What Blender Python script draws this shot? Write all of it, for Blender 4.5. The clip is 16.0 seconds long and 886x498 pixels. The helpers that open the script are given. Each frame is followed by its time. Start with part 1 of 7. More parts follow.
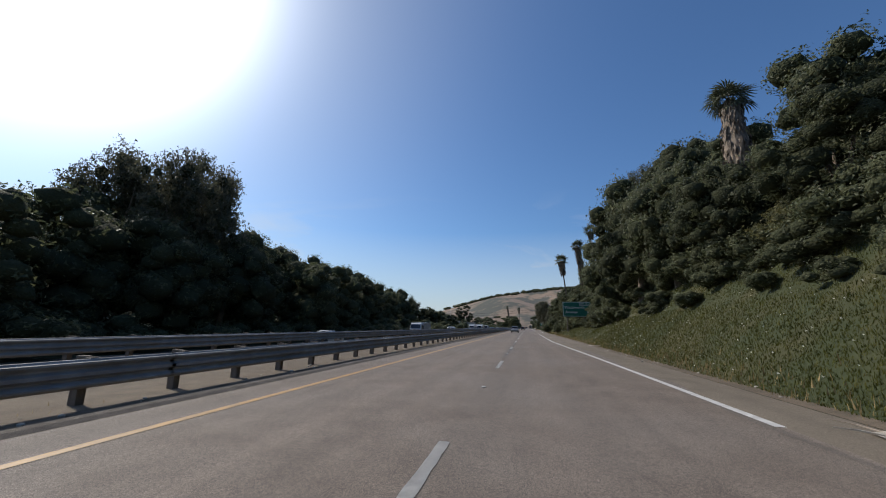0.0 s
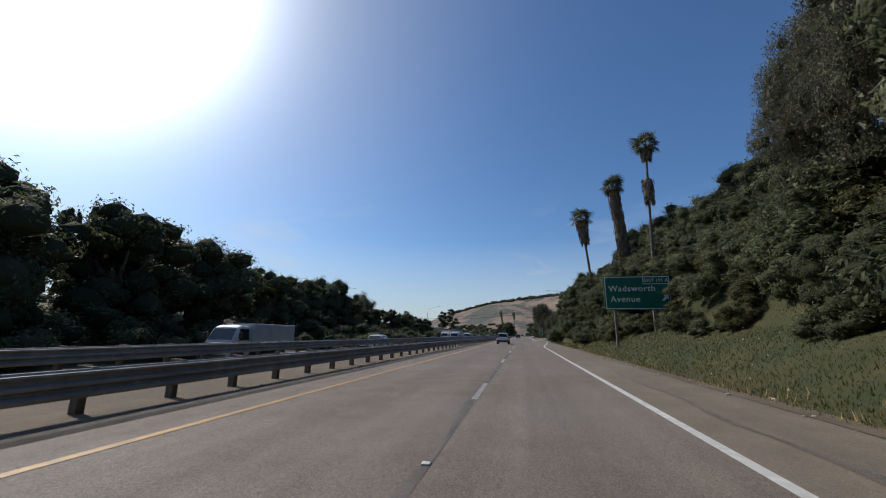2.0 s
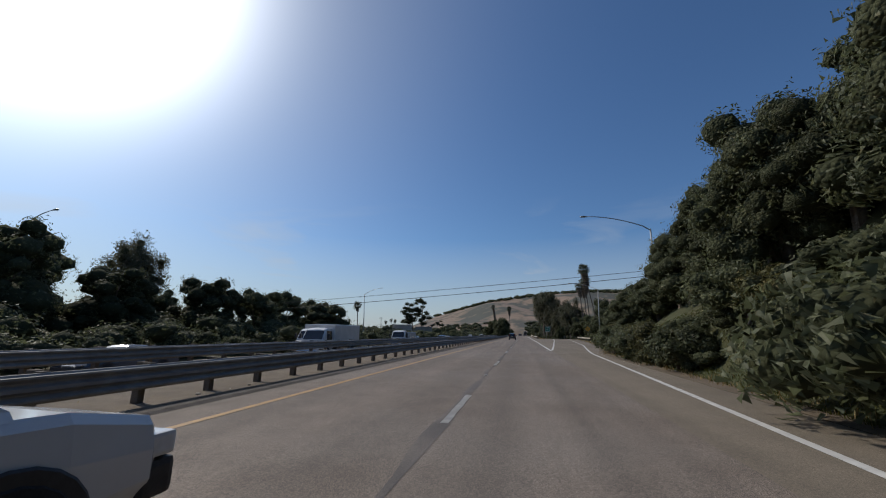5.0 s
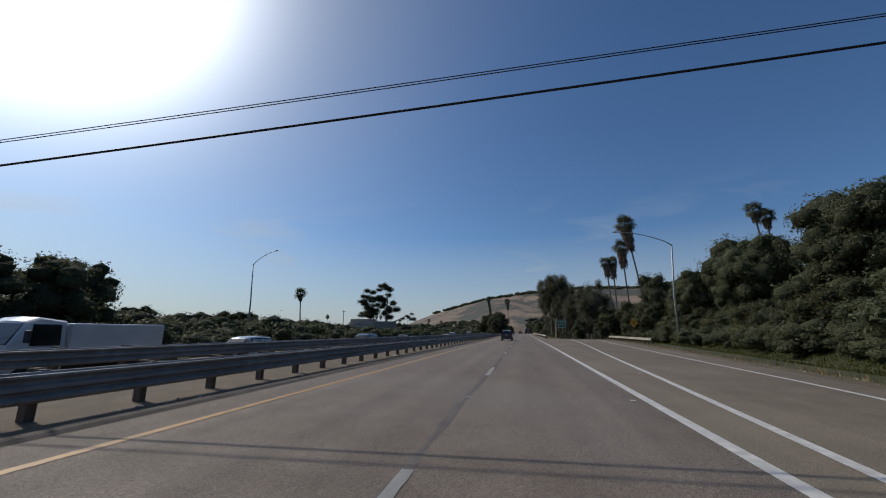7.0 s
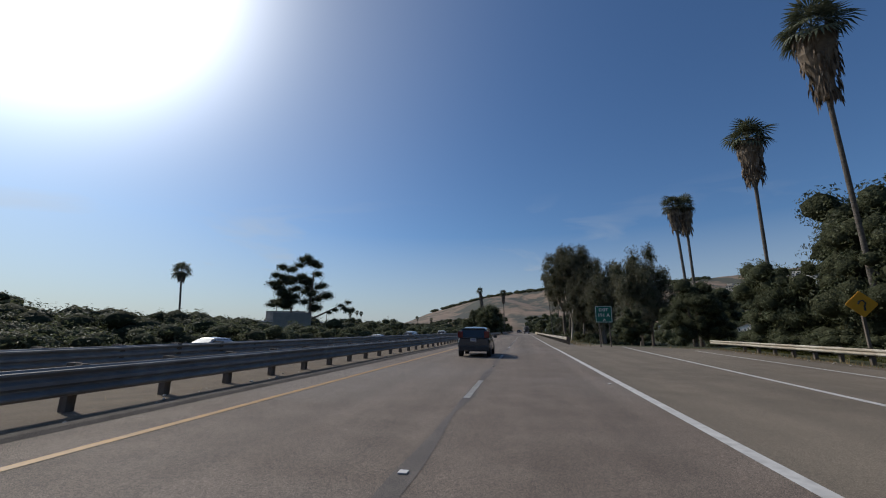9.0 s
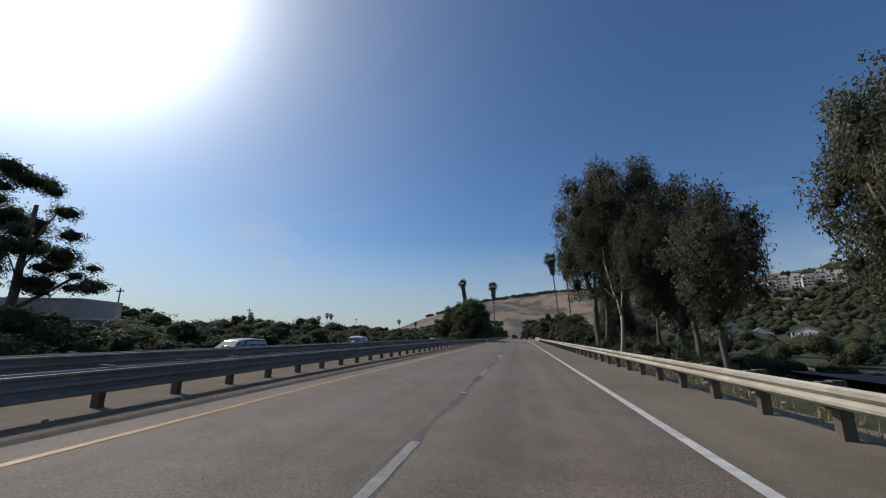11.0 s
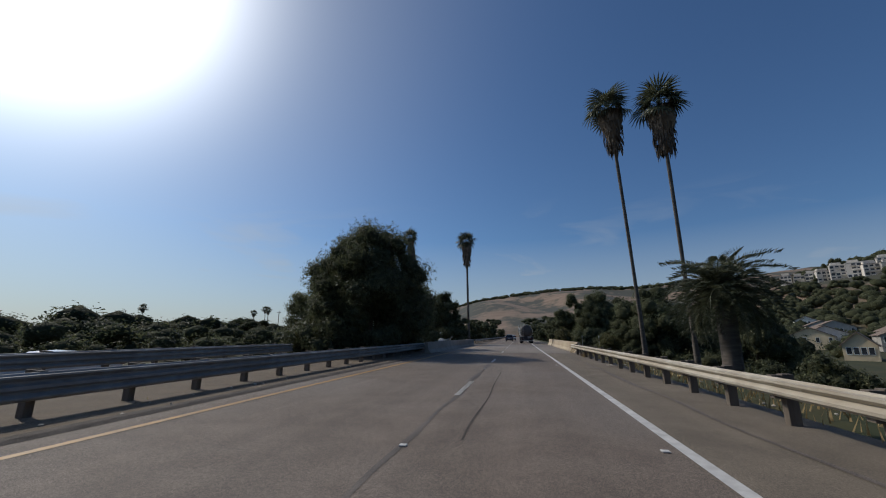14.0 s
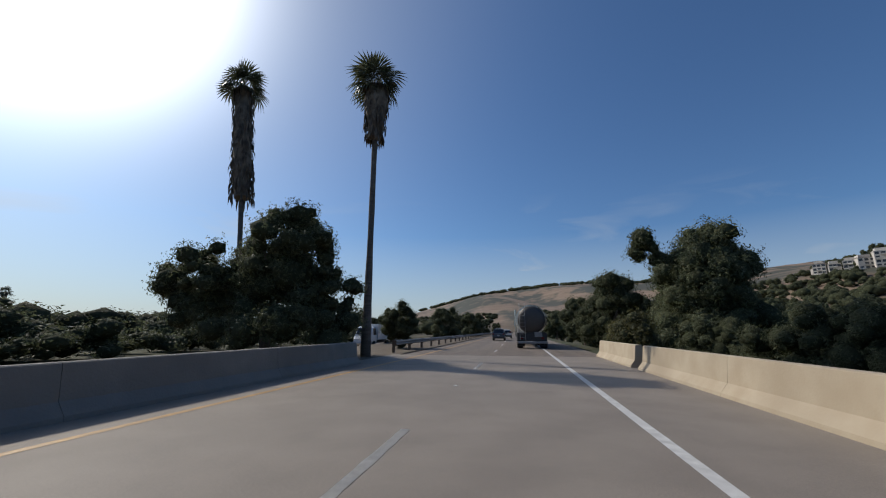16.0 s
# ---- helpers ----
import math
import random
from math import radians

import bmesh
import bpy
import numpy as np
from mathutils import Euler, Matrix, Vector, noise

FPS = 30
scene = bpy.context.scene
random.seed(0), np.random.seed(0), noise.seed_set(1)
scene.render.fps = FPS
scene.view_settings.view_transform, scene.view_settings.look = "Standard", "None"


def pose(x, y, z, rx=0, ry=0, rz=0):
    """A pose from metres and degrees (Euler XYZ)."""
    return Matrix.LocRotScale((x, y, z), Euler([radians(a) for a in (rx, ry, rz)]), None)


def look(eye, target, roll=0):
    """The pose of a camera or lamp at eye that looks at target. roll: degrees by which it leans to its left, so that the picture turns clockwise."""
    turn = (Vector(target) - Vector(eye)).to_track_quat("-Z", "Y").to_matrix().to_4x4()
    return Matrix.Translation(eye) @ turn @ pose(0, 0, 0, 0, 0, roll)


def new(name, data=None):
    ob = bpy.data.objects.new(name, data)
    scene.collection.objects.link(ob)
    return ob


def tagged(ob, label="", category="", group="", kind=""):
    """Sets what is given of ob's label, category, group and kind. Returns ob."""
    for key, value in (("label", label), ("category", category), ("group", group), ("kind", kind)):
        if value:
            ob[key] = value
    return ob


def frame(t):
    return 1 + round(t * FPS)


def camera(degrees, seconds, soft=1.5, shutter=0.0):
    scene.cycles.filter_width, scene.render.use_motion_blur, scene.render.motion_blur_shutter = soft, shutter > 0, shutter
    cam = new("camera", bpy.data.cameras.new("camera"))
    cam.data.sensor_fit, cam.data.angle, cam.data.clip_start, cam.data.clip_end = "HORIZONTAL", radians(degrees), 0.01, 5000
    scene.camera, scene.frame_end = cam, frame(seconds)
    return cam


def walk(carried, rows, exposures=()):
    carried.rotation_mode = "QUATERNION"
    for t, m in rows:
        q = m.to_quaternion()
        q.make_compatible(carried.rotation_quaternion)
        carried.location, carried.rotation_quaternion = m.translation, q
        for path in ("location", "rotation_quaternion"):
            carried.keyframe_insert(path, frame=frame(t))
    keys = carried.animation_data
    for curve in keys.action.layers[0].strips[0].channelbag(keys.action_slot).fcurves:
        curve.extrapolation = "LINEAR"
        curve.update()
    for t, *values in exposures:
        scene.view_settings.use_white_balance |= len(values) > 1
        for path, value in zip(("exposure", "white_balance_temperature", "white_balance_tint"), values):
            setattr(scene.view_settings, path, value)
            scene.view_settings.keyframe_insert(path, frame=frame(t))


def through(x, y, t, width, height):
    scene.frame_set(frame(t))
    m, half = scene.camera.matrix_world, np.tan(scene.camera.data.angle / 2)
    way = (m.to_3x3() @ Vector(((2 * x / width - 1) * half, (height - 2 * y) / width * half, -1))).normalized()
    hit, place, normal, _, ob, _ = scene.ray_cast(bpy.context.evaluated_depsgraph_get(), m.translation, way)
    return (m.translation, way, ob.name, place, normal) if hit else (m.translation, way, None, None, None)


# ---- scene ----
cam = camera(99.1, 16.0, soft=1.1)
PATH = [
    (0.0, look((1.046, 0.271, 1.456), (-3.152, 19.413, 5.453), 0.85)),
    (0.5, look((1.080, 10.524, 1.456), (-3.036, 29.651, 5.609), 0.82)),
    (1.0, look((1.089, 20.876, 1.456), (-2.976, 39.984, 5.741), 0.73)),
    (1.5, look((1.109, 31.348, 1.456), (-2.906, 50.472, 5.718), 0.65)),
    (2.0, look((1.110, 41.953, 1.456), (-2.856, 61.056, 5.854), 0.57)),
    (2.5, look((1.113, 52.580, 1.456), (-2.808, 71.716, 5.751), 0.55)),
    (3.0, look((1.166, 63.173, 1.456), (-2.713, 82.327, 5.712), 0.51)),
    (3.5, look((1.245, 73.715, 1.456), (-2.572, 92.876, 5.731), 0.41)),
    (4.0, look((1.320, 84.282, 1.456), (-2.476, 103.439, 5.770), 0.34)),
    (4.5, look((1.362, 94.845, 1.456), (-2.448, 113.988, 5.818), 0.28)),
    (5.0, look((1.393, 105.398, 1.456), (-2.447, 124.530, 5.841), 0.23)),
    (5.5, look((1.424, 115.934, 1.456), (-2.451, 135.061, 5.829), 0.18)),
    (6.0, look((1.459, 126.446, 1.456), (-2.443, 145.577, 5.791), 0.15)),
    (6.5, look((1.499, 136.928, 1.456), (-2.407, 156.066, 5.755), 0.12)),
    (7.0, look((1.542, 147.369, 1.456), (-2.335, 166.521, 5.718), 0.16)),
    (7.5, look((1.594, 157.729, 1.456), (-2.306, 176.880, 5.703), 0.28)),
    (8.0, look((1.642, 167.898, 1.456), (-2.245, 187.055, 5.685), 0.40)),
    (8.5, look((1.722, 178.235, 1.456), (-2.166, 197.386, 5.716), 0.38)),
    (9.0, look((1.824, 188.696, 1.456), (-2.040, 207.865, 5.651), 0.34)),
    (9.5, look((1.955, 199.261, 1.456), (-1.873, 218.431, 5.683), 0.29)),
    (10.0, look((2.097, 209.921, 1.456), (-1.680, 229.078, 5.785), 0.23)),
    (10.5, look((2.238, 220.650, 1.456), (-1.488, 239.797, 5.873), 0.19)),
    (11.0, look((2.375, 231.423, 1.456), (-1.313, 250.568, 5.912), 0.15)),
    (11.5, look((2.501, 242.213, 1.456), (-1.175, 261.374, 5.857), 0.11)),
    (12.0, look((2.618, 253.011, 1.456), (-1.070, 272.171, 5.847), 0.09)),
    (12.5, look((2.732, 263.857, 1.456), (-0.935, 283.030, 5.809), 0.08)),
    (13.0, look((2.830, 274.821, 1.456), (-0.859, 293.983, 5.838), 0.06)),
    (13.5, look((2.930, 285.989, 1.456), (-0.776, 305.160, 5.788), 0.04)),
    (14.0, look((3.017, 297.193, 1.456), (-0.658, 316.338, 5.924), 0.05)),
    (14.5, look((3.096, 308.347, 1.456), (-0.543, 327.507, 5.891), 0.13)),
    (15.0, look((3.189, 319.381, 1.456), (-0.353, 338.591, 5.750), 0.13)),
    (15.5, look((3.294, 330.194, 1.456), (-0.250, 349.407, 5.736), 0.13)),
    (16.0, look((3.414, 340.804, 1.456), (-0.198, 360.019, 5.671), 0.14)),
]
walk(cam, PATH, [(0.0, 0.22), (2.5, 0.1), (4.5, -0.1), (6.5, -0.27), (9.0, -0.18), (12.0, -0.14), (13.5, -0.3), (14.5, -0.38), (15.1, -0.12), (16.0, -0.08)])

# ---- world, sun and exposure ----
SUN_AZ, SUN_EL = -66.5, 40.0
scene.view_settings.exposure = 0.0
world = bpy.data.worlds.new("sky_world")
scene.world = world
world.use_nodes = True
wn = world.node_tree
wn.nodes.clear()
w_out = wn.nodes.new("ShaderNodeOutputWorld")
w_bg = wn.nodes.new("ShaderNodeBackground")
w_sky = wn.nodes.new("ShaderNodeTexSky")
w_sky.sky_type = 'NISHITA'
w_sky.sun_disc = False
w_sky.sun_elevation = radians(SUN_EL)
w_sky.sun_rotation = radians(SUN_AZ)
w_sky.air_density, w_sky.dust_density, w_sky.ozone_density = 1.0, 0.7, 2.5
w_bg.inputs["Strength"].default_value = 0.078
SUN_DIR = Vector((math.sin(radians(SUN_AZ)) * math.cos(radians(SUN_EL)), math.cos(radians(SUN_AZ)) * math.cos(radians(SUN_EL)), math.sin(radians(SUN_EL))))
# white glow added to the sky round the sun, standing in for windscreen glare
w_tc = wn.nodes.new("ShaderNodeTexCoord")
w_dot = wn.nodes.new("ShaderNodeVectorMath")
w_dot.operation = 'DOT_PRODUCT'
w_dot.inputs[1].default_value = SUN_DIR
wn.links.new(w_tc.outputs["Generated"], w_dot.inputs[0])
w_clamp = wn.nodes.new("ShaderNodeMath")
w_clamp.operation = 'MAXIMUM'
w_clamp.inputs[1].default_value = 0.0
wn.links.new(w_dot.outputs["Value"], w_clamp.inputs[0])


def glow(power, strength):
    p = wn.nodes.new("ShaderNodeMath")
    p.operation = 'POWER'
    p.inputs[1].default_value = power
    wn.links.new(w_clamp.outputs[0], p.inputs[0])
    m = wn.nodes.new("ShaderNodeMath")
    m.operation = 'MULTIPLY'
    m.inputs[1].default_value = strength
    wn.links.new(p.outputs[0], m.inputs[0])
    return m.outputs[0]


w_wide = wn.nodes.new("ShaderNodeVectorMath")
w_wide.operation = 'MULTIPLY'
w_wide.inputs[1].default_value = (1.35, 1.14, 0.68)
wn.links.new(glow(6.5, 2.9), w_wide.inputs[0])
w_sum = wn.nodes.new("ShaderNodeVectorMath")
w_sum.operation = 'ADD'
wn.links.new(glow(39, 46.0), w_sum.inputs[0])
wn.links.new(w_wide.outputs["Vector"], w_sum.inputs[1])
w_add = wn.nodes.new("ShaderNodeVectorMath")
w_add.operation = 'ADD'
w_tint = wn.nodes.new("ShaderNodeVectorMath")
w_tint.operation = 'MULTIPLY'
w_tint.inputs[1].default_value = (0.73, 1.0, 1.27)
# pale marine haze and thin wisps of cloud low over the horizon
w_sep = wn.nodes.new("ShaderNodeSeparateXYZ")
wn.links.new(w_tc.outputs["Generated"], w_sep.inputs[0])
w_low = wn.nodes.new("ShaderNodeMapRange")
w_low.inputs[1].default_value, w_low.inputs[2].default_value = 0.0, 0.24
w_low.inputs[3].default_value, w_low.inputs[4].default_value = 0.75, 0.0
wn.links.new(w_sep.outputs["Z"], w_low.inputs[0])
w_map = wn.nodes.new("ShaderNodeMapping")
w_map.inputs["Scale"].default_value = (2.0, 2.0, 9.0)
w_map.inputs["Rotation"].default_value = (0.12, 0.2, 0.4)
wn.links.new(w_tc.outputs["Generated"], w_map.inputs["Vector"])
w_noise = wn.nodes.new("ShaderNodeTexNoise")
w_noise.inputs["Scale"].default_value = 1.7
w_noise.inputs["Detail"].default_value = 6
w_noise.inputs["Distortion"].default_value = 0.6
wn.links.new(w_map.outputs["Vector"], w_noise.inputs["Vector"])
w_wisp = wn.nodes.new("ShaderNodeMapRange")
w_wisp.inputs[1].default_value, w_wisp.inputs[2].default_value = 0.52, 0.75
w_wisp.inputs[3].default_value, w_wisp.inputs[4].default_value = 0.0, 0.9
wn.links.new(w_noise.outputs["Fac"], w_wisp.inputs[0])
w_band = wn.nodes.new("ShaderNodeMapRange")
w_band.inputs[1].default_value, w_band.inputs[2].default_value = 0.06, 0.34
w_band.inputs[3].default_value, w_band.inputs[4].default_value = 1.0, 0.0
wn.links.new(w_sep.outputs["Z"], w_band.inputs[0])
w_prod = wn.nodes.new("ShaderNodeMath")
w_prod.operation = 'MULTIPLY'
wn.links.new(w_wisp.outputs[0], w_prod.inputs[0])
wn.links.new(w_band.outputs[0], w_prod.inputs[1])
w_max = wn.nodes.new("ShaderNodeMath")
w_max.operation = 'MAXIMUM'
wn.links.new(w_low.outputs[0], w_max.inputs[0])
wn.links.new(w_prod.outputs[0], w_max.inputs[1])
w_haze = wn.nodes.new("ShaderNodeMix")
w_haze.data_type = 'RGBA'
w_haze.inputs[7].default_value = (8.5, 6.7, 5.7, 1)
wn.links.new(w_max.outputs[0], w_haze.inputs[0])
wn.links.new(w_sky.outputs["Color"], w_haze.inputs[6])
wn.links.new(w_haze.outputs[2], w_tint.inputs[0])
wn.links.new(w_tint.outputs["Vector"], w_add.inputs[0])
wn.links.new(w_sum.outputs[0], w_add.inputs[1])
wn.links.new(w_add.outputs["Vector"], w_bg.inputs["Color"])
wn.links.new(w_bg.outputs["Background"], w_out.inputs["Surface"])

sun_data = bpy.data.lights.new("sun", 'SUN')
sun_data.energy = 3.0
sun_data.angle = radians(0.55)
sun_data.color = (1.0, 0.92, 0.8)
sun = new("sun", sun_data)
sun.matrix_world = look(SUN_DIR * 100, (0, 0, 0))


# ---- materials ----
def material(name, c1, c2, scale=6.0, rough=0.7, metal=0.0, bump=0.0, fine=None, c3=None, stretch=(1, 1, 1), spec=0.5, per="", speckle=0.0):
    """Two-scale noise between two colours; c3: a third colour in large stains; per: 'object' or 'island' variation."""
    m = bpy.data.materials.new(name)
    m.use_nodes = True
    n, l = m.node_tree.nodes, m.node_tree.links
    b = n["Principled BSDF"]
    b.inputs["Roughness"].default_value = rough
    b.inputs["Metallic"].default_value = metal
    b.inputs["Specular IOR Level"].default_value = spec
    tc = n.new("ShaderNodeTexCoord")
    mp = n.new("ShaderNodeMapping")
    mp.inputs["Scale"].default_value = stretch
    l.new(tc.outputs["Object"], mp.inputs["Vector"])
    nz = n.new("ShaderNodeTexNoise")
    nz.inputs["Scale"].default_value = scale
    nz.inputs["Detail"].default_value = 6
    l.new(mp.outputs["Vector"], nz.inputs["Vector"])
    mx = n.new("ShaderNodeMix")
    mx.data_type = 'RGBA'
    mx.inputs[6].default_value = (*c1, 1)
    mx.inputs[7].default_value = (*c2, 1)
    ramp = n.new("ShaderNodeMapRange")
    ramp.inputs[1].default_value, ramp.inputs[2].default_value = 0.35, 0.65
    l.new(nz.outputs["Fac"], ramp.inputs[0])
    l.new(ramp.outputs[0], mx.inputs[0])
    col = mx.outputs[2]
    if c3:
        n3 = n.new("ShaderNodeTexNoise")
        n3.inputs["Scale"].default_value = scale * 0.13
        n3.inputs["Detail"].default_value = 4
        l.new(mp.outputs["Vector"], n3.inputs["Vector"])
        r3 = n.new("ShaderNodeMapRange")
        r3.inputs[1].default_value, r3.inputs[2].default_value = 0.45, 0.7
        l.new(n3.outputs["Fac"], r3.inputs[0])
        m3 = n.new("ShaderNodeMix")
        m3.data_type = 'RGBA'
        m3.inputs[7].default_value = (*c3, 1)
        l.new(r3.outputs[0], m3.inputs[0])
        l.new(col, m3.inputs[6])
        col = m3.outputs[2]
    if per:
        if per == "object":
            rnd = n.new("ShaderNodeObjectInfo").outputs["Random"]
        else:
            rnd = n.new("ShaderNodeNewGeometry").outputs["Random Per Island"]
        rr = n.new("ShaderNodeMapRange")
        rr.inputs[3].default_value, rr.inputs[4].default_value = 0.6, 1.45
        l.new(rnd, rr.inputs[0])
        vm = n.new("ShaderNodeVectorMath")
        vm.operation = 'SCALE'
        l.new(col, vm.inputs[0])
        l.new(rr.outputs[0], vm.inputs["Scale"])
        col = vm.outputs["Vector"]
    if speckle:
        ns = n.new("ShaderNodeTexNoise")
        ns.inputs["Scale"].default_value = 110.0
        ns.inputs["Detail"].default_value = 2
        l.new(mp.outputs["Vector"], ns.inputs["Vector"])
        rs = n.new("ShaderNodeMapRange")
        rs.inputs[1].default_value, rs.inputs[2].default_value = 0.3, 0.7
        rs.inputs[3].default_value, rs.inputs[4].default_value = 1 - speckle, 1 + speckle
        l.new(ns.outputs["Fac"], rs.inputs[0])
        vs = n.new("ShaderNodeVectorMath")
        vs.operation = 'SCALE'
        l.new(col, vs.inputs[0])
        l.new(rs.outputs[0], vs.inputs["Scale"])
        col = vs.outputs["Vector"]
    l.new(col, b.inputs["Base Color"])
    if bump:
        nb = n.new("ShaderNodeTexNoise")
        nb.inputs["Scale"].default_value = fine or scale * 5
        nb.inputs["Detail"].default_value = 5
        l.new(mp.outputs["Vector"], nb.inputs["Vector"])
        bp = n.new("ShaderNodeBump")
        bp.inputs["Strength"].default_value = bump
        bp.inputs["Distance"].default_value = 0.05
        l.new(nb.outputs["Fac"], bp.inputs["Height"])
        l.new(bp.outputs["Normal"], b.inputs["Normal"])
    return m


def leaf_material(name, dark, light, dry, rough=0.58, through=0.44, cells=4.5, spec=0.35):
    m = bpy.data.materials.new(name)
    m.use_nodes = True
    n, l = m.node_tree.nodes, m.node_tree.links
    b = n["Principled BSDF"]
    b.inputs["Roughness"].default_value = rough
    b.inputs["Specular IOR Level"].default_value = spec
    isl = n.new("ShaderNodeNewGeometry").outputs["Random Per Island"]
    ramp = n.new("ShaderNodeValToRGB")
    ramp.color_ramp.elements[0].color = (*dark, 1)
    ramp.color_ramp.elements[1].color = (*dry, 1)
    ramp.color_ramp.elements[1].position = 1.0
    e = ramp.color_ramp.elements.new(0.7)
    e.color = (*light, 1)
    tc = n.new("ShaderNodeTexCoord")
    vo = n.new("ShaderNodeTexVoronoi")
    vo.inputs["Scale"].default_value = cells
    l.new(tc.outputs["Object"], vo.inputs["Vector"])
    av = n.new("ShaderNodeMix")
    av.data_type = 'FLOAT'
    av.inputs[0].default_value = 0.55
    l.new(isl, av.inputs[2])
    l.new(vo.outputs["Color"], av.inputs[3])
    l.new(av.outputs[0], ramp.inputs[0])
    bp = n.new("ShaderNodeBump")
    bp.inputs["Strength"].default_value = 0.9
    bp.inputs["Distance"].default_value = 0.6 / cells
    bp.invert = True
    l.new(vo.outputs["Distance"], bp.inputs["Height"])
    l.new(bp.outputs["Normal"], b.inputs["Normal"])
    nz = n.new("ShaderNodeTexNoise")
    nz.inputs["Scale"].default_value = 0.5
    nz.inputs["Detail"].default_value = 3
    l.new(tc.outputs["Object"], nz.inputs["Vector"])
    oi = n.new("ShaderNodeObjectInfo")
    ad = n.new("ShaderNodeMath")
    ad.operation = 'MULTIPLY_ADD'
    ad.inputs[1].default_value = 0.5
    l.new(oi.outputs["Random"], ad.inputs[0])
    l.new(nz.outputs["Fac"], ad.inputs[2])
    mr = n.new("ShaderNodeMapRange")
    mr.inputs[1].default_value, mr.inputs[2].default_value = 0.3, 1.2
    mr.inputs[3].default_value, mr.inputs[4].default_value = 0.65, 1.5
    l.new(ad.outputs[0], mr.inputs[0])
    vm = n.new("ShaderNodeVectorMath")
    vm.operation = 'SCALE'
    l.new(ramp.outputs[0], vm.inputs[0])
    l.new(mr.outputs[0], vm.inputs["Scale"])
    l.new(vm.outputs["Vector"], b.inputs["Base Color"])
    tr = n.new("ShaderNodeBsdfTranslucent")
    l.new(vm.outputs["Vector"], tr.inputs["Color"])
    mix = n.new("ShaderNodeMixShader")
    mix.inputs[0].default_value = through
    l.new(b.outputs[0], mix.inputs[1])
    l.new(tr.outputs[0], mix.inputs[2])
    l.new(mix.outputs[0], n["Material Output"].inputs["Surface"])
    return m


M_ASPHALT = material("asphalt", (0.122, 0.095, 0.074), (0.156, 0.124, 0.098), 1.2, 0.85, bump=0.05, fine=90, c3=(0.165, 0.14, 0.118), speckle=0.8)


def aggregate(m, cell, lo, hi, streak):
    """Visible stones in the surface, and streaks worn along the road."""
    n, l = m.node_tree.nodes, m.node_tree.links
    b = n["Principled BSDF"]
    col = b.inputs["Base Color"].links[0].from_socket
    tc = n.new("ShaderNodeTexCoord")
    vo = n.new("ShaderNodeTexVoronoi")
    vo.inputs["Scale"].default_value = cell
    l.new(tc.outputs["Object"], vo.inputs["Vector"])
    mp = n.new("ShaderNodeMapping")
    mp.inputs["Scale"].default_value = (1.15, 0.014, 1.0)
    l.new(tc.outputs["Object"], mp.inputs["Vector"])
    nz = n.new("ShaderNodeTexNoise")
    nz.inputs["Scale"].default_value = 1.0
    nz.inputs["Detail"].default_value = 4
    l.new(mp.outputs["Vector"], nz.inputs["Vector"])
    r1 = n.new("ShaderNodeMapRange")
    r1.inputs[3].default_value, r1.inputs[4].default_value = lo, hi
    l.new(vo.outputs["Color"], r1.inputs[0])
    r2 = n.new("ShaderNodeMapRange")
    r2.inputs[1].default_value, r2.inputs[2].default_value = 0.32, 0.68
    r2.inputs[3].default_value, r2.inputs[4].default_value = 1 - streak, 1 + streak
    l.new(nz.outputs["Fac"], r2.inputs[0])
    mu = n.new("ShaderNodeMath")
    mu.operation = 'MULTIPLY'
    l.new(r1.outputs[0], mu.inputs[0])
    l.new(r2.outputs[0], mu.inputs[1])
    sc = n.new("ShaderNodeVectorMath")
    sc.operation = 'SCALE'
    l.new(col, sc.inputs[0])
    l.new(mu.outputs[0], sc.inputs["Scale"])
    l.new(sc.outputs["Vector"], b.inputs["Base Color"])


aggregate(M_ASPHALT, 62.0, 0.52, 1.48, 0.17)
M_SHOULDER = material("shoulder_asphalt", (0.122, 0.099, 0.072), (0.16, 0.13, 0.096), 1.0, 0.9, bump=0.06, fine=80, c3=(0.18, 0.148, 0.11), speckle=0.35)
aggregate(M_SHOULDER, 75.0, 0.7, 1.3, 0.12)
M_DECK = material("bridge_deck", (0.2, 0.168, 0.138), (0.245, 0.208, 0.17), 0.8, 0.75, bump=0.08, fine=24, c3=(0.165, 0.14, 0.115), speckle=0.25)
M_TAR = material("tar_seal", (0.05, 0.044, 0.038), (0.085, 0.074, 0.063), 3, 0.9, bump=0.2, spec=0.2)
M_KERB = material("weathered_asphalt_kerb", (0.085, 0.07, 0.056), (0.125, 0.103, 0.083), 2.5, 0.9, bump=0.3, fine=40, speckle=0.4)
M_TYREMARK = material("rubbed_asphalt", (0.106, 0.087, 0.071), (0.138, 0.114, 0.094), 1.2, 0.75, bump=0.14, fine=70, speckle=0.8)
M_SEAM = material("sealed_seam", (0.075, 0.062, 0.052), (0.125, 0.104, 0.086), 0.9, 0.7, bump=0.14, fine=70, speckle=0.6)
M_WHITE = material("white_paint", (0.62, 0.61, 0.58), (0.42, 0.41, 0.39), 5, 0.6, bump=0.2, c3=(0.5, 0.49, 0.47))
M_YELLOW = material("yellow_paint", (0.44, 0.24, 0.06), (0.3, 0.18, 0.07), 4, 0.6, bump=0.2)
M_SOIL = material("dry_soil", (0.1, 0.077, 0.052), (0.145, 0.11, 0.074), 1.5, 0.95, bump=0.6, fine=14, c3=(0.1, 0.075, 0.05), speckle=0.4)
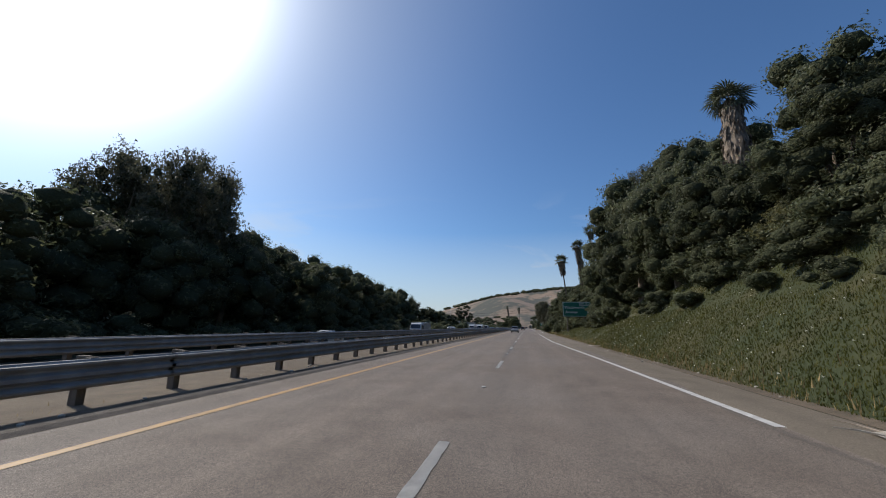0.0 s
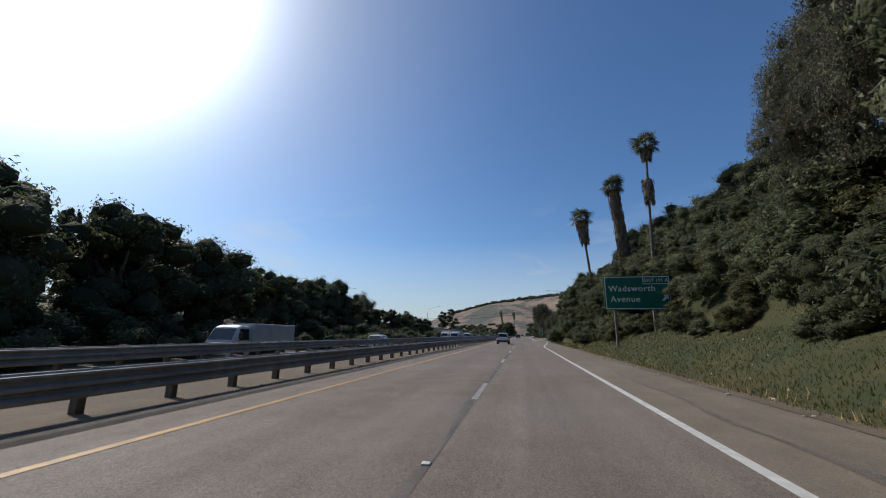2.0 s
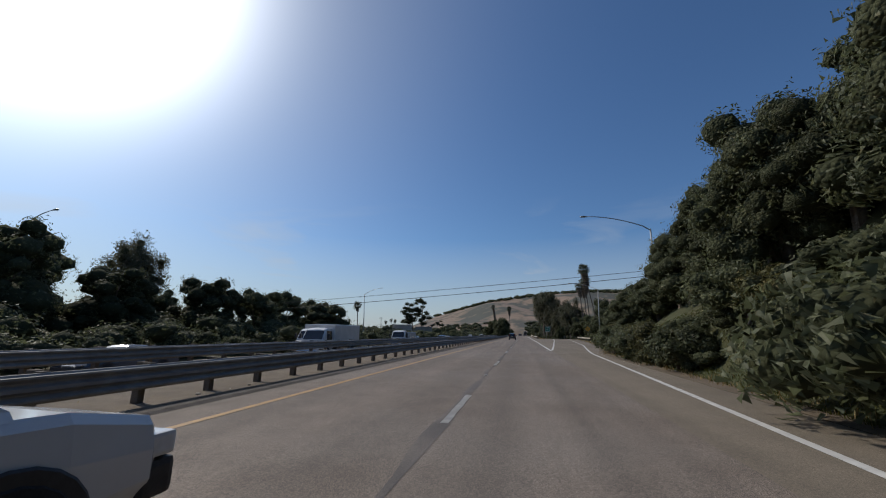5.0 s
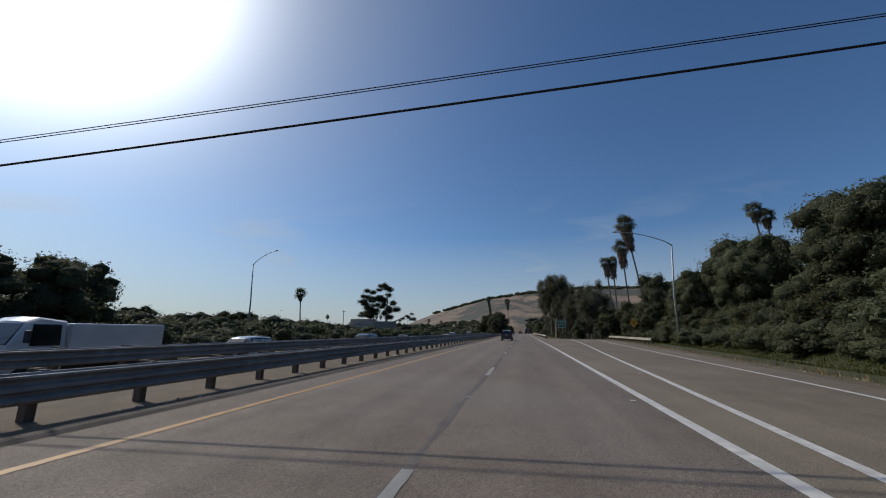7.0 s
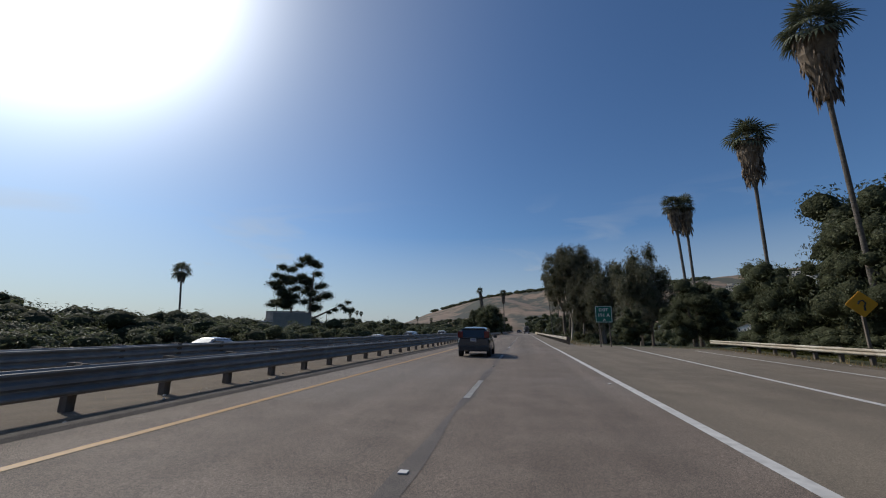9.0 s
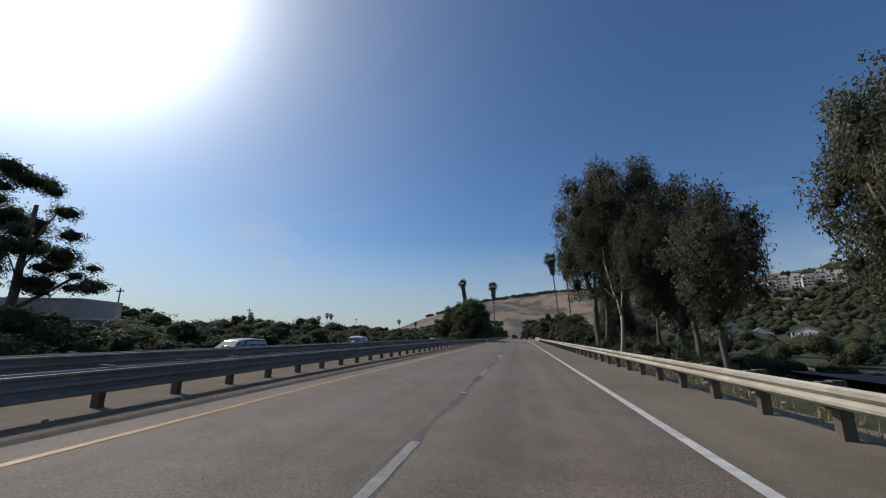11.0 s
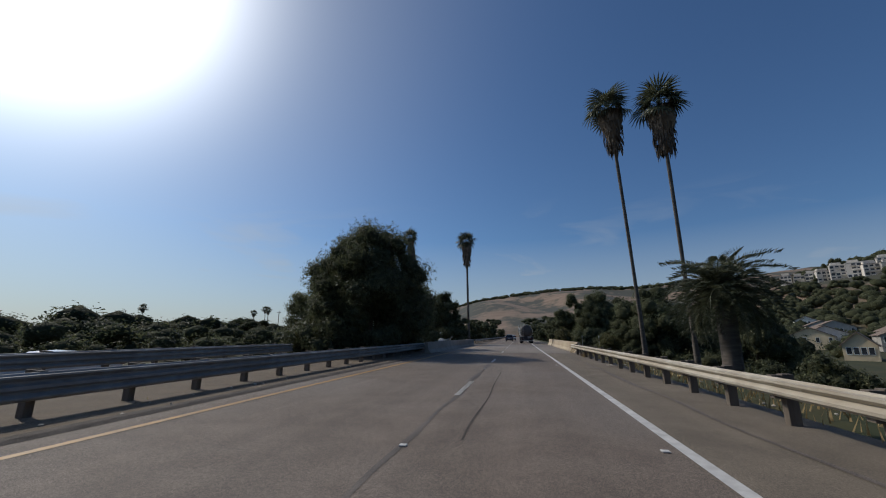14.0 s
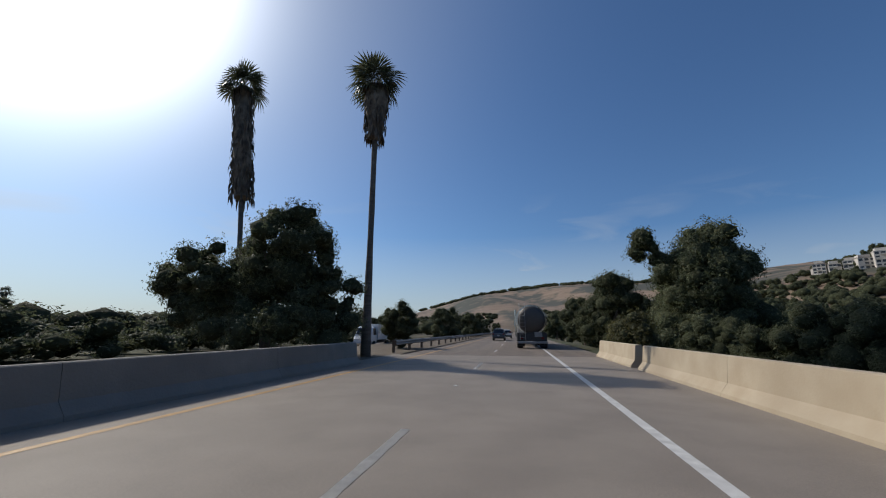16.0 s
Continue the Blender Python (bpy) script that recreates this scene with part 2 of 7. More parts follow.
M_GRASSGROUND = material("grassy_soil", (0.06, 0.085, 0.022), (0.12, 0.12, 0.04), 0.8, 0.95, bump=0.7, fine=9, c3=(0.15, 0.13, 0.05))
M_CONCRETE = material("concrete", (0.38, 0.305, 0.21), (0.45, 0.375, 0.27), 1.5, 0.85, bump=0.1, fine=20, c3=(0.31, 0.25, 0.175))
# concrete darkened to a grey that carries the median barrier's shade
M_GREYCONCRETE = material("darkened_grey_concrete", (0.24, 0.22, 0.19), (0.31, 0.285, 0.245), 1.2, 0.9, bump=0.3, fine=18, c3=(0.17, 0.155, 0.135))
M_OLDRAIL = material("chalky_rail_steel", (0.5, 0.46, 0.38), (0.4, 0.36, 0.29), 2.5, 0.65, 0.2, bump=0.1, c3=(0.3, 0.24, 0.17))
M_STEEL = material("weathered_galvanised_steel", (0.25, 0.25, 0.245), (0.33, 0.33, 0.32), 3, 0.7, 0.2, bump=0.05, c3=(0.2, 0.19, 0.17))
M_POSTWOOD = material("weathered_post_wood", (0.1, 0.08, 0.062), (0.17, 0.14, 0.11), 4, 0.9, bump=0.4, stretch=(1, 1, 0.2))
M_BARK = material("bark", (0.1, 0.075, 0.055), (0.19, 0.15, 0.115), 4, 0.95, bump=0.7, stretch=(1, 1, 0.3))
M_PALEBARK = material("pale_bark", (0.5, 0.44, 0.36), (0.3, 0.23, 0.17), 1.6, 0.8, bump=0.3, stretch=(1, 1, 0.35), c3=(0.55, 0.5, 0.43))
M_GREYBARK = material("grey_bark", (0.17, 0.135, 0.105), (0.1, 0.078, 0.06), 1.6, 0.85, bump=0.4, stretch=(1, 1, 0.35), c3=(0.3, 0.26, 0.21))
M_PALMBARK = material("palm_bark", (0.1, 0.085, 0.072), (0.16, 0.138, 0.118), 3, 0.95, bump=0.8, stretch=(0.5, 0.5, 3))
M_SKIRT = material("dead_fronds", (0.1, 0.078, 0.058), (0.2, 0.155, 0.115), 2, 0.95, bump=0.2, per="island")
L_OAK = leaf_material("oak_leaves", (0.054, 0.066, 0.038), (0.115, 0.127, 0.063), (0.18, 0.16, 0.085))
L_SCRUB = leaf_material("scrub_leaves", (0.06, 0.066, 0.03), (0.13, 0.122, 0.048), (0.2, 0.16, 0.075))
L_EUC = leaf_material("eucalyptus_leaves", (0.055, 0.06, 0.04), (0.118, 0.115, 0.07), (0.2, 0.15, 0.09))
L_PINE = leaf_material("pine_needles", (0.045, 0.056, 0.032), (0.09, 0.1, 0.052), (0.13, 0.12, 0.07))
L_PALM = leaf_material("palm_fronds", (0.05, 0.062, 0.035), (0.1, 0.11, 0.065), (0.19, 0.17, 0.11), 0.4, 0.3)
L_GRASS = leaf_material("grass_blades", (0.045, 0.056, 0.01), (0.088, 0.086, 0.015), (0.135, 0.11, 0.03), 0.75, 0.4)
L_DRY = leaf_material("dry_weeds", (0.24, 0.17, 0.08), (0.34, 0.25, 0.12), (0.42, 0.33, 0.18), 0.8, 0.3)
# leaf colour darkened so that the crown cores look like shaded depth
M_INNER_SHADE = leaf_material("shaded_inner_leaves", (0.046, 0.052, 0.03), (0.07, 0.076, 0.042), (0.085, 0.086, 0.05), 0.85, 0.3, 8.0, 0.08)
# leaf colour made pale for the sunlight on these leaves
L_PALE = leaf_material("sunlit_pale_leaves", (0.1, 0.1, 0.06), (0.19, 0.175, 0.115), (0.34, 0.29, 0.2), 0.5, 0.4)
M_FLOWER = material("pale_flowers", (0.75, 0.72, 0.55), (0.8, 0.78, 0.65), 4, 0.7)


def paint(name, c, rough=0.25):
    m = material(name, c, tuple(v * 0.9 for v in c), 1.5, rough, 0.0, spec=0.6)
    m.node_tree.nodes["Principled BSDF"].inputs["Coat Weight"].default_value = 0.5
    return m


M_CARWHITE = paint("white_car_paint", (0.68, 0.67, 0.65))
M_CARDARK = paint("dark_grey_car_paint", (0.035, 0.036, 0.042))
M_CARSILVER = paint("silver_car_paint", (0.4, 0.41, 0.42))
M_CARBLUE = paint("blue_grey_car_paint", (0.07, 0.09, 0.12))
M_GLASS = material("tinted_glass", (0.012, 0.014, 0.017), (0.02, 0.022, 0.026), 1, 0.06, 0.0, spec=0.8)
M_RUBBER = material("rubber", (0.018, 0.018, 0.018), (0.03, 0.03, 0.03), 12, 0.85, bump=0.2)
M_BLACKPLASTIC = material("black_plastic", (0.025, 0.025, 0.026), (0.04, 0.04, 0.042), 8, 0.6, bump=0.1)
M_RIM = material("alloy_rim", (0.4, 0.4, 0.41), (0.3, 0.3, 0.31), 6, 0.35, 0.9)
M_REDLENS = material("red_lens", (0.14, 0.014, 0.014), (0.1, 0.01, 0.01), 8, 0.2)
M_CLEARLENS = material("clear_lens", (0.75, 0.75, 0.75), (0.6, 0.6, 0.6), 8, 0.1)
M_PLATE = material("plate_white", (0.6, 0.6, 0.58), (0.5, 0.5, 0.48), 9, 0.5)
M_PLATEBAR = material("plate_bar", (0.08, 0.09, 0.16), (0.1, 0.11, 0.18), 9, 0.5)
M_CHROME = material("chrome", (0.65, 0.65, 0.66), (0.55, 0.55, 0.56), 5, 0.15, 1.0)
M_TANKSIDE = material("dull_pale_tank_metal", (0.5, 0.47, 0.42), (0.4, 0.37, 0.33), 0.8, 0.5, 0.3, bump=0.05, c3=(0.3, 0.27, 0.23))
# darker copy of the tank metal, with the rear end's shade in its colour
M_TANK = material("shaded_tank_steel", (0.075, 0.066, 0.06), (0.1, 0.09, 0.082), 0.8, 0.5, 0.3, bump=0.05, c3=(0.055, 0.05, 0.046))
M_SIGNGREEN = material("sign_green", (0.0, 0.13, 0.085), (0.0, 0.105, 0.07), 1.5, 0.45, c3=(0.01, 0.12, 0.08))
M_SIGNWHITE = material("sign_white", (0.75, 0.77, 0.75), (0.66, 0.68, 0.66), 4, 0.45)
M_SIGNYELLOW = material("sign_yellow", (0.7, 0.33, 0.02), (0.6, 0.28, 0.02), 3, 0.45)
M_SIGNBLACK = material("sign_black", (0.02, 0.02, 0.02), (0.03, 0.03, 0.03), 3, 0.5)
M_ALUBACK = material("sign_back", (0.4, 0.4, 0.4), (0.5, 0.5, 0.5), 3, 0.5, 0.6)
M_LAMPPOLE = material("pole_steel", (0.33, 0.34, 0.34), (0.42, 0.43, 0.43), 4, 0.5, 0.5)
M_STUCCO = material("white_stucco", (0.62, 0.58, 0.52), (0.5, 0.46, 0.41), 1.2, 0.9, bump=0.2, per="object")
M_CREAM = material("cream_stucco", (0.66, 0.54, 0.36), (0.58, 0.47, 0.31), 1.2, 0.9, bump=0.2)
M_ROOF = material("shingle_roof", (0.15, 0.11, 0.085), (0.24, 0.18, 0.14), 4, 0.9, bump=0.4)
M_WINDOW = material("window_glass", (0.03, 0.035, 0.042), (0.06, 0.065, 0.075), 2, 0.12)
M_WIRE = material("black_cable", (0.015, 0.015, 0.015), (0.025, 0.025, 0.025), 5, 0.7)
M_RUBBISH = material("pale_debris", (0.5, 0.46, 0.4), (0.34, 0.3, 0.25), 6, 0.85)


# ---- mesh tools ----
def part(name, bm, mat, parent=None, label="", smooth=False):
    me = bpy.data.meshes.new(name)
    bm.normal_update()
    bm.to_mesh(me)
    bm.free()
    me.materials.append(mat)
    if smooth:
        me.polygons.foreach_set("use_smooth", [True] * len(me.polygons))
    ob = new(name, me)
    if parent:
        ob.parent = parent
    if label:
        ob["label"] = label
    return ob


def shared(name, mesh, parent, m, label=""):
    """Another object on a mesh that is already there."""
    ob = new(name, mesh)
    ob.parent = parent
    ob.matrix_basis = m
    if label:
        ob["label"] = label
    return ob


def mesh_part(name, verts, faces, mat, parent=None, label="", smooth=False):
    me = bpy.data.meshes.new(name)
    me.from_pydata(verts, [], faces)
    me.materials.append(mat)
    if smooth:
        me.polygons.foreach_set("use_smooth", [True] * len(me.polygons))
    ob = new(name, me)
    if parent:
        ob.parent = parent
    if label:
        ob["label"] = label
    return ob


def mesh_arrays(name, verts, corners, sizes, mat):
    """One mesh out of arrays: vertex places, face corners, corners per face."""
    me = bpy.data.meshes.new(name)
    verts, corners, sizes = np.asarray(verts, np.float32), np.asarray(corners, np.int32), np.asarray(sizes, np.int32)
    me.vertices.add(len(verts))
    me.vertices.foreach_set("co", verts.ravel())
    me.loops.add(len(corners))
    me.loops.foreach_set("vertex_index", corners)
    me.polygons.add(len(sizes))
    me.polygons.foreach_set("loop_start", np.concatenate([[0], np.cumsum(sizes)[:-1]]).astype(np.int32))
    me.polygons.foreach_set("loop_total", sizes)
    me.materials.append(mat)
    me.update(calc_edges=True)
    return new(name, me)


def thing(name, label, category, group="", at=None):
    ob = new(name)
    ob.empty_display_size = 0.3
    if at is not None:
        ob.matrix_basis = at
    return tagged(ob, label, category, group)


def box(bm, x0, y0, z0, x1, y1, z1, bevel=0.0, m=None):
    r = bmesh.ops.create_cube(bm, size=1)
    vs = r["verts"]
    for v in vs:
        v.co = Vector((x0 + (v.co.x + 0.5) * (x1 - x0), y0 + (v.co.y + 0.5) * (y1 - y0), z0 + (v.co.z + 0.5) * (z1 - z0)))
    if bevel:
        es = list({e for v in vs for e in v.link_edges})
        out = bmesh.ops.bevel(bm, geom=es, offset=bevel, segments=2, affect='EDGES', profile=0.6)
        vs = list({v for f in out["faces"] for v in f.verts} | {v for v in vs if v.is_valid})
    if m:
        for v in vs:
            v.co = m @ v.co
    return bm


def boxed(x0, y0, z0, x1, y1, z1, bevel=0.0, m=None):
    return box(bmesh.new(), x0, y0, z0, x1, y1, z1, bevel, m)


def tube(bm, pts, radii, segs=8, cap=True):
    pts = [Vector(p) for p in pts]
    rings = []
    for i, p in enumerate(pts):
        d = (pts[min(i + 1, len(pts) - 1)] - pts[max(i - 1, 0)]).normalized()
        u = d.orthogonal() if abs(d.z) < 0.9 else d.cross(Vector((0, 1, 0)))
        u.normalize()
        w = d.cross(u)
        rings.append([bm.verts.new(p + (u * math.cos(a) + w * math.sin(a)) * radii[i]) for a in (2 * math.pi * j / segs for j in range(segs))])
    for r0, r1 in zip(rings, rings[1:]):
        for j in range(segs):
            bm.faces.new((r0[j], r0[(j + 1) % segs], r1[(j + 1) % segs], r1[j]))
    if cap:
        bm.faces.new(rings[0][::-1])
        bm.faces.new(rings[-1])
    return bm


def lathe(bm, profile, segs=20, axis='z', centre=(0, 0, 0)):
    """profile: (radius, height) pairs, turned round the axis."""
    c = Vector(centre)
    rings = []
    for r, hgt in profile:
        ring = []
        for j in range(segs):
            a = 2 * math.pi * j / segs
            p = (r * math.cos(a), r * math.sin(a), hgt) if axis == 'z' else (hgt, r * math.cos(a), r * math.sin(a)) if axis == 'x' else (r * math.cos(a), hgt, r * math.sin(a))
            ring.append(bm.verts.new(c + Vector(p)))
        rings.append(ring)
    for r0, r1 in zip(rings, rings[1:]):
        for j in range(segs):
            bm.faces.new((r0[j], r0[(j + 1) % segs], r1[(j + 1) % segs], r1[j]))
    bm.faces.new(rings[0][::-1])
    bm.faces.new(rings[-1])
    bmesh.ops.recalc_face_normals(bm, faces=bm.faces)
    return bm


# ---- the plan ----
def dash_x(y):
    """Where the broken lane line lies at a distance y along the road."""
    y = np.asarray(y, float)
    yy = np.clip(y, -60, 347)
    x = 1.5097e-11 * yy ** 4 - 7.9825e-08 * yy ** 3 + 5.4039e-05 * yy ** 2 - 0.0049718 * yy + 0.0811
    x = np.where(y < 70, np.interp(y, [-60, 70], [0, float(1.5097e-11 * 70 ** 4 - 7.9825e-08 * 70 ** 3 + 5.4039e-05 * 4900 - 0.0049718 * 70 + 0.0811)]), x)
    over = np.maximum(y - 347, 0)
    return x + 0.009 * np.minimum(over, 30) - 0.00022 * np.maximum(y - 377, 0) ** 1.6


def on_road(lat, y, z=0.0):
    return Vector((float(dash_x(y)) + lat, y, z))


def heading(y):
    return math.degrees(math.atan2(-(float(dash_x(y + 1)) - float(dash_x(y - 1))), 2))


def yellow_lat(y):
    return np.interp(y, [0, 225, 245, 320, 345, 360], [-4.12, -4.12, -4.55, -4.6, -4.35, -4.1])


def rail_lat(y):
    return np.interp(y, [0, 225, 245, 330], [-6.75, -6.75, -7.3, -7.3])


def far_rail_lat(y):
    return np.interp(y, [-40, 40, 60, 110, 150, 200, 285, 300, 330], [-12.8, -12.8, -13.2, -13.2, -12.3, -10.6, -10.9, -12.9, -13.0])


def right_lat(y):
    return np.interp(y, [-40, 6, 20, 42, 142, 190, 235, 345], [4.95, 4.9, 4.5, 3.7, 3.75, 3.9, 3.75, 3.6])


def inner_lat(y):
    return np.interp(y, [142, 150, 161, 177, 192, 210, 226, 250], [3.9, 4.6, 5.5, 6.7, 8.0, 9.2, 10.2, 12.2])


def outer_lat(y):
    return np.interp(y, [92, 95, 98, 101, 104, 108, 122, 138, 150, 160, 176, 190, 205, 220, 250], [3.75, 3.82, 4.0, 4.24, 4.52, 4.9, 5.7, 6.6, 8.0, 9.3, 10.5, 11.7, 12.8, 14.0, 17.0])


def edge_lat(y):
    """Right edge of the pavement."""
    return np.interp(y, [-60, 110, 138, 150, 176, 205, 225, 232, 240, 330, 800], [6.3, 6.4, 7.2, 9.4, 12.4, 15.0, 16.4, 8.6, 6.7, 6.6, 6.6])


def smooth(a, b, v):
    t = np.clip((np.asarray(v, float) - a) / (b - a), 0, 1)
    return t * t * (3 - 2 * t)


def ground_z(x, y):
    x, y = np.asarray(x, float), np.asarray(y, float)
    lat = x - dash_x(y)
    # bank beside the carriageway: a gentle toe, then a steep face
    foot = np.interp(y, [-60, 110, 138, 160, 200, 225, 235], [6.9, 6.9, 8.6, 13.0, 19.0, 19.6, 19.6])
    toe = np.interp(y, [-60, 40, 55, 84, 95, 130, 160], [4.0, 4.0, 5.0, 5.0, 0.6, 0.8, 1.5])
    slack = np.interp(y, [-60, 12, 40, 55, 84, 95, 160], [0.72, 0.75, 0.65, 0.38, 0.38, 0.7, 0.4])
    steep = np.interp(y, [-60, 5, 25, 65, 95, 122, 140, 165, 225, 240], [1.0, 1.1, 1.3, 1.6, 2.0, 1.9, 1.0, 0.6, 0.22, 0.0])
    top = np.interp(y, [-60, 10, 30, 105, 135, 165, 225, 240], [7, 8, 9.5, 11, 8, 5, 2.5, 0])
    d = np.maximum(lat - foot, 0)
    bank = slack * np.minimum(d, toe) * (1 - smooth(200, 238, y)) + top * (1 - np.exp(-steep * np.maximum(d - toe, 0) / np.maximum(top, 0.01))) + 0.03 * d
    # low ground beyond the embankment
    low = -3.2 * smooth(8.0, 17.0, lat) * smooth(232, 262, y) * (1 - smooth(420, 620, y))
    right = np.where(lat > 0, bank * (1 - smooth(228, 250, y)) + low, 0)
    # slope on the seaward side
    left = 4.5 * smooth(-24, -50, lat) * smooth(5, 40, y) * (1 - smooth(110, 160, y))
    # hill with the apartments, and the far ridge
    hill = 72 * smooth(50, 463, x + 0.10 * (y - 560)) * smooth(250, 520, y) + 10 * smooth(250, 480, x) * smooth(250, 500, y) + 8 * smooth(185, 265, x) * smooth(560, 680, y)
    r = np.hypot(x, y)
    az = np.degrees(np.arctan2(x, y))
    crest = np.interp(az, [-19, -16, -12.3, -8, -4.6, 0, 4.8, 9, 14, 20, 30, 60], [0, 0.8, 2.3, 3.5, 4.45, 5.1, 5.55, 5.75, 5.5, 5.9, 6.6, 6.5])
    far = 2400 * np.tan(np.radians(crest)) * np.clip((r - 620) / 1780, 0, 1) ** 1.18 * np.where(y > 0, 1, 0)
    swell = 14 * np.sin(az * 0.55 + r * 0.0021) * smooth(900, 1500, r) * (1 - smooth(1800, 2350, r)) * smooth(-14, -6, az)
    inside = (lat > -23.5) & (lat < edge_lat(y) + 0.4) & (y > -60) & (y < 700)
    z = right + left + np.maximum(hill, far + swell)
    return np.where(inside, np.where(lat < -13.5, -0.68, -0.12), np.where(lat < -13.5, z - 0.58 * (1 - smooth(-26, -60, lat)), z - 0.03))


def gz(x, y):
    return float(ground_z(x, y))


# ---- ground, road and markings ----
def strip(name, lat0, lat1, y0, y1, z, mat, step=4.0, parent=None, thick=0.0):
    """A band that follows the road between two lateral offsets (numbers or functions)."""
    n = max(2, int((y1 - y0) / step) + 1)
    ys = np.linspace(y0, y1, n)
    a = np.array([lat0(v) if callable(lat0) else lat0 for v in ys]) + dash_x(ys)
    b = np.array([lat1(v) if callable(lat1) else lat1 for v in ys]) + dash_x(ys)
    verts = [(p, v, z) for p, v in zip(a, ys)] + [(p, v, z) for p, v in zip(b, ys)]
    faces = [(i, n + i, n + i + 1, i + 1) for i in range(n - 1)]
    if thick:
        k = len(verts)
        verts += [(p, v, z - thick) for p, v, _ in verts]
        faces += [(i, i + 1, k + i + 1, k + i) for i in range(n - 1)] + [(n + i + 1, n + i, k + n + i, k + n + i + 1) for i in range(n - 1)]
        faces += [(0, k, k + n, n), (n - 1, 2 * n - 1, k + 2 * n - 1, k + n - 1)]
    return mesh_part(name, verts, faces, mat, parent)


def axis_points(*bands):
    out = []
    for a, b, s in bands:
        out += list(np.arange(a, b, s))
    return np.array(out + [bands[-1][1]])


def ground_material():
    m = material("hill_ground", (0.17, 0.118, 0.08), (0.235, 0.168, 0.115), 0.02, 0.95, bump=0.0)
    n, l = m.node_tree.nodes, m.node_tree.links
    b = n["Principled BSDF"]
    base = b.inputs["Base Color"].links[0].from_socket
    tc = n.new("ShaderNodeTexCoord")
    # dark scrub in the folds of the far hills
    mp = n.new("ShaderNodeMapping")
    mp.inputs["Scale"].default_value = (0.0072, 0.0021, 0.0)
    mp.inputs["Rotation"].default_value = (0, 0, 0.12)
    l.new(tc.outputs["Object"], mp.inputs["Vector"])
    nz = n.new("ShaderNodeTexNoise")
    nz.inputs["Scale"].default_value = 1.0
    nz.inputs["Detail"].default_value = 7
    nz.inputs["Roughness"].default_value = 0.62
    l.new(mp.outputs["Vector"], nz.inputs["Vector"])
    mr = n.new("ShaderNodeMapRange")
    mr.inputs[1].default_value, mr.inputs[2].default_value = 0.46, 0.53
    l.new(nz.outputs["Fac"], mr.inputs[0])
    mx = n.new("ShaderNodeMix")
    mx.data_type = 'RGBA'
    l.new(mr.outputs[0], mx.inputs[0])
    l.new(base, mx.inputs[6])
    mx.inputs[7].default_value = (0.05, 0.052, 0.038, 1)
    # soil, grass and litter close to the road
    sp = n.new("ShaderNodeTexNoise")
    sp.inputs["Scale"].default_value = 0.35
    sp.inputs["Detail"].default_value = 8
    l.new(tc.outputs["Object"], sp.inputs["Vector"])
    near = n.new("ShaderNodeMix")
    near.data_type = 'RGBA'
    near.inputs[6].default_value = (0.028, 0.036, 0.009, 1)
    near.inputs[7].default_value = (0.052, 0.047, 0.015, 1)
    r2 = n.new("ShaderNodeMapRange")
    r2.inputs[1].default_value, r2.inputs[2].default_value = 0.42, 0.62
    l.new(sp.outputs["Fac"], r2.inputs[0])
    l.new(r2.outputs[0], near.inputs[0])
    sx = n.new("ShaderNodeSeparateXYZ")
    l.new(tc.outputs["Object"], sx.inputs[0])
    fy = n.new("ShaderNodeMapRange")
    fy.inputs[1].default_value, fy.inputs[2].default_value = 420, 640
    l.new(sx.outputs["Y"], fy.inputs[0])
    fin = n.new("ShaderNodeMix")
    fin.data_type = 'RGBA'
    l.new(fy.outputs[0], fin.inputs[0])
    l.new(near.outputs[2], fin.inputs[6])
    l.new(mx.outputs[2], fin.inputs[7])
    l.new(fin.outputs[2], b.inputs["Base Color"])
    bp = n.new("ShaderNodeBump")
    bp.inputs["Strength"].default_value = 0.5
    bp.inputs["Distance"].default_value = 0.2
    l.new(sp.outputs["Fac"], bp.inputs["Height"])
    l.new(bp.outputs["Normal"], b.inputs["Normal"])
    return m


gx = axis_points((-3200, -700, 250), (-700, -120, 40), (-120, -24, 6), (-24, 6, 1.5), (6, 21, 0.5), (21, 40, 1.6), (40, 130, 6), (130, 520, 16), (520, 1300, 40), (1300, 3200, 140))
gy = axis_points((-700, -60, 80), (-60, 420, 4), (420, 760, 14), (760, 2700, 40), (2700, 4300, 200))
GX, GY = np.meshgrid(gx, gy)
GZ = ground_z(GX, GY)
nx, ny = len(gx), len(gy)
idx = np.arange(nx * ny).reshape(ny, nx)
gf = np.stack([idx[:-1, :-1], idx[:-1, 1:], idx[1:, 1:], idx[1:, :-1]], -1).reshape(-1, 4)
ground = mesh_part("ground", np.stack([GX, GY, GZ], -1).reshape(-1, 3).tolist(), gf.tolist(), ground_material(), smooth=True)
tagged(ground, "grassy roadside banks and dry golden hills", "ground", kind="structure")

road = strip("road", -5.35, lambda y: min(float(right_lat(y)) + 0.05, 5.0), -60, 331.5, 0.0, M_ASPHALT, 3)
tagged(road, "worn grey-brown asphalt carriageway with two lanes", "road", kind="structure")
road_far = strip("road", -5.35, 6.6, 364, 760, 0.0, M_ASPHALT, 4)
tagged(road_far, "asphalt carriageway beyond the bridge", "road", kind="structure")
shoulder = strip("shoulder", lambda y: min(float(right_lat(y)) + 0.05, 5.0), edge_lat, -60, 331.5, -0.004, M_SHOULDER, 2)
tagged(shoulder, "brownish asphalt shoulder and exit ramp surface", "road shoulder", kind="structure")
deck = strip("bridge_deck", -6.0, 6.6, 331.5, 364, 0.002, M_DECK, 2, thick=0.11)
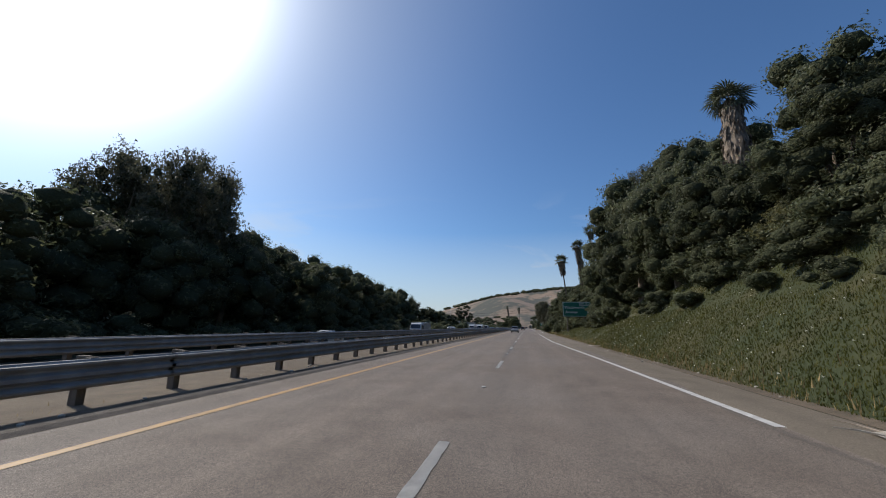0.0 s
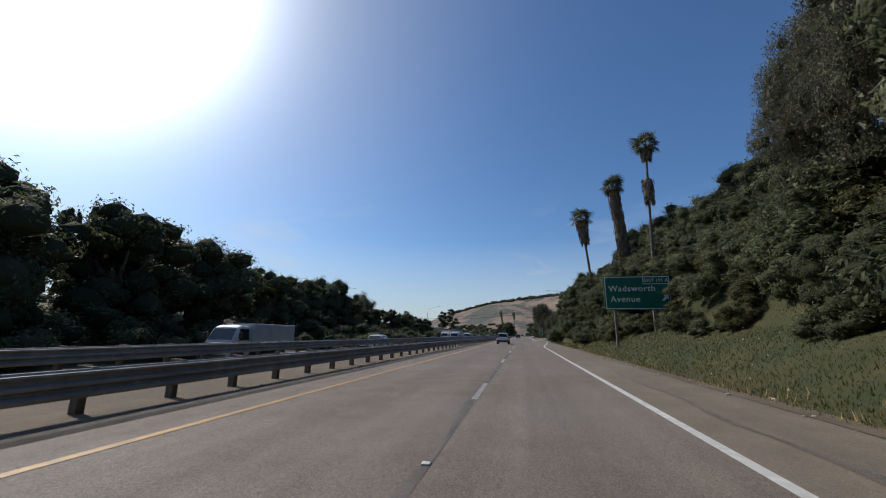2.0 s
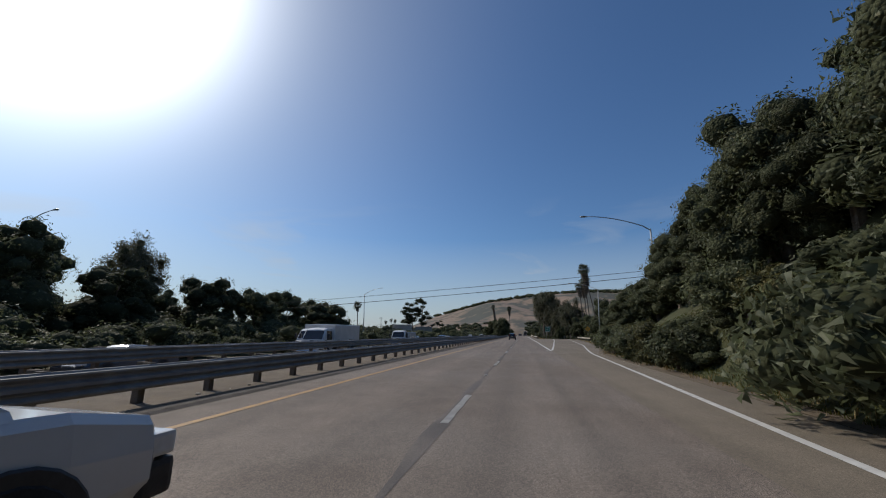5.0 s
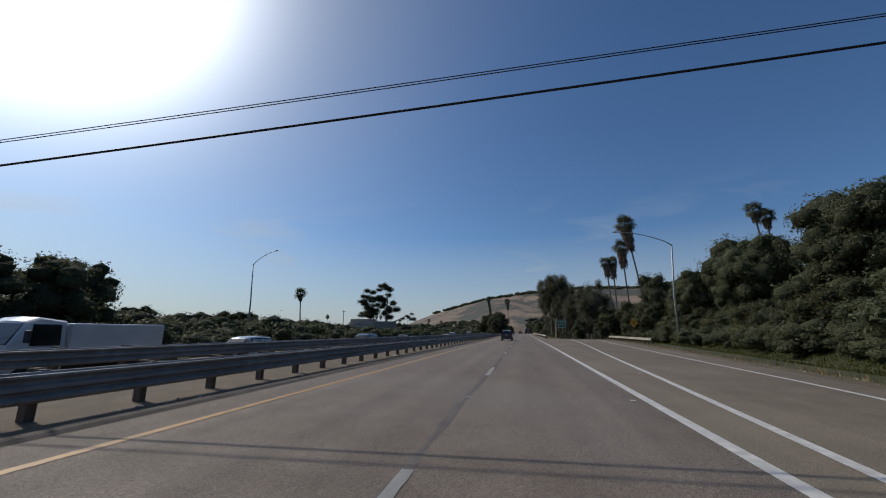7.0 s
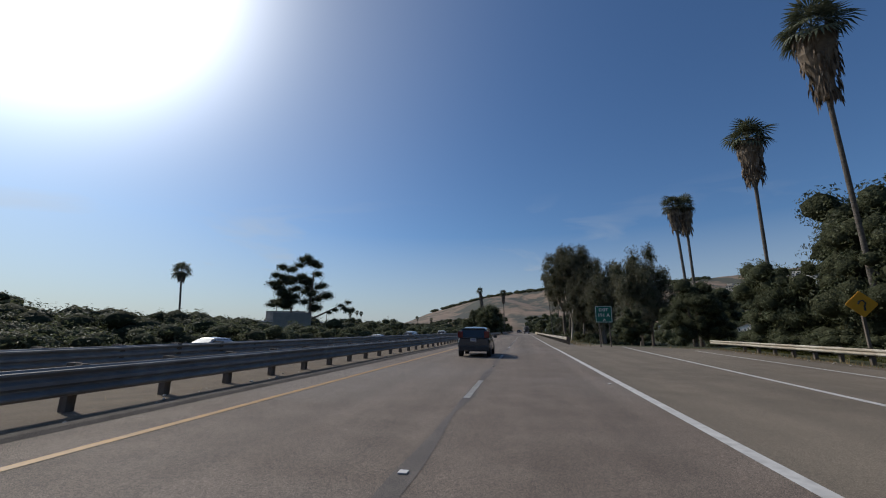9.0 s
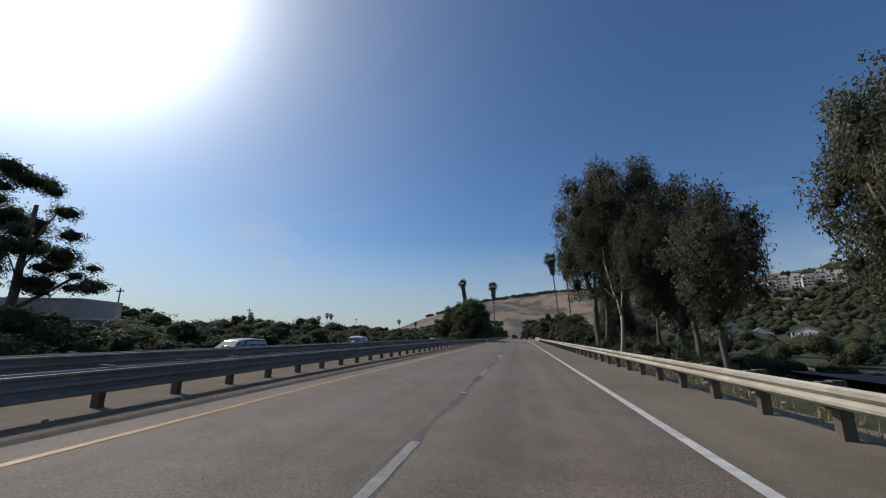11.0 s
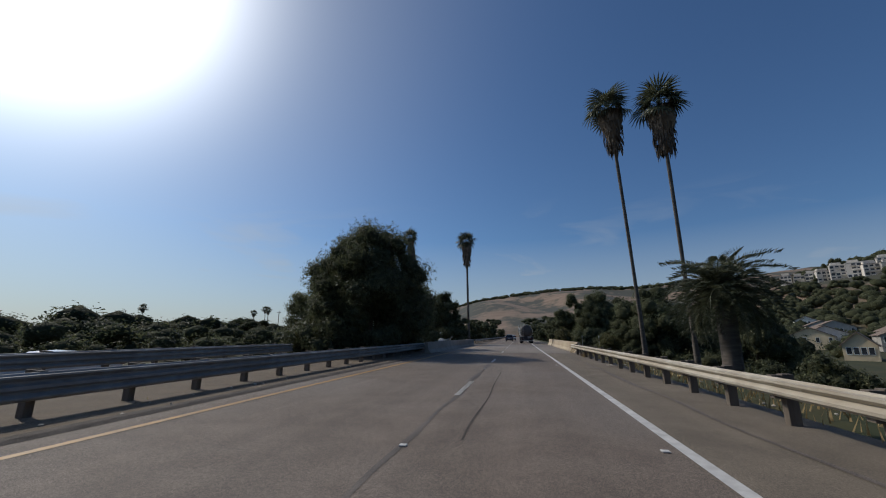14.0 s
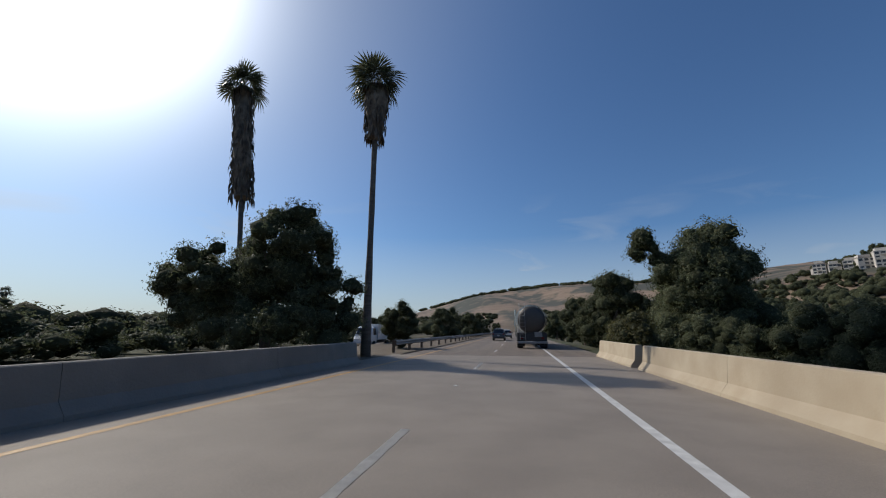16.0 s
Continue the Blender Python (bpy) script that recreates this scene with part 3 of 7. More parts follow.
tagged(deck, "pale concrete bridge deck", "bridge deck", kind="structure")
ramp_road = mesh_part("ramp_road", [(13.2, 226, -0.01), (19.2, 223, -0.01), (30, 262, -1.2), (23, 264, -1.2), (44, 300, -3.0), (37, 303, -3.0)], [(0, 1, 2, 3), (3, 2, 4, 5)], M_SHOULDER)
tagged(ramp_road, "asphalt exit ramp curving away downhill", "road", kind="structure")
opposite = strip("opposite_road", -23.2, -13.7, -60, 760, -0.55, M_ASPHALT, 5)
tagged(opposite, "asphalt carriageway of the oncoming traffic", "road", kind="structure")
median = strip("median_strip", -13.4, -5.6, -60, 760, 0.0, M_SOIL, 3, thick=0.5)
tagged(median, "dusty gravel median strip between the guardrails", "median", kind="structure")
verge = strip("verge", edge_lat, lambda y: float(edge_lat(y)) + 0.75, -60, 228, 0.005, M_SOIL, 2)
tagged(verge, "dry sandy dirt verge beside the shoulder", "verge", kind="structure")


def berm():
    """Low asphalt dike along the median."""
    ys = np.arange(-60, 332, 3.0)
    verts, faces = [], []
    prof = [(-5.28, 0.0), (-5.38, 0.05), (-5.48, 0.075), (-5.62, 0.03)]
    for v in ys:
        for la, z in prof:
            verts.append((float(dash_x(v)) + la + 0.015 * math.sin(v * 1.7), v, z))
    k = len(prof)
    for i in range(len(ys) - 1):
        for j in range(k - 1):
            faces.append((i * k + j, i * k + j + 1, i * k + k + j + 1, i * k + k + j))
    return tagged(mesh_part("kerb", verts, faces, M_KERB), "low dark asphalt kerb along the median", "kerb", kind="structure")


berm()


def line(name, label, mat, f, y0, y1, w=0.12, z=0.006, step=3.0):
    ob = strip(name, lambda y: float(f(y)) - w / 2, lambda y: float(f(y)) + w / 2, y0, y1, z, mat, step)
    return tagged(ob, label, "road marking", kind="structure")


line("edge_line", "solid yellow painted edge line", M_YELLOW, yellow_lat, -60, 720, 0.16)
line("edge_line", "solid white painted edge line", M_WHITE, right_lat, 7.5, 92.5, 0.17)
line("edge_line", "solid white painted edge line", M_WHITE, right_lat, 222, 720, 0.17)
line("gore_line", "wide white exit gore line", M_WHITE, lambda y: float(right_lat(y)) + 0.05, 142, 224, 0.2, 0.007)
line("gore_line", "white exit gore line", M_WHITE, inner_lat, 143, 228, 0.18, 0.007)
line("edge_line", "white ramp edge line", M_WHITE, outer_lat, 92, 222, 0.16, 0.007)
for la in (-17.3, -20.9):
    line("edge_line", "white lane line of the oncoming carriageway", M_WHITE, lambda y, la=la: la, -60, 700, 0.1, -0.542, 8)

dash_mesh = None
marker_mesh = None
for k in range(-5, 56):
    y1 = 5.4 + 12.19 * k
    zz = 0.007
    if dash_mesh is None:
        random.seed(5)
        bm = bmesh.new()
        n = 13
        lo = [bm.verts.new((-0.075 + random.uniform(-.006, .006), -3.05 + 3.05 * i / (n - 1), 0)) for i in range(n)]
        hi = [bm.verts.new((0.075 + random.uniform(-.014, .006), -3.05 + 3.05 * i / (n - 1), 0)) for i in range(n)]
        for i in range(n - 1):
            bm.faces.new((lo[i], hi[i], hi[i + 1], lo[i + 1]))
        bmesh.ops.extrude_face_region(bm, geom=bm.faces[:])
        ob = part("lane_dash", bm, M_WHITE)
        dash_mesh = ob.data
    else:
        ob = new("lane_dash", dash_mesh)
    ob.matrix_basis = Matrix.Translation(on_road(0, y1, zz)) @ pose(0, 0, 0, 0, 0, heading(y1 - 1.5))
    tagged(ob, "chipped white painted lane dash", "road marking", "broken lane line", "structure")
    if marker_mesh is None:
        bm = boxed(-0.05, -0.05, 0, 0.05, 0.05, 0.018, 0.008)
        mk = part("lane_marker", bm, M_WHITE)
        marker_mesh = mk.data
    else:
        mk = new("lane_marker", marker_mesh)
    mk.matrix_basis = Matrix.Translation(on_road(0.0, y1 + 4.6, 0.004))
    tagged(mk, "small raised white reflective lane marker", "road marker", "raised markers")

for f, side, y0, y1 in ((right_lat, -0.28, 142.0, 345.0), (inner_lat, -0.3, 148.0, 205.0)):
    y = y0
    while y < y1:
        mk = new("lane_marker", marker_mesh)
        mk.matrix_basis = Matrix.Translation(on_road(float(f(y)) + side, y, 0.004))
        tagged(mk, "small raised white reflective lane marker", "road marker", "raised markers")
        y += 14.63

# tar seam beside the dashes, wheel tracks and scuffs
random.seed(11)


def ribbon(name, label, lat, y0, y1, w, mat, wob=0.06, z=0.0035):
    ys = np.arange(y0, y1, 0.8)
    verts, faces = [], []
    for v in ys:
        c = lat + wob * noise.noise((v * 0.35, lat, 0.3)) * 2
        ww = w * (0.22 + 1.9 * abs(noise.noise((v * 0.21, 7.1, lat))) + 0.5 * abs(noise.noise((v * 1.3, 2.1, lat))))
        verts += [(float(dash_x(v)) + c - ww / 2, v, z), (float(dash_x(v)) + c + ww / 2, v, z)]
    faces = [(2 * i, 2 * i + 1, 2 * i + 3, 2 * i + 2) for i in range(len(ys) - 1)]
    return tagged(mesh_part(name, verts, faces, mat), label, "road surface", kind="structure")


ribbon("tar_seam", "dark tar-sealed seam along the lane line", -0.02, 20, 331, 0.2, M_SEAM)
ribbon("crack", "narrow dark sealed crack", 0.75, 303, 314, 0.06, M_TAR, 0.05, 0.0045)
ribbon("skid_mark", "dark curved tyre mark on the shoulder", 5.0, 285, 330, 0.22, M_TYREMARK, 0.1, 0.003)
ribbon("skid_mark", "dark tyre mark on the shoulder", 4.8, 5, 60, 0.3, M_TYREMARK, 0.12, 0.003)
for yy, la0, la1 in ((331.6, -5.2, 6.4), (334.1, -5.2, 6.4), (314, -4, 0), (364.2, -5.2, 6.4), (357.3, -5.2, 6.4)):
    n = 30
    vs, fs = [], []
    for i in range(n):
        la = la0 + (la1 - la0) * i / (n - 1)
        off = 0.06 * noise.noise((la * 0.8, yy, 0))
        vs += [(float(dash_x(yy)) + la, yy - 0.018 + off, 0.009), (float(dash_x(yy)) + la, yy + 0.018 + off, 0.009)]
        if i:
            fs.append((2 * i - 2, 2 * i, 2 * i + 1, 2 * i - 1))
    tagged(mesh_part("expansion_joint", vs, fs, M_TAR), "dark expansion joint across the lanes", "expansion joint", kind="structure")


# ---- guardrails and barriers ----
def beam_bm(length, waves=2):
    """Corrugated beam panel along +y, face towards +x: two waves, or three."""
    if waves == 3:
        prof = [(0.0, 0.25), (0.015, 0.245), (0.035, 0.215), (0.082, 0.2), (0.084, 0.165), (0.03, 0.125), (0.0, 0.105), (0.0, 0.075), (0.035, 0.05), (0.082, 0.03), (0.082, -0.03), (0.035, -0.05), (0.0, -0.075), (0.0, -0.105), (0.03, -0.125), (0.084, -0.165), (0.082, -0.2), (0.035, -0.215), (0.015, -0.245), (0.0, -0.25)]
    else:
        prof = [(0.0, 0.155), (0.012, 0.15), (0.03, 0.12), (0.08, 0.105), (0.082, 0.06), (0.03, 0.02), (0.0, 0.0), (0.03, -0.02), (0.082, -0.06), (0.08, -0.105), (0.03, -0.12), (0.012, -0.15), (0.0, -0.155)]
    bm = bmesh.new()
    for sgn, th in ((1, 0.0), (-1, -0.004)):
        a = [bm.verts.new((x + th, 0, z)) for x, z in prof]
        b = [bm.verts.new((x + th, length, z)) for x, z in prof]
        for i in range(len(prof) - 1):
            f = (a[i], b[i], b[i + 1], a[i + 1])
            bm.faces.new(f if sgn > 0 else f[::-1])
    return bm


def guardrail(name, label, lat_f, y0, y1, top, faces, dims, waves=2, steel=None):
    """dims: post spacing, panel length. faces: sides (+1 towards +x) that carry a beam."""
    spacing, plen = dims
    g = thing(name, label, "guardrail")
    posts = beams = blocks = None
    y = y0
    while y < y1 - 0.1:
        p = on_road(float(lat_f(y)), y, 0)
        m = Matrix.Translation(p) @ pose(0, 0, 0, 0, 0, heading(y))
        if posts is None:
            ob = part("post", boxed(-0.09, -0.075, -0.35, 0.09, 0.075, top + 0.04, 0.012), M_POSTWOOD, g, "weathered timber post")
            posts = ob.data
            ob.matrix_basis = m
        else:
            shared("post", posts, g, m)
        for s in faces:
            mb = m @ pose(0, 0, 0, 0, 0, 0 if s > 0 else 180)
            if blocks is None:
                ob = part("blockout", boxed(0.09, -0.07, top - 0.36, 0.25, 0.07, top + 0.02, 0.01), M_POSTWOOD, g)
                blocks = ob.data
                ob.matrix_basis = mb
            else:
                shared("blockout", blocks, g, mb)
        y += spacing
    y = y0 - 0.4
    while y < y1 - 1:
        for s in faces:
            a = on_road(float(lat_f(y)) + 0.255 * s, y, top - (0.25 if waves == 3 else 0.155))
            b = on_road(float(lat_f(y + plen)) + 0.255 * s, y + plen, top - (0.25 if waves == 3 else 0.155))
            turn = math.degrees(math.atan2(-(b.x - a.x), plen))
            m = Matrix.Translation(a if s > 0 else b) @ pose(0, 0, 0, 0, 0, turn + (0 if s > 0 else 180))
            if beams is None:
                ob = part("rail_panel", beam_bm(plen + 0.1, waves), steel or M_STEEL, g, "dull galvanised corrugated steel beam", smooth=False)
                beams = ob.data
                ob.matrix_basis = m
            else:
                shared("rail_panel", beams, g, m)
        y += plen
    return g


guardrail("median_guardrail", "galvanised steel guardrail on timber posts along the median", rail_lat, -38, 328.9, 0.8, (1,), (1.905, 7.62), 3)
guardrail("median_guardrail", "second galvanised guardrail on the far side of the median", far_rail_lat, -38, 320, 0.95, (1,), (1.905, 7.62), 3)
guardrail("median_guardrail", "galvanised median guardrail beyond the bridge", lambda y: -6.6, 366, 640, 0.8, (1,), (3.81, 7.62))
guardrail("roadside_guardrail", "pale galvanised roadside guardrail on timber posts", lambda y: 6.05, 232.6, 331.7, 0.78, (-1,), (1.905, 7.62), steel=M_OLDRAIL)
guardrail("ramp_guardrail", "short galvanised guardrail beside the exit ramp", lambda y: float(np.interp(y, [198, 222], [16.6, 17.5])), 199, 222, 0.72, (-1,), (1.905, 5.6), steel=M_OLDRAIL)


def barrier(name, label, lat, y0, y1, height, side, mat=None):
    """Concrete safety-shape barrier; side: +1 if its face looks towards +x."""
    prof = [(0.36, 0.0), (0.34, 0.08), (0.17, 0.3), (0.1, height - 0.02), (0.07, height), (-0.12, height), (-0.15, height - 0.03), (-0.17, 0.0)]
    t = thing(name, label, "concrete barrier")
    n = max(1, round((y1 - y0) / 6.2))
    for s in range(n):
        a0, a1 = y0 + (y1 - y0) * s / n + 0.006, y0 + (y1 - y0) * (s + 1) / n - 0.006
        bm = bmesh.new()
        rings = [[bm.verts.new(on_road(lat(v) + side * (px - 0.36), v, pz - 0.03 * (pz == 0))) for px, pz in prof] for v in np.linspace(a0, a1, 4)]
        for a, b in zip(rings, rings[1:]):
            for i in range(len(prof) - 1):
                bm.faces.new((a[i], a[i + 1], b[i + 1], b[i]))
        bm.faces.new(rings[0])
        bm.faces.new(rings[-1][::-1])
        bmesh.ops.recalc_face_normals(bm, faces=bm.faces)
        part("barrier_length", bm, mat or M_CONCRETE, t)
    return t


barrier("bridge_barrier", "weathered cream concrete bridge barrier", lambda y: 6.15 + 0.0 * y, 332.3, 357.1, 0.9, -1)
barrier("bridge_barrier", "short cream concrete barrier after a dark joint", lambda y: 6.1, 357.9, 365, 0.9, -1)
# face turned from the sun: its shade is put into the grey
barrier("median_barrier", "concrete median barrier of the bridge with shade in its grey colour", lambda y: float(np.interp(y, [329, 345, 357], [-5.75, -5.55, -5.3])), 329, 357.5, 0.92, 1, M_GREYCONCRETE)


# ---- foliage ----
def leaf_blades(rng, centres, normals, size, droop=0.0):
    """Pointed leaf blades at the given places."""
    n = len(centres)
    a = rng.normal(size=(n, 3))
    a -= normals * (a * normals).sum(1)[:, None] * 0.7
    a[:, 2] -= droop
    a /= np.linalg.norm(a, axis=1)[:, None] + 1e-9
    b = np.cross(a, normals + 0.5 * rng.normal(size=(n, 3)))
    b /= np.linalg.norm(b, axis=1)[:, None] + 1e-9
    s = size * rng.uniform(0.6, 1.35, n)[:, None]
    p0 = centres - a * s * 0.5
    return np.stack([p0 + b * s * 0.27, p0 - b * s * 0.27, centres + a * s * 0.62], 1).reshape(-1, 3)


ICO = {}


def ico(level=1):
    if level not in ICO:
        bm = bmesh.new()
        bmesh.ops.create_icosphere(bm, subdivisions=level, radius=1.05)
        bm.verts.ensure_lookup_table()
        ICO[level] = (np.array([v.co[:] for v in bm.verts]), np.array([[v.index for v in f.verts] for f in bm.faces]))
        bm.free()
    return ICO[level]


def crown_mesh(name, seed, blobs, leaves, size, mat, droop=0.0, core=0.62, spread=0.12, level=1):
    """blobs: (centre, radii). Lumpy leafy masses with leaves standing out of them."""
    rng = np.random.default_rng(seed)
    iv, jf = ico(level)
    verts, faces, base = [], [], 0
    if core:
        for c, r in blobs:
            k = 1 + 0.16 * np.sin(iv[:, :1] * 5 + seed) * np.cos(iv[:, 1:2] * 4 + c[0]) + rng.uniform(-0.13, 0.1, (len(iv), 1))
            verts.append(iv * k * np.array(r) * core + np.array(c))
            faces.append(jf + base)
            base += len(iv)
    area = np.array([(r[0] * r[1] + r[0] * r[2] + r[1] * r[2]) for c, r in blobs])
    count = rng.multinomial(leaves, area / area.sum())
    cs, ns = [], []
    for (c, r), m in zip(blobs, count):
        sprays = max(6, m // 13)
        d = rng.normal(size=(sprays, 3))
        d /= np.linalg.norm(d, axis=1)[:, None]
        k = rng.uniform(0.7, 1.0, sprays) + np.abs(rng.normal(0, spread, sprays)) + 0.1 * np.sin(d[:, 0] * 6 + c[1]) * np.cos(d[:, 2] * 5)
        k = np.minimum(k, 1.16)
        # half of the leaves sit along short twigs that point outwards, the rest cover the mass evenly
        tw = int(m * 0.5)
        pick = rng.integers(0, sprays, tw)
        along = rng.uniform(-0.9, 0.6, tw)[:, None] * d[pick] * size * 1.6
        cs.append((d * np.array(r) * k[:, None])[pick] + along + rng.normal(0, size * 0.55, (tw, 3)) + np.array(c))
        ns.append(d[pick])
        e = rng.normal(size=(m - tw, 3))
        e /= np.linalg.norm(e, axis=1)[:, None]
        cs.append(e * np.array(r) * rng.uniform(max(core, 0.5) * 1.02, 0.96, m - tw)[:, None] + np.array(c))
        ns.append(e)
    q = leaf_blades(rng, np.concatenate(cs), np.concatenate(ns), size, droop)
    fq = (np.arange(len(q)).reshape(-1, 3) + base).tolist()
    me = bpy.data.meshes.new(name)
    allf = (np.concatenate(faces).tolist() if faces else []) + fq
    me.from_pydata((np.concatenate(verts + [q]) if verts else q).tolist(), [], allf)
    me.materials.append(mat)
    # core blobs wear the leaf colour with shade put into it
    me.materials.append(M_INNER_SHADE)
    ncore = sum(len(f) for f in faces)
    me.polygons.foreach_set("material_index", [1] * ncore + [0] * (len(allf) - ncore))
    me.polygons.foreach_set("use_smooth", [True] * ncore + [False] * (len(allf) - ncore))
    return me


def lumps(seed, n, env, r, centre=(0, 0, 0), flat=0.85, inner=0.45, bottom=-0.5):
    """n blobs spread over an ellipsoidal crown."""
    rng = np.random.default_rng(seed)
    out = []
    while len(out) < n:
        d = rng.normal(size=3)
        d /= np.linalg.norm(d)
        if d[2] < bottom:
            continue
        k = rng.uniform(inner, 0.82)
        rr = r * rng.uniform(0.7, 1.3)
        out.append((tuple(np.array(centre) + d * np.array(env) * k), (rr, rr, rr * flat)))
    return out


def limb(bm, a, b, r0, r1, bend, seed, segs=6):
    rng = random.Random(seed)
    a, b = Vector(a), Vector(b)
    side = Vector((rng.uniform(-1, 1), rng.uniform(-1, 1), 0)) * bend
    pts = []
    for i in range(6):
        t = i / 5
        pts.append(a.lerp(b, t) + side * math.sin(t * math.pi) + Vector((rng.uniform(-1, 1), rng.uniform(-1, 1), 0)) * bend * 0.15)
    pts[0] = a
    tube(bm, pts, [r0 + (r1 - r0) * i / 5 for i in range(6)], segs)


def tree(name, label, category, at, crown, trunk_mat, stems, group="", turn=0.0, scale=1.0):
    """crown: a shared mesh; stems: (from, to, r0, r1, bend) tubes in the tree's own metres."""
    t = thing(name, label, category, group, Matrix.Translation(at) @ pose(0, 0, 0, 0, 0, turn) @ Matrix.Scale(scale, 4))
    bm = bmesh.new()
    for i, (a, b, r0, r1, bend) in enumerate(stems):
        limb(bm, a, b, r0, r1, bend, i * 7 + len(label))
        part("trunk" if i == 0 else "limb", bm, trunk_mat, t, smooth=True)
        bm = bmesh.new()
    bm.free()
    ob = new("crown", crown)
    ob.parent = t
    return t


# shrubs: five shapes, copied over the banks
SHRUBS = []
for i in range(5):
    env = ((2.4, 2.2, 1.7), (2.0, 2.3, 2.3), (2.8, 2.4, 1.5), (1.7, 1.7, 2.0), (2.5, 2.6, 2.2))[i]
    bl = lumps(40 + i, 18, env, 0.72, (0, 0, env[2] * 0.62), 0.85, 0.35, -0.35)
    SHRUBS.append((crown_mesh("shrub_crown", 60 + i, bl, 4200, 0.18, L_SCRUB if i % 2 else L_OAK, 0.15, 0.66, 0.08), env[2] * 1.5))

# simpler shapes for bushes far from the road
FAR_SHRUBS = []
for i in range(3):
    bl = lumps(70 + i, 8, (2.3, 2.3, 1.9), 1.0, (0, 0, 1.2), 0.85, 0.35, -0.35)
    FAR_SHRUBS.append((crown_mesh("far_shrub_crown", 76 + i, bl, 1250, 0.2, L_OAK, 0.15, 0.7), 2.8))


# fine-leaved ones for the low ground beside the bridge
FINE_SHRUBS = []
for i in range(3):
    bl = lumps(370 + i, 20, (2.3, 2.3, 1.9), 0.7, (0, 0, 1.2), 0.85, 0.45, -0.35)
    FINE_SHRUBS.append((crown_mesh("fine_shrub_crown", 376 + i, bl, 3600, 0.12, L_OAK, 0.15, 0.66, 0.06), 2.8))


# lighter ones for low cover and second rows
MID_SHRUBS = []
for i in range(3):
    bl = lumps(270 + i, 8, (2.3, 2.3, 1.9), 1.0, (0, 0, 1.2), 0.85, 0.35, -0.35)
    MID_SHRUBS.append((crown_mesh("low_shrub_crown", 276 + i, bl, 900, 0.2, L_OAK, 0.15, 0.75, 0.05), 2.8))


# plain shapes for growth some hundred metres off
TINY_SHRUBS = []
for i in range(3):
    bl = lumps(170 + i, 5, (2.3, 2.3, 1.9), 1.2, (0, 0, 1.2), 0.85, 0.3, -0.3)
    TINY_SHRUBS.append((crown_mesh("tiny_shrub_crown", 176 + i, bl, 300, 0.26, L_OAK, 0.15, 0.82, 0.05), 2.8))


def shrub(x, y, height, i=0, wide=1.0, label="dense dark green coastal scrub bush on the slope", group="bushes on the roadside slope", z=None):
    me, h0 = SHRUBS[i % 5] if height < 3.2 else (CROWN_FAR[i % 2], 9.3)
    s = height / (h0 * 1.12)
    zz = (gz(x, y) if z is None else z) - 0.25 * s
    m = Matrix.Translation((x, y, zz)) @ pose(0, 0, 0, 0, 0, (x * 37 + y * 53) % 360) @ Matrix.Diagonal((s * wide, s * wide, s, 1))
    t = thing("bush", label, "bush", group, m)
    bm = bmesh.new()
    limb(bm, (0, 0, -0.3), (0.3, 0.2, h0 * 0.5), h0 * 0.045, h0 * 0.015, 0.15, i)
    part("stem", bm, M_BARK, t)
    bm = bmesh.new()
    limb(bm, (0, 0, -0.3), (-0.4, 0.1, h0 * 0.45), h0 * 0.04, h0 * 0.012, 0.2, i + 3)
    part("stem", bm, M_BARK, t)
    ob = new("crown", me)
    ob.parent = t
    return t


def bush_stuff(name, label, places, forms=None):
    """Bushes beyond counting, joined: (x, y, height, shape, width)."""
    shapes = []
    for me, h0 in forms or FAR_SHRUBS:
        v = np.empty(len(me.vertices) * 3)
        me.vertices.foreach_get("co", v)
        c = np.empty(len(me.loops), np.int32)
        me.loops.foreach_get("vertex_index", c)
        n = np.empty(len(me.polygons), np.int32)
        me.polygons.foreach_get("loop_total", n)
        w = np.empty(len(me.polygons), np.int32)
        me.polygons.foreach_get("material_index", w)
        shapes.append((v.reshape(-1, 3), c, n, h0, w))
    vs, cs, ns, ws, base = [], [], [], [], 0
    zs = ground_z([p[0] for p in places], [p[1] for p in places])
    for (x, y, hgt, i, wide), z in zip(places, zs):
        v, c, n, h0, w = shapes[i % 3]
        s = hgt / (h0 * 1.12)
        a = radians((x * 37 + y * 53) % 360)
        ca, sa = math.cos(a), math.sin(a)
        vs.append(np.stack([(v[:, 0] * ca - v[:, 1] * sa) * s * wide + x, (v[:, 0] * sa + v[:, 1] * ca) * s * wide + y, v[:, 2] * s + z - 0.3 * s], 1))
        cs.append(c + base)
        ns.append(n)
        ws.append(w)
        base += len(v)
    ob = mesh_arrays(name, np.concatenate(vs), np.concatenate(cs), np.concatenate(ns), L_OAK)
    # cores of the joined bushes get the same shade-darkened colour
    ob.data.materials.append(M_INNER_SHADE)
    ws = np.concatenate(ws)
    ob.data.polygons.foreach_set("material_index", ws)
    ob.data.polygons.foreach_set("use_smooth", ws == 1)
    return tagged(ob, label, "bushes", kind="stuff")


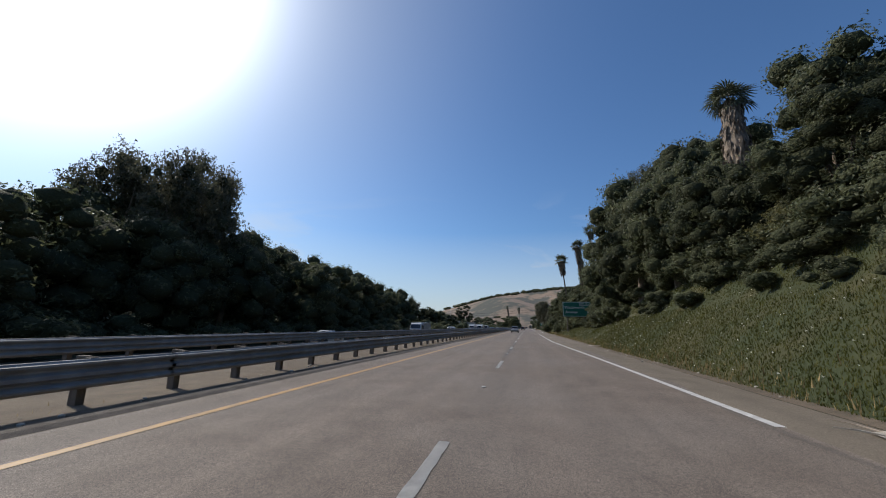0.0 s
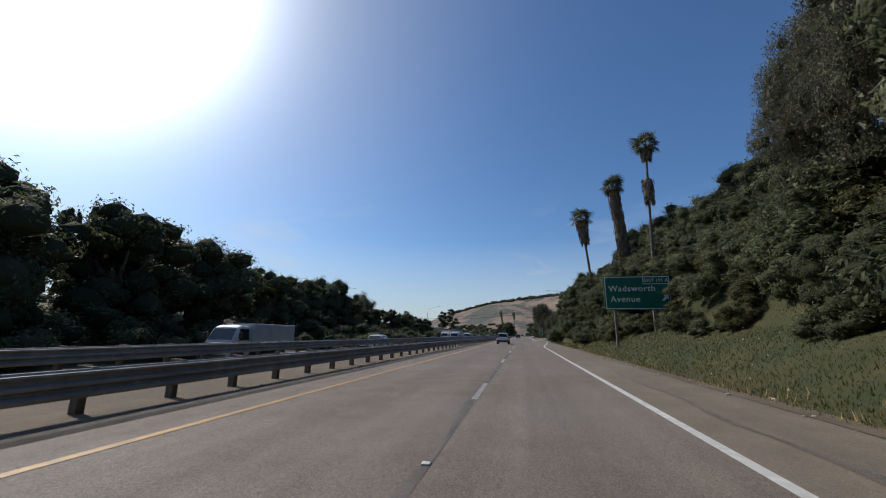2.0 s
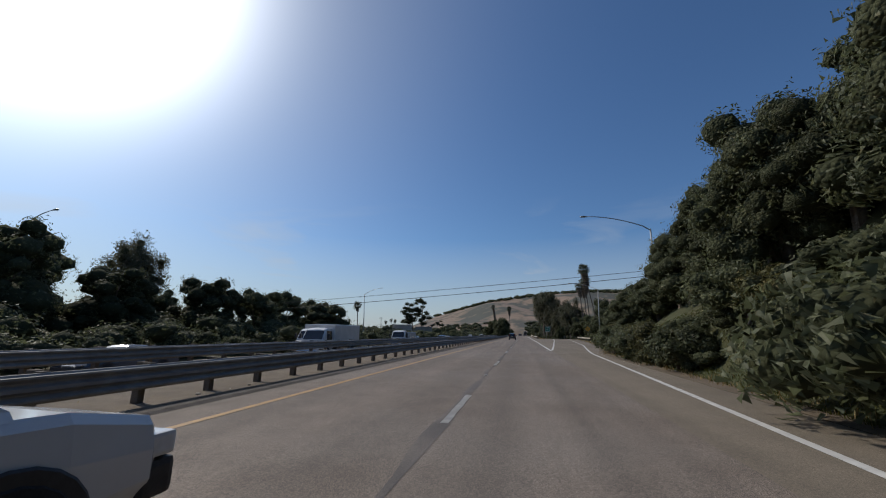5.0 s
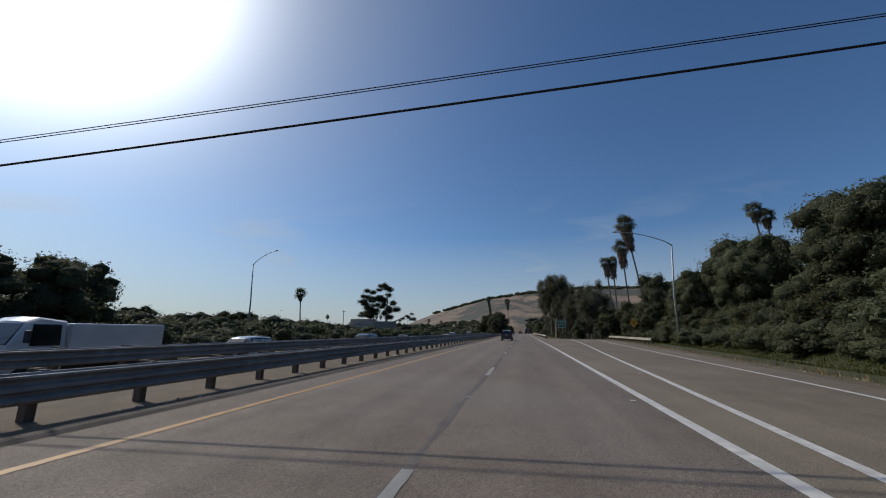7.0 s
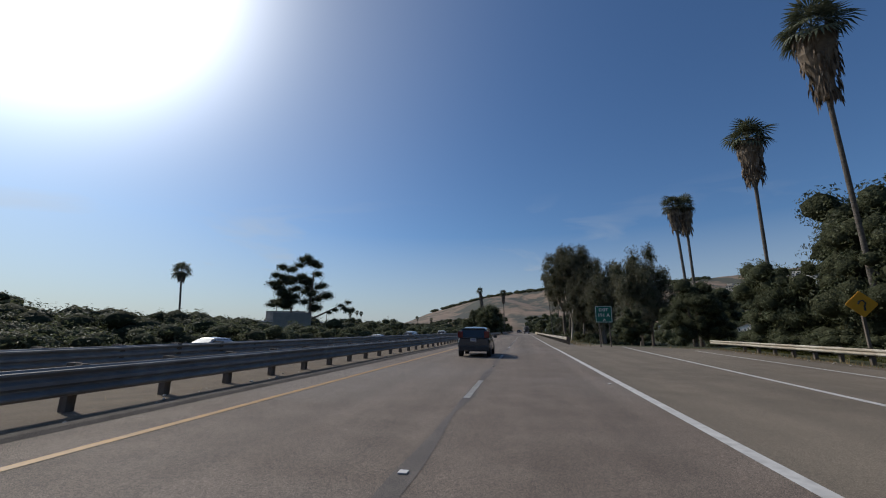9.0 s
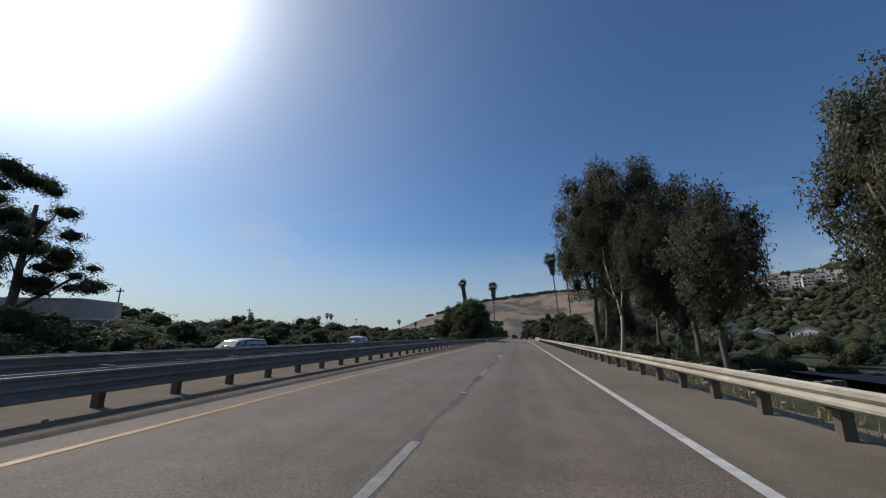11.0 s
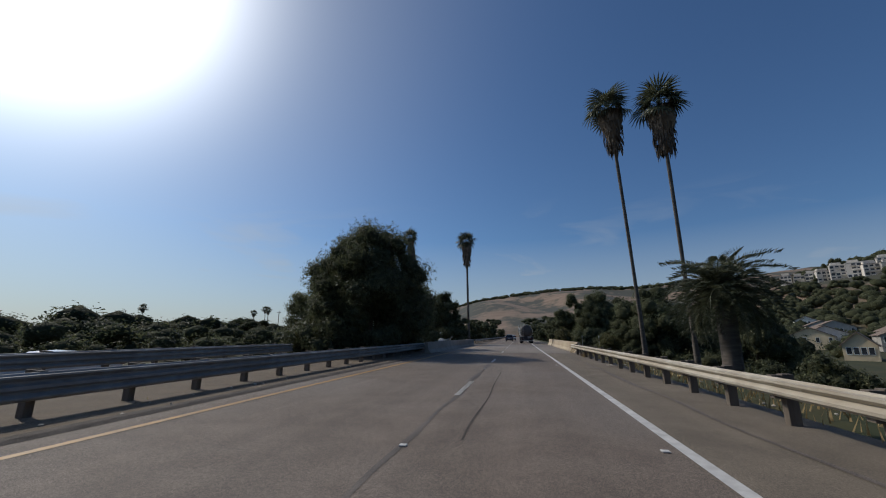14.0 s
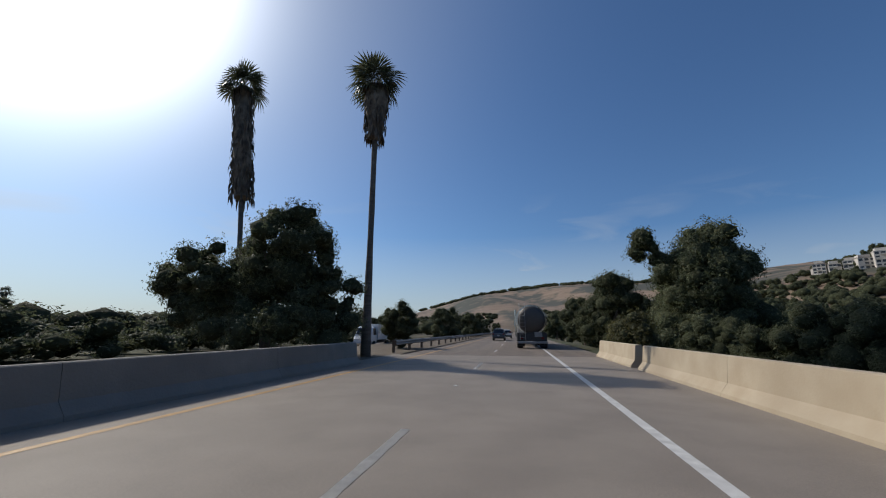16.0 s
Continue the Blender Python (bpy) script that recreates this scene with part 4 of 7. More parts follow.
# ---- planting: right-hand slope ----
rnd = random.Random(3)
CROWN_OAK = [crown_mesh("crown", 80 + i, lumps(90 + i, 74, (4.7, 4.7, 5.3), 1.22, (0, 0, 4.9), 0.85, 0.4, -0.98), 14000, 0.2, L_OAK, 0.2, 0.66, 0.06) for i in range(3)]
CROWN_FAR = [crown_mesh("crown", 85 + i, lumps(95 + i, 62, (4.8, 4.8, 5.4), 1.4, (0, 0, 4.9), 0.85, 0.4, -0.98), 8000, 0.23, L_OAK, 0.2, 0.68, 0.06) for i in range(2)]
OAK_STEMS = [((0, 0, -0.6), (0.2, 0.1, 3.6), 0.34, 0.24, 0.2), ((0.2, 0.1, 3.0), (2.0, 0.8, 6.2), 0.2, 0.06, 0.3), ((0.1, 0.1, 2.8), (-1.9, -0.6, 6.0), 0.2, 0.06, 0.3), ((0.2, 0.1, 3.2), (0.2, 1.8, 6.6), 0.17, 0.05, 0.3), ((0.1, 0, 3.2), (0.2, -1.8, 6.8), 0.17, 0.05, 0.3)]


def oak(x, y, height, i, wide=1.0, label="dense dark evergreen tree on the crest of the slope", z=None, sink=0.0):
    s = height / 10.4
    zz = (gz(x, y) if z is None else z) - sink
    t = tree("evergreen_tree", label, "tree", (x, y, zz), CROWN_FAR[i % 2] if x < -24 or x > 26 or y > 395 else CROWN_OAK[i % 3], M_BARK, OAK_STEMS, "evergreen trees", (x * 31 + y * 17) % 360)
    t.matrix_basis = t.matrix_basis @ Matrix.Diagonal((s * wide, s * wide, s, 1))
    return t


for x, y, hh, w in ((17, 3, 6.5, 1.2), (13.6, 9, 5.5, 1.1), (18, 13, 8, 1.2), (13.4, 17, 6.5, 1.1), (17.5, 22, 9, 1.1), (12.8, 24.5, 7.5, 1.0), (16.5, 31, 9.5, 1.0), (12.4, 32, 10, 0.95), (15.5, 37.5, 12.5, 1.0), (12, 40, 12, 0.9), (19, 44, 14, 1.0), (14.5, 46, 14.5, 0.95), (11.8, 48.5, 12, 0.85), (21, 60, 12, 1.0), (20, 70, 8, 1.1), (17.5, 78, 6.5, 1.0), (22, 82, 8, 1.0), (19, 90, 7.5, 1.0), (16.5, 99, 6.5, 1.0), (20, 104, 9, 1.0), (21, 114, 9, 1.0)):
    oak(x, y, hh, int(y), w, sink=0.6)

# brush on the bank behind the exit sign
rb = random.Random(77)
for i in range(26):
    x, y = rb.uniform(11.2, 16.0), rb.uniform(62, 77)
    shrub(x, y, rb.uniform(0.9, 1.5) + 0.28 * (x - 11.2), i, rb.uniform(1.0, 1.35))

for i in range(34):
    y = rb.uniform(88, 104)
    shrub(float(dash_x(y)) + rb.uniform(8.7, 11.2), y, rb.uniform(0.55, 1.1), 2 * i + 1, rb.uniform(1.1, 1.5), "low olive bush at the foot of the bank")

CROWN_EUC = []
for i, (env, zc, n) in enumerate((((4.2, 4.2, 6.6), 9.5, 50), ((4.8, 4.6, 6.9), 9.5, 60), ((3.8, 3.8, 6.2), 9.2, 46))):
    CROWN_EUC.append(crown_mesh("crown", 120 + i, lumps(130 + i, n, env, 1.0, (0, 0, zc), 1.5, 0.3, -0.98), 24000, 0.2, L_EUC, 1.3, 0.36, 0.14))
CROWN_EUC_FINE = crown_mesh("crown", 126, lumps(131, 64, (4.6, 4.6, 6.9), 0.95, (0, 0, 9.7), 1.5, 0.3, -0.98), 56000, 0.15, L_EUC, 1.3, 0.36, 0.16)
EUC_STEMS = [((0, 0, -0.5), (0.25, 0.1, 4.3), 0.23, 0.17, 0.25), ((0.25, 0.1, 4.2), (-1.7, 0.3, 9.5), 0.17, 0.06, 0.5), ((0.25, 0.1, 4.2), (1.1, -0.4, 11.0), 0.19, 0.05, 0.4), ((0.3, 0.0, 6.0), (0.3, 1.9, 11.5), 0.12, 0.04, 0.3), ((-0.8, 0.2, 6.6), (-2.4, -1.2, 10.5), 0.09, 0.03, 0.3), ((0.7, -0.2, 7.5), (2.6, 0.8, 11.5), 0.1, 0.03, 0.3)]


EUC_TWIN = [((-0.1, 0, -0.5), (-0.35, 0, 5.0), 0.3, 0.22, 0.12), ((0.45, 0.15, -0.5), (0.8, 0.2, 5.4), 0.26, 0.17, 0.12), ((-0.35, 0, 4.8), (-1.6, 0.3, 11.0), 0.2, 0.06, 0.4), ((0.8, 0.2, 5.2), (1.5, -0.2, 11.5), 0.16, 0.05, 0.4), ((-0.2, 0, 5.0), (0.2, 0.6, 12.0), 0.14, 0.05, 0.3)]


def euc(x, y, height, i, wide=1.0, label="tall eucalyptus with drooping grey-green foliage", z=None, turn=None, stems=EUC_STEMS):
    s = height / 16.0
    t = tree("eucalyptus", label, "tree", (x, y, gz(x, y) if z is None else z), CROWN_EUC_FINE if 0 < x < 19 and (262 < y < 295 and x < 15 or 50 < y < 64) else CROWN_EUC[i % 3], M_PALEBARK if "pale" in label or "white" in label else M_GREYBARK, stems, "eucalyptus trees", (x * 41 + y * 23) % 360 if turn is None else turn)
    t.matrix_basis = t.matrix_basis @ Matrix.Diagonal((s * wide, s * wide, s, 1))
    return t


euc(16.5, 57, 13.5, 0, 1.0, "leaning multi-stemmed eucalyptus on the bank above the road")
euc(18.5, 63, 12.5, 2, 1.1)
euc(17.5, 52, 15.5, 2, 1.0, "leaning multi-stemmed eucalyptus on the bank above the road")
euc(13.0, 55, 11.5, 0, 0.85, "leaning multi-stemmed eucalyptus on the bank above the road")
euc(14.8, 61.5, 9.5, 1, 0.9)

# scrub over the bank
k = 0
inner = []
for y in np.arange(44, 142, 3.2):
    for lat in np.arange(8.4, 23, 2.7):
        if y < 60 and lat < 10.5:
            continue
        if 58 <= y < 86 and lat < (14.6 if y < 82 else 12.0):
            continue
        x = float(dash_x(y)) + lat + rnd.uniform(-0.8, 0.8)
        yy = y + rnd.uniform(-1.2, 1.2)
        hh = rnd.uniform(2.2, 3.6) + 1.4 * float(smooth(92, 108, y)) * (lat < 19)
        if lat < 9.5:
            hh *= 0.6
        if lat > 17:
            inner.append((x, yy, hh * 1.2, k, 1.1))
        else:
            shrub(x, yy, hh, k, 1.05)
        k += 1
bush_stuff("scrub", "continuous dark scrub over the upper bank", inner)
for y in np.arange(79, 103, 2.6):
    for lat in (9.0, 11.2, 13.6):
        shrub(float(dash_x(y)) + lat + rnd.uniform(-0.5, 0.5), y + rnd.uniform(-0.8, 0.8), rnd.uniform(1.5, 2.3) * (0.7 if lat < 10 else 1.15), 2 * k + 1, 1.2, "olive scrub bush on the lower bank")
        k += 1
for y in np.arange(56, 85, 2.4):
    for lat in (15.6, 18.0) if y < 81 else (12.6, 15.2, 17.8):
        shrub(float(dash_x(y)) + lat + rnd.uniform(-0.5, 0.5), y + rnd.uniform(-0.6, 0.6), rnd.uniform(1.9, 2.9), 2 * k + 1, 1.3, "olive scrub bush on the bank behind the road sign")
        k += 1
for y in np.arange(57, 73, 2.3):
    for lat in (14.2, 16.4):
        shrub(float(dash_x(y)) + lat + rnd.uniform(-0.3, 0.5), y + rnd.uniform(-0.5, 0.5), rnd.uniform(1.8, 2.4), 2 * k + 1, 1.25, "olive scrub bush above the grassy bank")
        k += 1
for y in np.arange(89, 117, 2.2):
    for lat in (10.2, 11.7):
        shrub(float(dash_x(y)) + lat + rnd.uniform(-0.3, 0.3), y + rnd.uniform(-0.5, 0.5), rnd.uniform(1.7, 2.5), 2 * k + 1, 1.25, "olive scrub bush on the lower bank")
        k += 1
for y in np.arange(93, 117, 2.6):
    for lat in (13.4, 16.2):
        shrub(float(dash_x(y)) + lat, y + rnd.uniform(-0.6, 0.6), rnd.uniform(2.6, 3.15), 2 * k + 1, 1.3, "olive scrub bush on the steep upper bank")
        k += 1
for y in np.arange(84, 96, 2.0):
    for lat in (12.3, 14.9):
        shrub(float(dash_x(y)) + lat, y + rnd.uniform(-0.6, 0.6), rnd.uniform(2.2, 3.0), 2 * k + 1, 1.25, "olive scrub bush on the lower bank")
        k += 1
for y in np.arange(4, 50, 3.2):
    shrub(float(dash_x(y)) + 13.2 + rnd.uniform(-0.6, 0.6), y + rnd.uniform(-0.8, 0.8), rnd.uniform(1.8, 2.8), k, 1.3, "olive scrub bush above the grassy bank")
    k += 1
# tall hedge of trees coming down to the shoulder
for x, y, hh in ((9.6, 104, 6.5), (12, 109, 7), (9.8, 112, 7), (13.5, 117, 7), (10.4, 120, 7), (12, 126, 6.5), (15, 129, 7), (12.5, 133, 5.5), (17, 139, 6.5), (16.5, 147, 5.5)):
    oak(x, y, hh, int(x + y), 0.95, "rounded dark evergreen shrub tree covering the roadside bank", sink=0.5)
inner = []
for y in np.arange(112, 146, 2.3):
    for lat in (8.9, 11.2, 13.6, 16.0, 18.6):
        k += 1
        x = float(dash_x(y)) + lat + 1.6 * float(smooth(130, 146, y)) + rnd.uniform(-0.5, 0.5)
        inner.append((x, y + rnd.uniform(-0.8, 0.8), rnd.uniform(1.6, 2.7) * (0.6 if lat < 10 else 1.0), k, 1.4))
bush_stuff("scrub", "dense olive scrub over the bank above the ramp", inner)
# lower planting along the ramp
inner = []
for y in np.arange(143, 228, 3.6):
    foot = float(np.interp(y, [138, 160, 200, 225], [10.5, 15.0, 20.8, 22.5]))
    for n, lat in enumerate(np.arange(foot + 0.8, foot + 13, 3.4)):
        x = float(dash_x(y)) + lat + rnd.uniform(-0.8, 0.8)
        hh = rnd.uniform(2.2, 3.6)
        if n:
            inner.append((x, y + rnd.uniform(-1, 1), hh, k, 1.1))
        else:
            shrub(x, y + rnd.uniform(-1, 1), hh, k, 1.05, "dense olive-green scrub bush beside the exit ramp", "bushes beside the exit ramp")
        k += 1
bush_stuff("scrub", "continuous olive scrub above the exit ramp", inner)
for x, y, hh in ((23, 163, 8.5), (28, 170, 10), (24.5, 177, 7.5), (29, 184, 9.5), (24.5, 190, 8.5), (29, 199, 10), (24.5, 204, 8), (27.5, 211, 8), (23, 214.5, 7.5), (30, 219, 8), (25.5, 219, 10), (22.0, 223, 7), (34, 190, 11), (35, 206, 10)):
    oak(x, y, hh * 1.2, int(x), 0.95, "dark rounded evergreen tree beside the exit ramp", sink=0.8)
for x, y, hh in ((18.5, 248.5, 16), (21.5, 252, 17), (16.5, 240, 5.5)):
    euc(x, y, hh, int(y), 1.0 if hh > 6 else 1.3, "ragged eucalyptus beyond the exit ramp")
oak(19.5, 233, 7.5, 1, 1.0, "dark bushy tree in the fork of the exit ramp")
oak(23, 236, 7, 2, 1.1, "dark bushy tree in the fork of the exit ramp")
oak(14.2, 236, 4.5, 2, 1.0, "low dark bush in the fork of the exit ramp")
# eucalyptus group behind the guardrail
forked = tree("eucalyptus", "tall eucalyptus with a white forked trunk behind the guardrail", "tree", (11.95, 270.6, -0.6), CROWN_EUC_FINE, M_PALEBARK, [((-0.15, 0, -0.5), (0.3, 0, 4.0), 0.186, 0.145, 0.12), ((0.28, 0, 3.85), (0.0, 0, 5.6), 0.136, 0.11, 0.05), ((0.0, 0, 5.5), (-1.05, -0.2, 6.5), 0.081, 0.041, 0.08), ((0.02, 0, 5.4), (-0.75, 0.2, 9.0), 0.112, 0.081, 0.25), ((-0.75, 0.2, 8.9), (-0.6, 0.1, 15.0), 0.087, 0.029, 0.3), ((0.32, 0, 4.0), (0.72, 0.1, 7.0), 0.105, 0.07, 0.06), ((0.68, 0.1, 6.5), (1.4, -0.1, 6.75), 0.062, 0.035, 0.04), ((0.7, 0.1, 6.9), (2.2, 0.6, 12.5), 0.074, 0.029, 0.3)], "eucalyptus trees")
for ob in forked.children:
    if ob.data is CROWN_EUC_FINE:
        ob.matrix_basis = pose(0.4, 0.6, 3.3) @ Matrix.Diagonal((1.32, 1.32, 1.1, 1))
euc(12.1, 279.5, 21.5, 1, 0.95, "tall eucalyptus with twin thick grey trunks", -0.8, 0, EUC_TWIN)
euc(13.8, 265.5, 13.5, 0, 1.0, z=-0.6)
euc(15.8, 260, 13.5, 2, 1.15, z=-1.2)
euc(17.2, 268, 18.5, 1, 1.05, z=-1.6)
euc(18.9, 297.0, 15.2, 0, 0.9, z=-2.6)
euc(19.5, 277, 17, 2, 1.1, z=-2.0)
euc(15.4, 291, 8.5, 0, 1.0, "slender eucalyptus with an S-shaped pale trunk", -1.4)
# low planting behind the guardrail
inner = []
for y in np.arange(262, 372, 3.6):
    for lat in (9.0, 12.4, 16.5, 21, 26):
        if 332 < y < 364 and lat < 10:
            continue
        if y < 286 and lat < 10:
            continue
        if 310 < y < 338 and lat > 18:
            continue
        if 315 < y < 328 and lat < 20:
            continue
        x = float(dash_x(y)) + lat + rnd.uniform(-0.9, 0.9)
        hh = {9.0: 3.0, 12.4: 4.4, 16.5: 5.2, 21: 5.6, 26: 6.0}[lat] * rnd.uniform(0.75, 1.15) * (0.42 if 296 < y < 316 else 0.7 if 296 < y < 332 else 0.55 if y < 290 else 1.0)
        if lat > 15:
            inner.append((x, y, hh, k, 1.05))
        else:
            shrub(x, y, hh, k, 0.95, "grey-green bush growing behind the guardrail", "bushes behind the guardrail")
        k += 1
bush_stuff("scrub", "grey-green scrub in the low ground below the freeway", inner, FINE_SHRUBS)
for x, y, hh in ((20.3, 376, 9.4), (11.6, 377, 8.2), (20.5, 382, 12.6), (25.5, 388, 14.6), (34, 362, 5.6), (31, 352, 5.8), (20.5, 353, 9.6), (15, 384, 9.5), (13, 398, 8.5), (17, 410, 9), (12, 425, 7), (15.5, 336, 9.8), (19, 341, 9.5), (22, 333, 8.5), (12, 445, 7), (14, 470, 8), (11, 500, 8), (12, 530, 8)):
    oak(x, y, hh, int(x + y), 0.9, "dark broad evergreen tree beside the bridge", sink=0.6)

bridge_crown = crown_mesh("crown", 250, lumps(251, 90, (3.9, 3.9, 4.7), 1.0, (0.5, 0, 8.2), 0.9, 0.55, -0.8) + lumps(252, 14, (1.1, 1.1, 1.6), 0.7, (-3.3, 0, 10.4), 0.9, 0.4, -0.9) + lumps(253, 60, (4.9, 4.5, 4.0), 1.15, (0, 0, 4.2), 0.9, 0.5, -0.8) + lumps(254, 16, (2.8, 2.8, 3.8), 1.6, (0.3, 0, 7.4), 0.9, 0.2, -0.9), 60000, 0.16, L_OAK, 0.2, 0.62, 0.06)
tree("evergreen_tree", "dense dome-shaped evergreen tree beside the bridge", "tree", (16.6, 371, gz(16.6, 371) - 0.3), bridge_crown, M_BARK, OAK_STEMS, "evergreen trees")

CROWN_PALE = crown_mesh("crown", 300, lumps(301, 52, (3.6, 3.6, 4.6), 0.95, (0, 0, 5.4), 1.1, 0.35, -0.95), 22000, 0.17, L_PALE, 0.7, 0.5, 0.2)
for x, y, hh in ((20.6, 311.0, 11.6), (23.4, 306.5, 11.0), (24.0, 314.0, 10.5), (13.2, 302.0, 5.6)):
    t = tree("leafy_tree", "leafy tree with pale dusty leaves below the guardrail", "tree", (x, y, gz(x, y)), CROWN_PALE, M_GREYBARK, OAK_STEMS, "leafy trees", (x * 31 + y * 17) % 360)
    t.matrix_basis = t.matrix_basis @ Matrix.Scale(hh / 10.2, 4)

# ---- planting: seaward side and median ----
for x, y, hh, w in ((-31, 25, 9.5, 1.2), (-29, 33, 9.0, 1.2), (-35, 41, 9.8, 1.2), (-27, 12, 8, 1.3), (-33, 20, 10, 1.2), (-28, 27, 8, 1.2), (-40, 30, 11, 1.2), (-31, 38, 8.5, 1.2), (-27, 46, 8.5, 1.1), (-36, 47, 9.5, 1.2), (-30, 56, 9, 1.2), (-38, 60, 9.5, 1.2), (-33, 68, 9.5, 1.2), (-41, 74, 9.5, 1.2), (-34, 79, 9, 1.2), (-40, 88, 8, 1.2), (-35, 92, 7.5, 1.2), (-44, 98, 7.5, 1.2), (-38, 103, 6, 1.2), (-50, 84, 10, 1.2), (-52, 110, 7.5, 1.2), (-47, 120, 8.5, 1.1), (-50, 128, 9.5, 1.1), (-44, 131, 7, 1.2), (-40, 112, 5, 1.3), (-38, 103, 9.5, 1.1), (-40, 115, 9.5, 1.1), (-42, 121, 11.5, 1.1), (-40, 128, 9.5, 1.1), (-38, 136, 7.5, 1.2), (-36, 146, 7, 1.2), (-34, 152, 6.5, 1.2), (-36, 160, 7, 1.2), (-32, 167, 6, 1.3), (-38, 174, 7, 1.2), (-58, 140, 9, 1.2), (-47, 148, 6, 1.2)):
    oak(x, y, hh * (1.2 if y < 40 else 1.05 if 98 < y < 140 else 1.32), int(y), w * 0.9, "dark hazy evergreen tree on the seaward side of the freeway")
euc(-33, 31, 19.5, 1, 1.1, "tall ragged eucalyptus above the hedge on the seaward side")
euc(-36, 36, 20, 0, 1.1, "tall ragged eucalyptus above the hedge on the seaward side")
euc(-40, 30, 19, 2, 1.2, "tall ragged eucalyptus above the hedge on the seaward side")
euc(-41.5, 140.5, 12.5, 2, 1.25, "airy spreading tree on the seaward side")
oak(-52.9, 76.4, 6.5, 0, 0.5, "small round-headed tree standing above the hedge", z=10.4)
inner, behind = [], []
for y in np.arange(0, 440, 4.6):
    for x, h0 in ((-24.5, 2.4), (-30, 3.3), (-39, 3.9), (-51, 4.8)) if y > 100 else ((-24.5, 2.4), (-30, 3.3)):
        k += 1
        (inner if x > -35 else behind).append((x + rnd.uniform(-1.5, 1.5), y + rnd.uniform(-1.5, 1.5), h0 * rnd.uniform(0.75, 1.2), k, 1.4))
bush_stuff("hedge", "long dark hedge of bushes along the seaward side", inner)
bush_stuff("hedge", "dark bushes behind the hedge on the seaward side", behind, MID_SHRUBS)
for x, y, hh in ((-42, 166, 5.5), (-48, 176, 6), (-52, 192, 5.5), (-47, 205, 5.5), (-58, 222, 6), (-50, 268, 5.5), (-58, 282, 6.5), (-44, 290, 5.5), (-36, 297, 5.6), (-52, 306, 5.5), (-62, 322, 6), (-44, 360, 5), (-58, 375, 6)):
    oak(x, y, hh, int(y), 1.3, "rounded hazy evergreen tree behind the seaward hedge")

rp = random.Random(12)
pine_clumps = []
for cx, z0, z1, wide in ((-5.6, 5.6, 13.4, 2.9), (0.1, 5.4, 14.9, 4.1)):
    for i in range(34):
        u = rp.random()
        reach = wide * (0.55 + 0.45 * math.sin(math.pi * min(1, 0.18 + u * 0.72)))
        a = rp.uniform(0, 6.283)
        q = rp.uniform(0.25, 0.95) * reach
        pine_clumps.append(((cx + q * math.cos(a), q * math.sin(a) * 0.8, z0 + u * (z1 - z0)), (rp.uniform(1.0, 1.55), rp.uniform(1.0, 1.5), rp.uniform(0.6, 0.95))))
for i in range(9):
    pine_clumps.append(((rp.uniform(4.2, 8.8), rp.uniform(-1, 1), rp.uniform(4.2, 6.4)), (rp.uniform(0.6, 0.95), 0.8, rp.uniform(0.35, 0.55))))
pine = crown_mesh("crown", 210, pine_clumps, 34000, 0.19, L_PINE, 0.0, 0.62, 0.16)
tree("pine_tree", "umbrella-shaped pine with layered needle clumps and a low side limb", "tree", (-37.0, 254.5, 0), pine, M_BARK, [((0, 0, -0.3), (0.3, 0, 12.0), 0.4, 0.14, 0.3), ((-3.4, 0, -0.3), (-4.8, 0, 9.5), 0.32, 0.12, 0.3), ((0.1, 0, 3.2), (6.6, 0, 6.0), 0.2, 0.08, 0.4), ((0.2, 0, 7.5), (2.4, 0.2, 11.2), 0.14, 0.05, 0.2), ((0.1, 0, 8), (-1.6, 0.3, 11.8), 0.14, 0.05, 0.2), ((-4.2, 0, 6), (-6.2, -0.4, 7.3), 0.1, 0.04, 0.2), ((-4.6, 0, 7.5), (-3.6, 0.4, 11.5), 0.1, 0.04, 0.2), ((0.2, 0, 5.5), (-2.4, 0.3, 8.2), 0.11, 0.04, 0.2), ((0.2, 0, 6.0), (3.0, -0.3, 8.6), 0.11, 0.04, 0.2)])
# great bush overhanging the barrier, and the ones past the bridge
big = crown_mesh("crown", 230, lumps(231, 150, (5.3, 6.4, 6.0), 1.15, (0, 0, 4.9), 0.9, 0.55, -0.75) + lumps(232, 40, (3.4, 4.2, 3.8), 1.4, (0, 0, 4.4), 0.9, 0.2, -0.6) + lumps(233, 26, (5.6, 6.6, 2.2), 1.0, (-0.6, -0.6, 2.0), 0.9, 0.5, -0.6), 130000, 0.14, L_OAK, 0.2, 0.5, 0.13)
tree("overhanging_tree", "huge dark rounded evergreen leaning over the median barrier", "tree", (-8.7, 326.4, 0), big, M_BARK, [((0, 0, -0.4), (0.1, 0, 2.2), 0.34, 0.26, 0.1), ((0.1, 0, 1.8), (1.2, 0.8, 5.0), 0.2, 0.06, 0.3), ((0.1, 0, 1.8), (-1.2, 0.6, 5.2), 0.2, 0.06, 0.3), ((0.1, 0, 2.0), (0.3, -2.0, 6.4), 0.17, 0.05, 0.3)]).matrix_basis @= Matrix.Diagonal((0.98, 1.0, 1.0, 1))
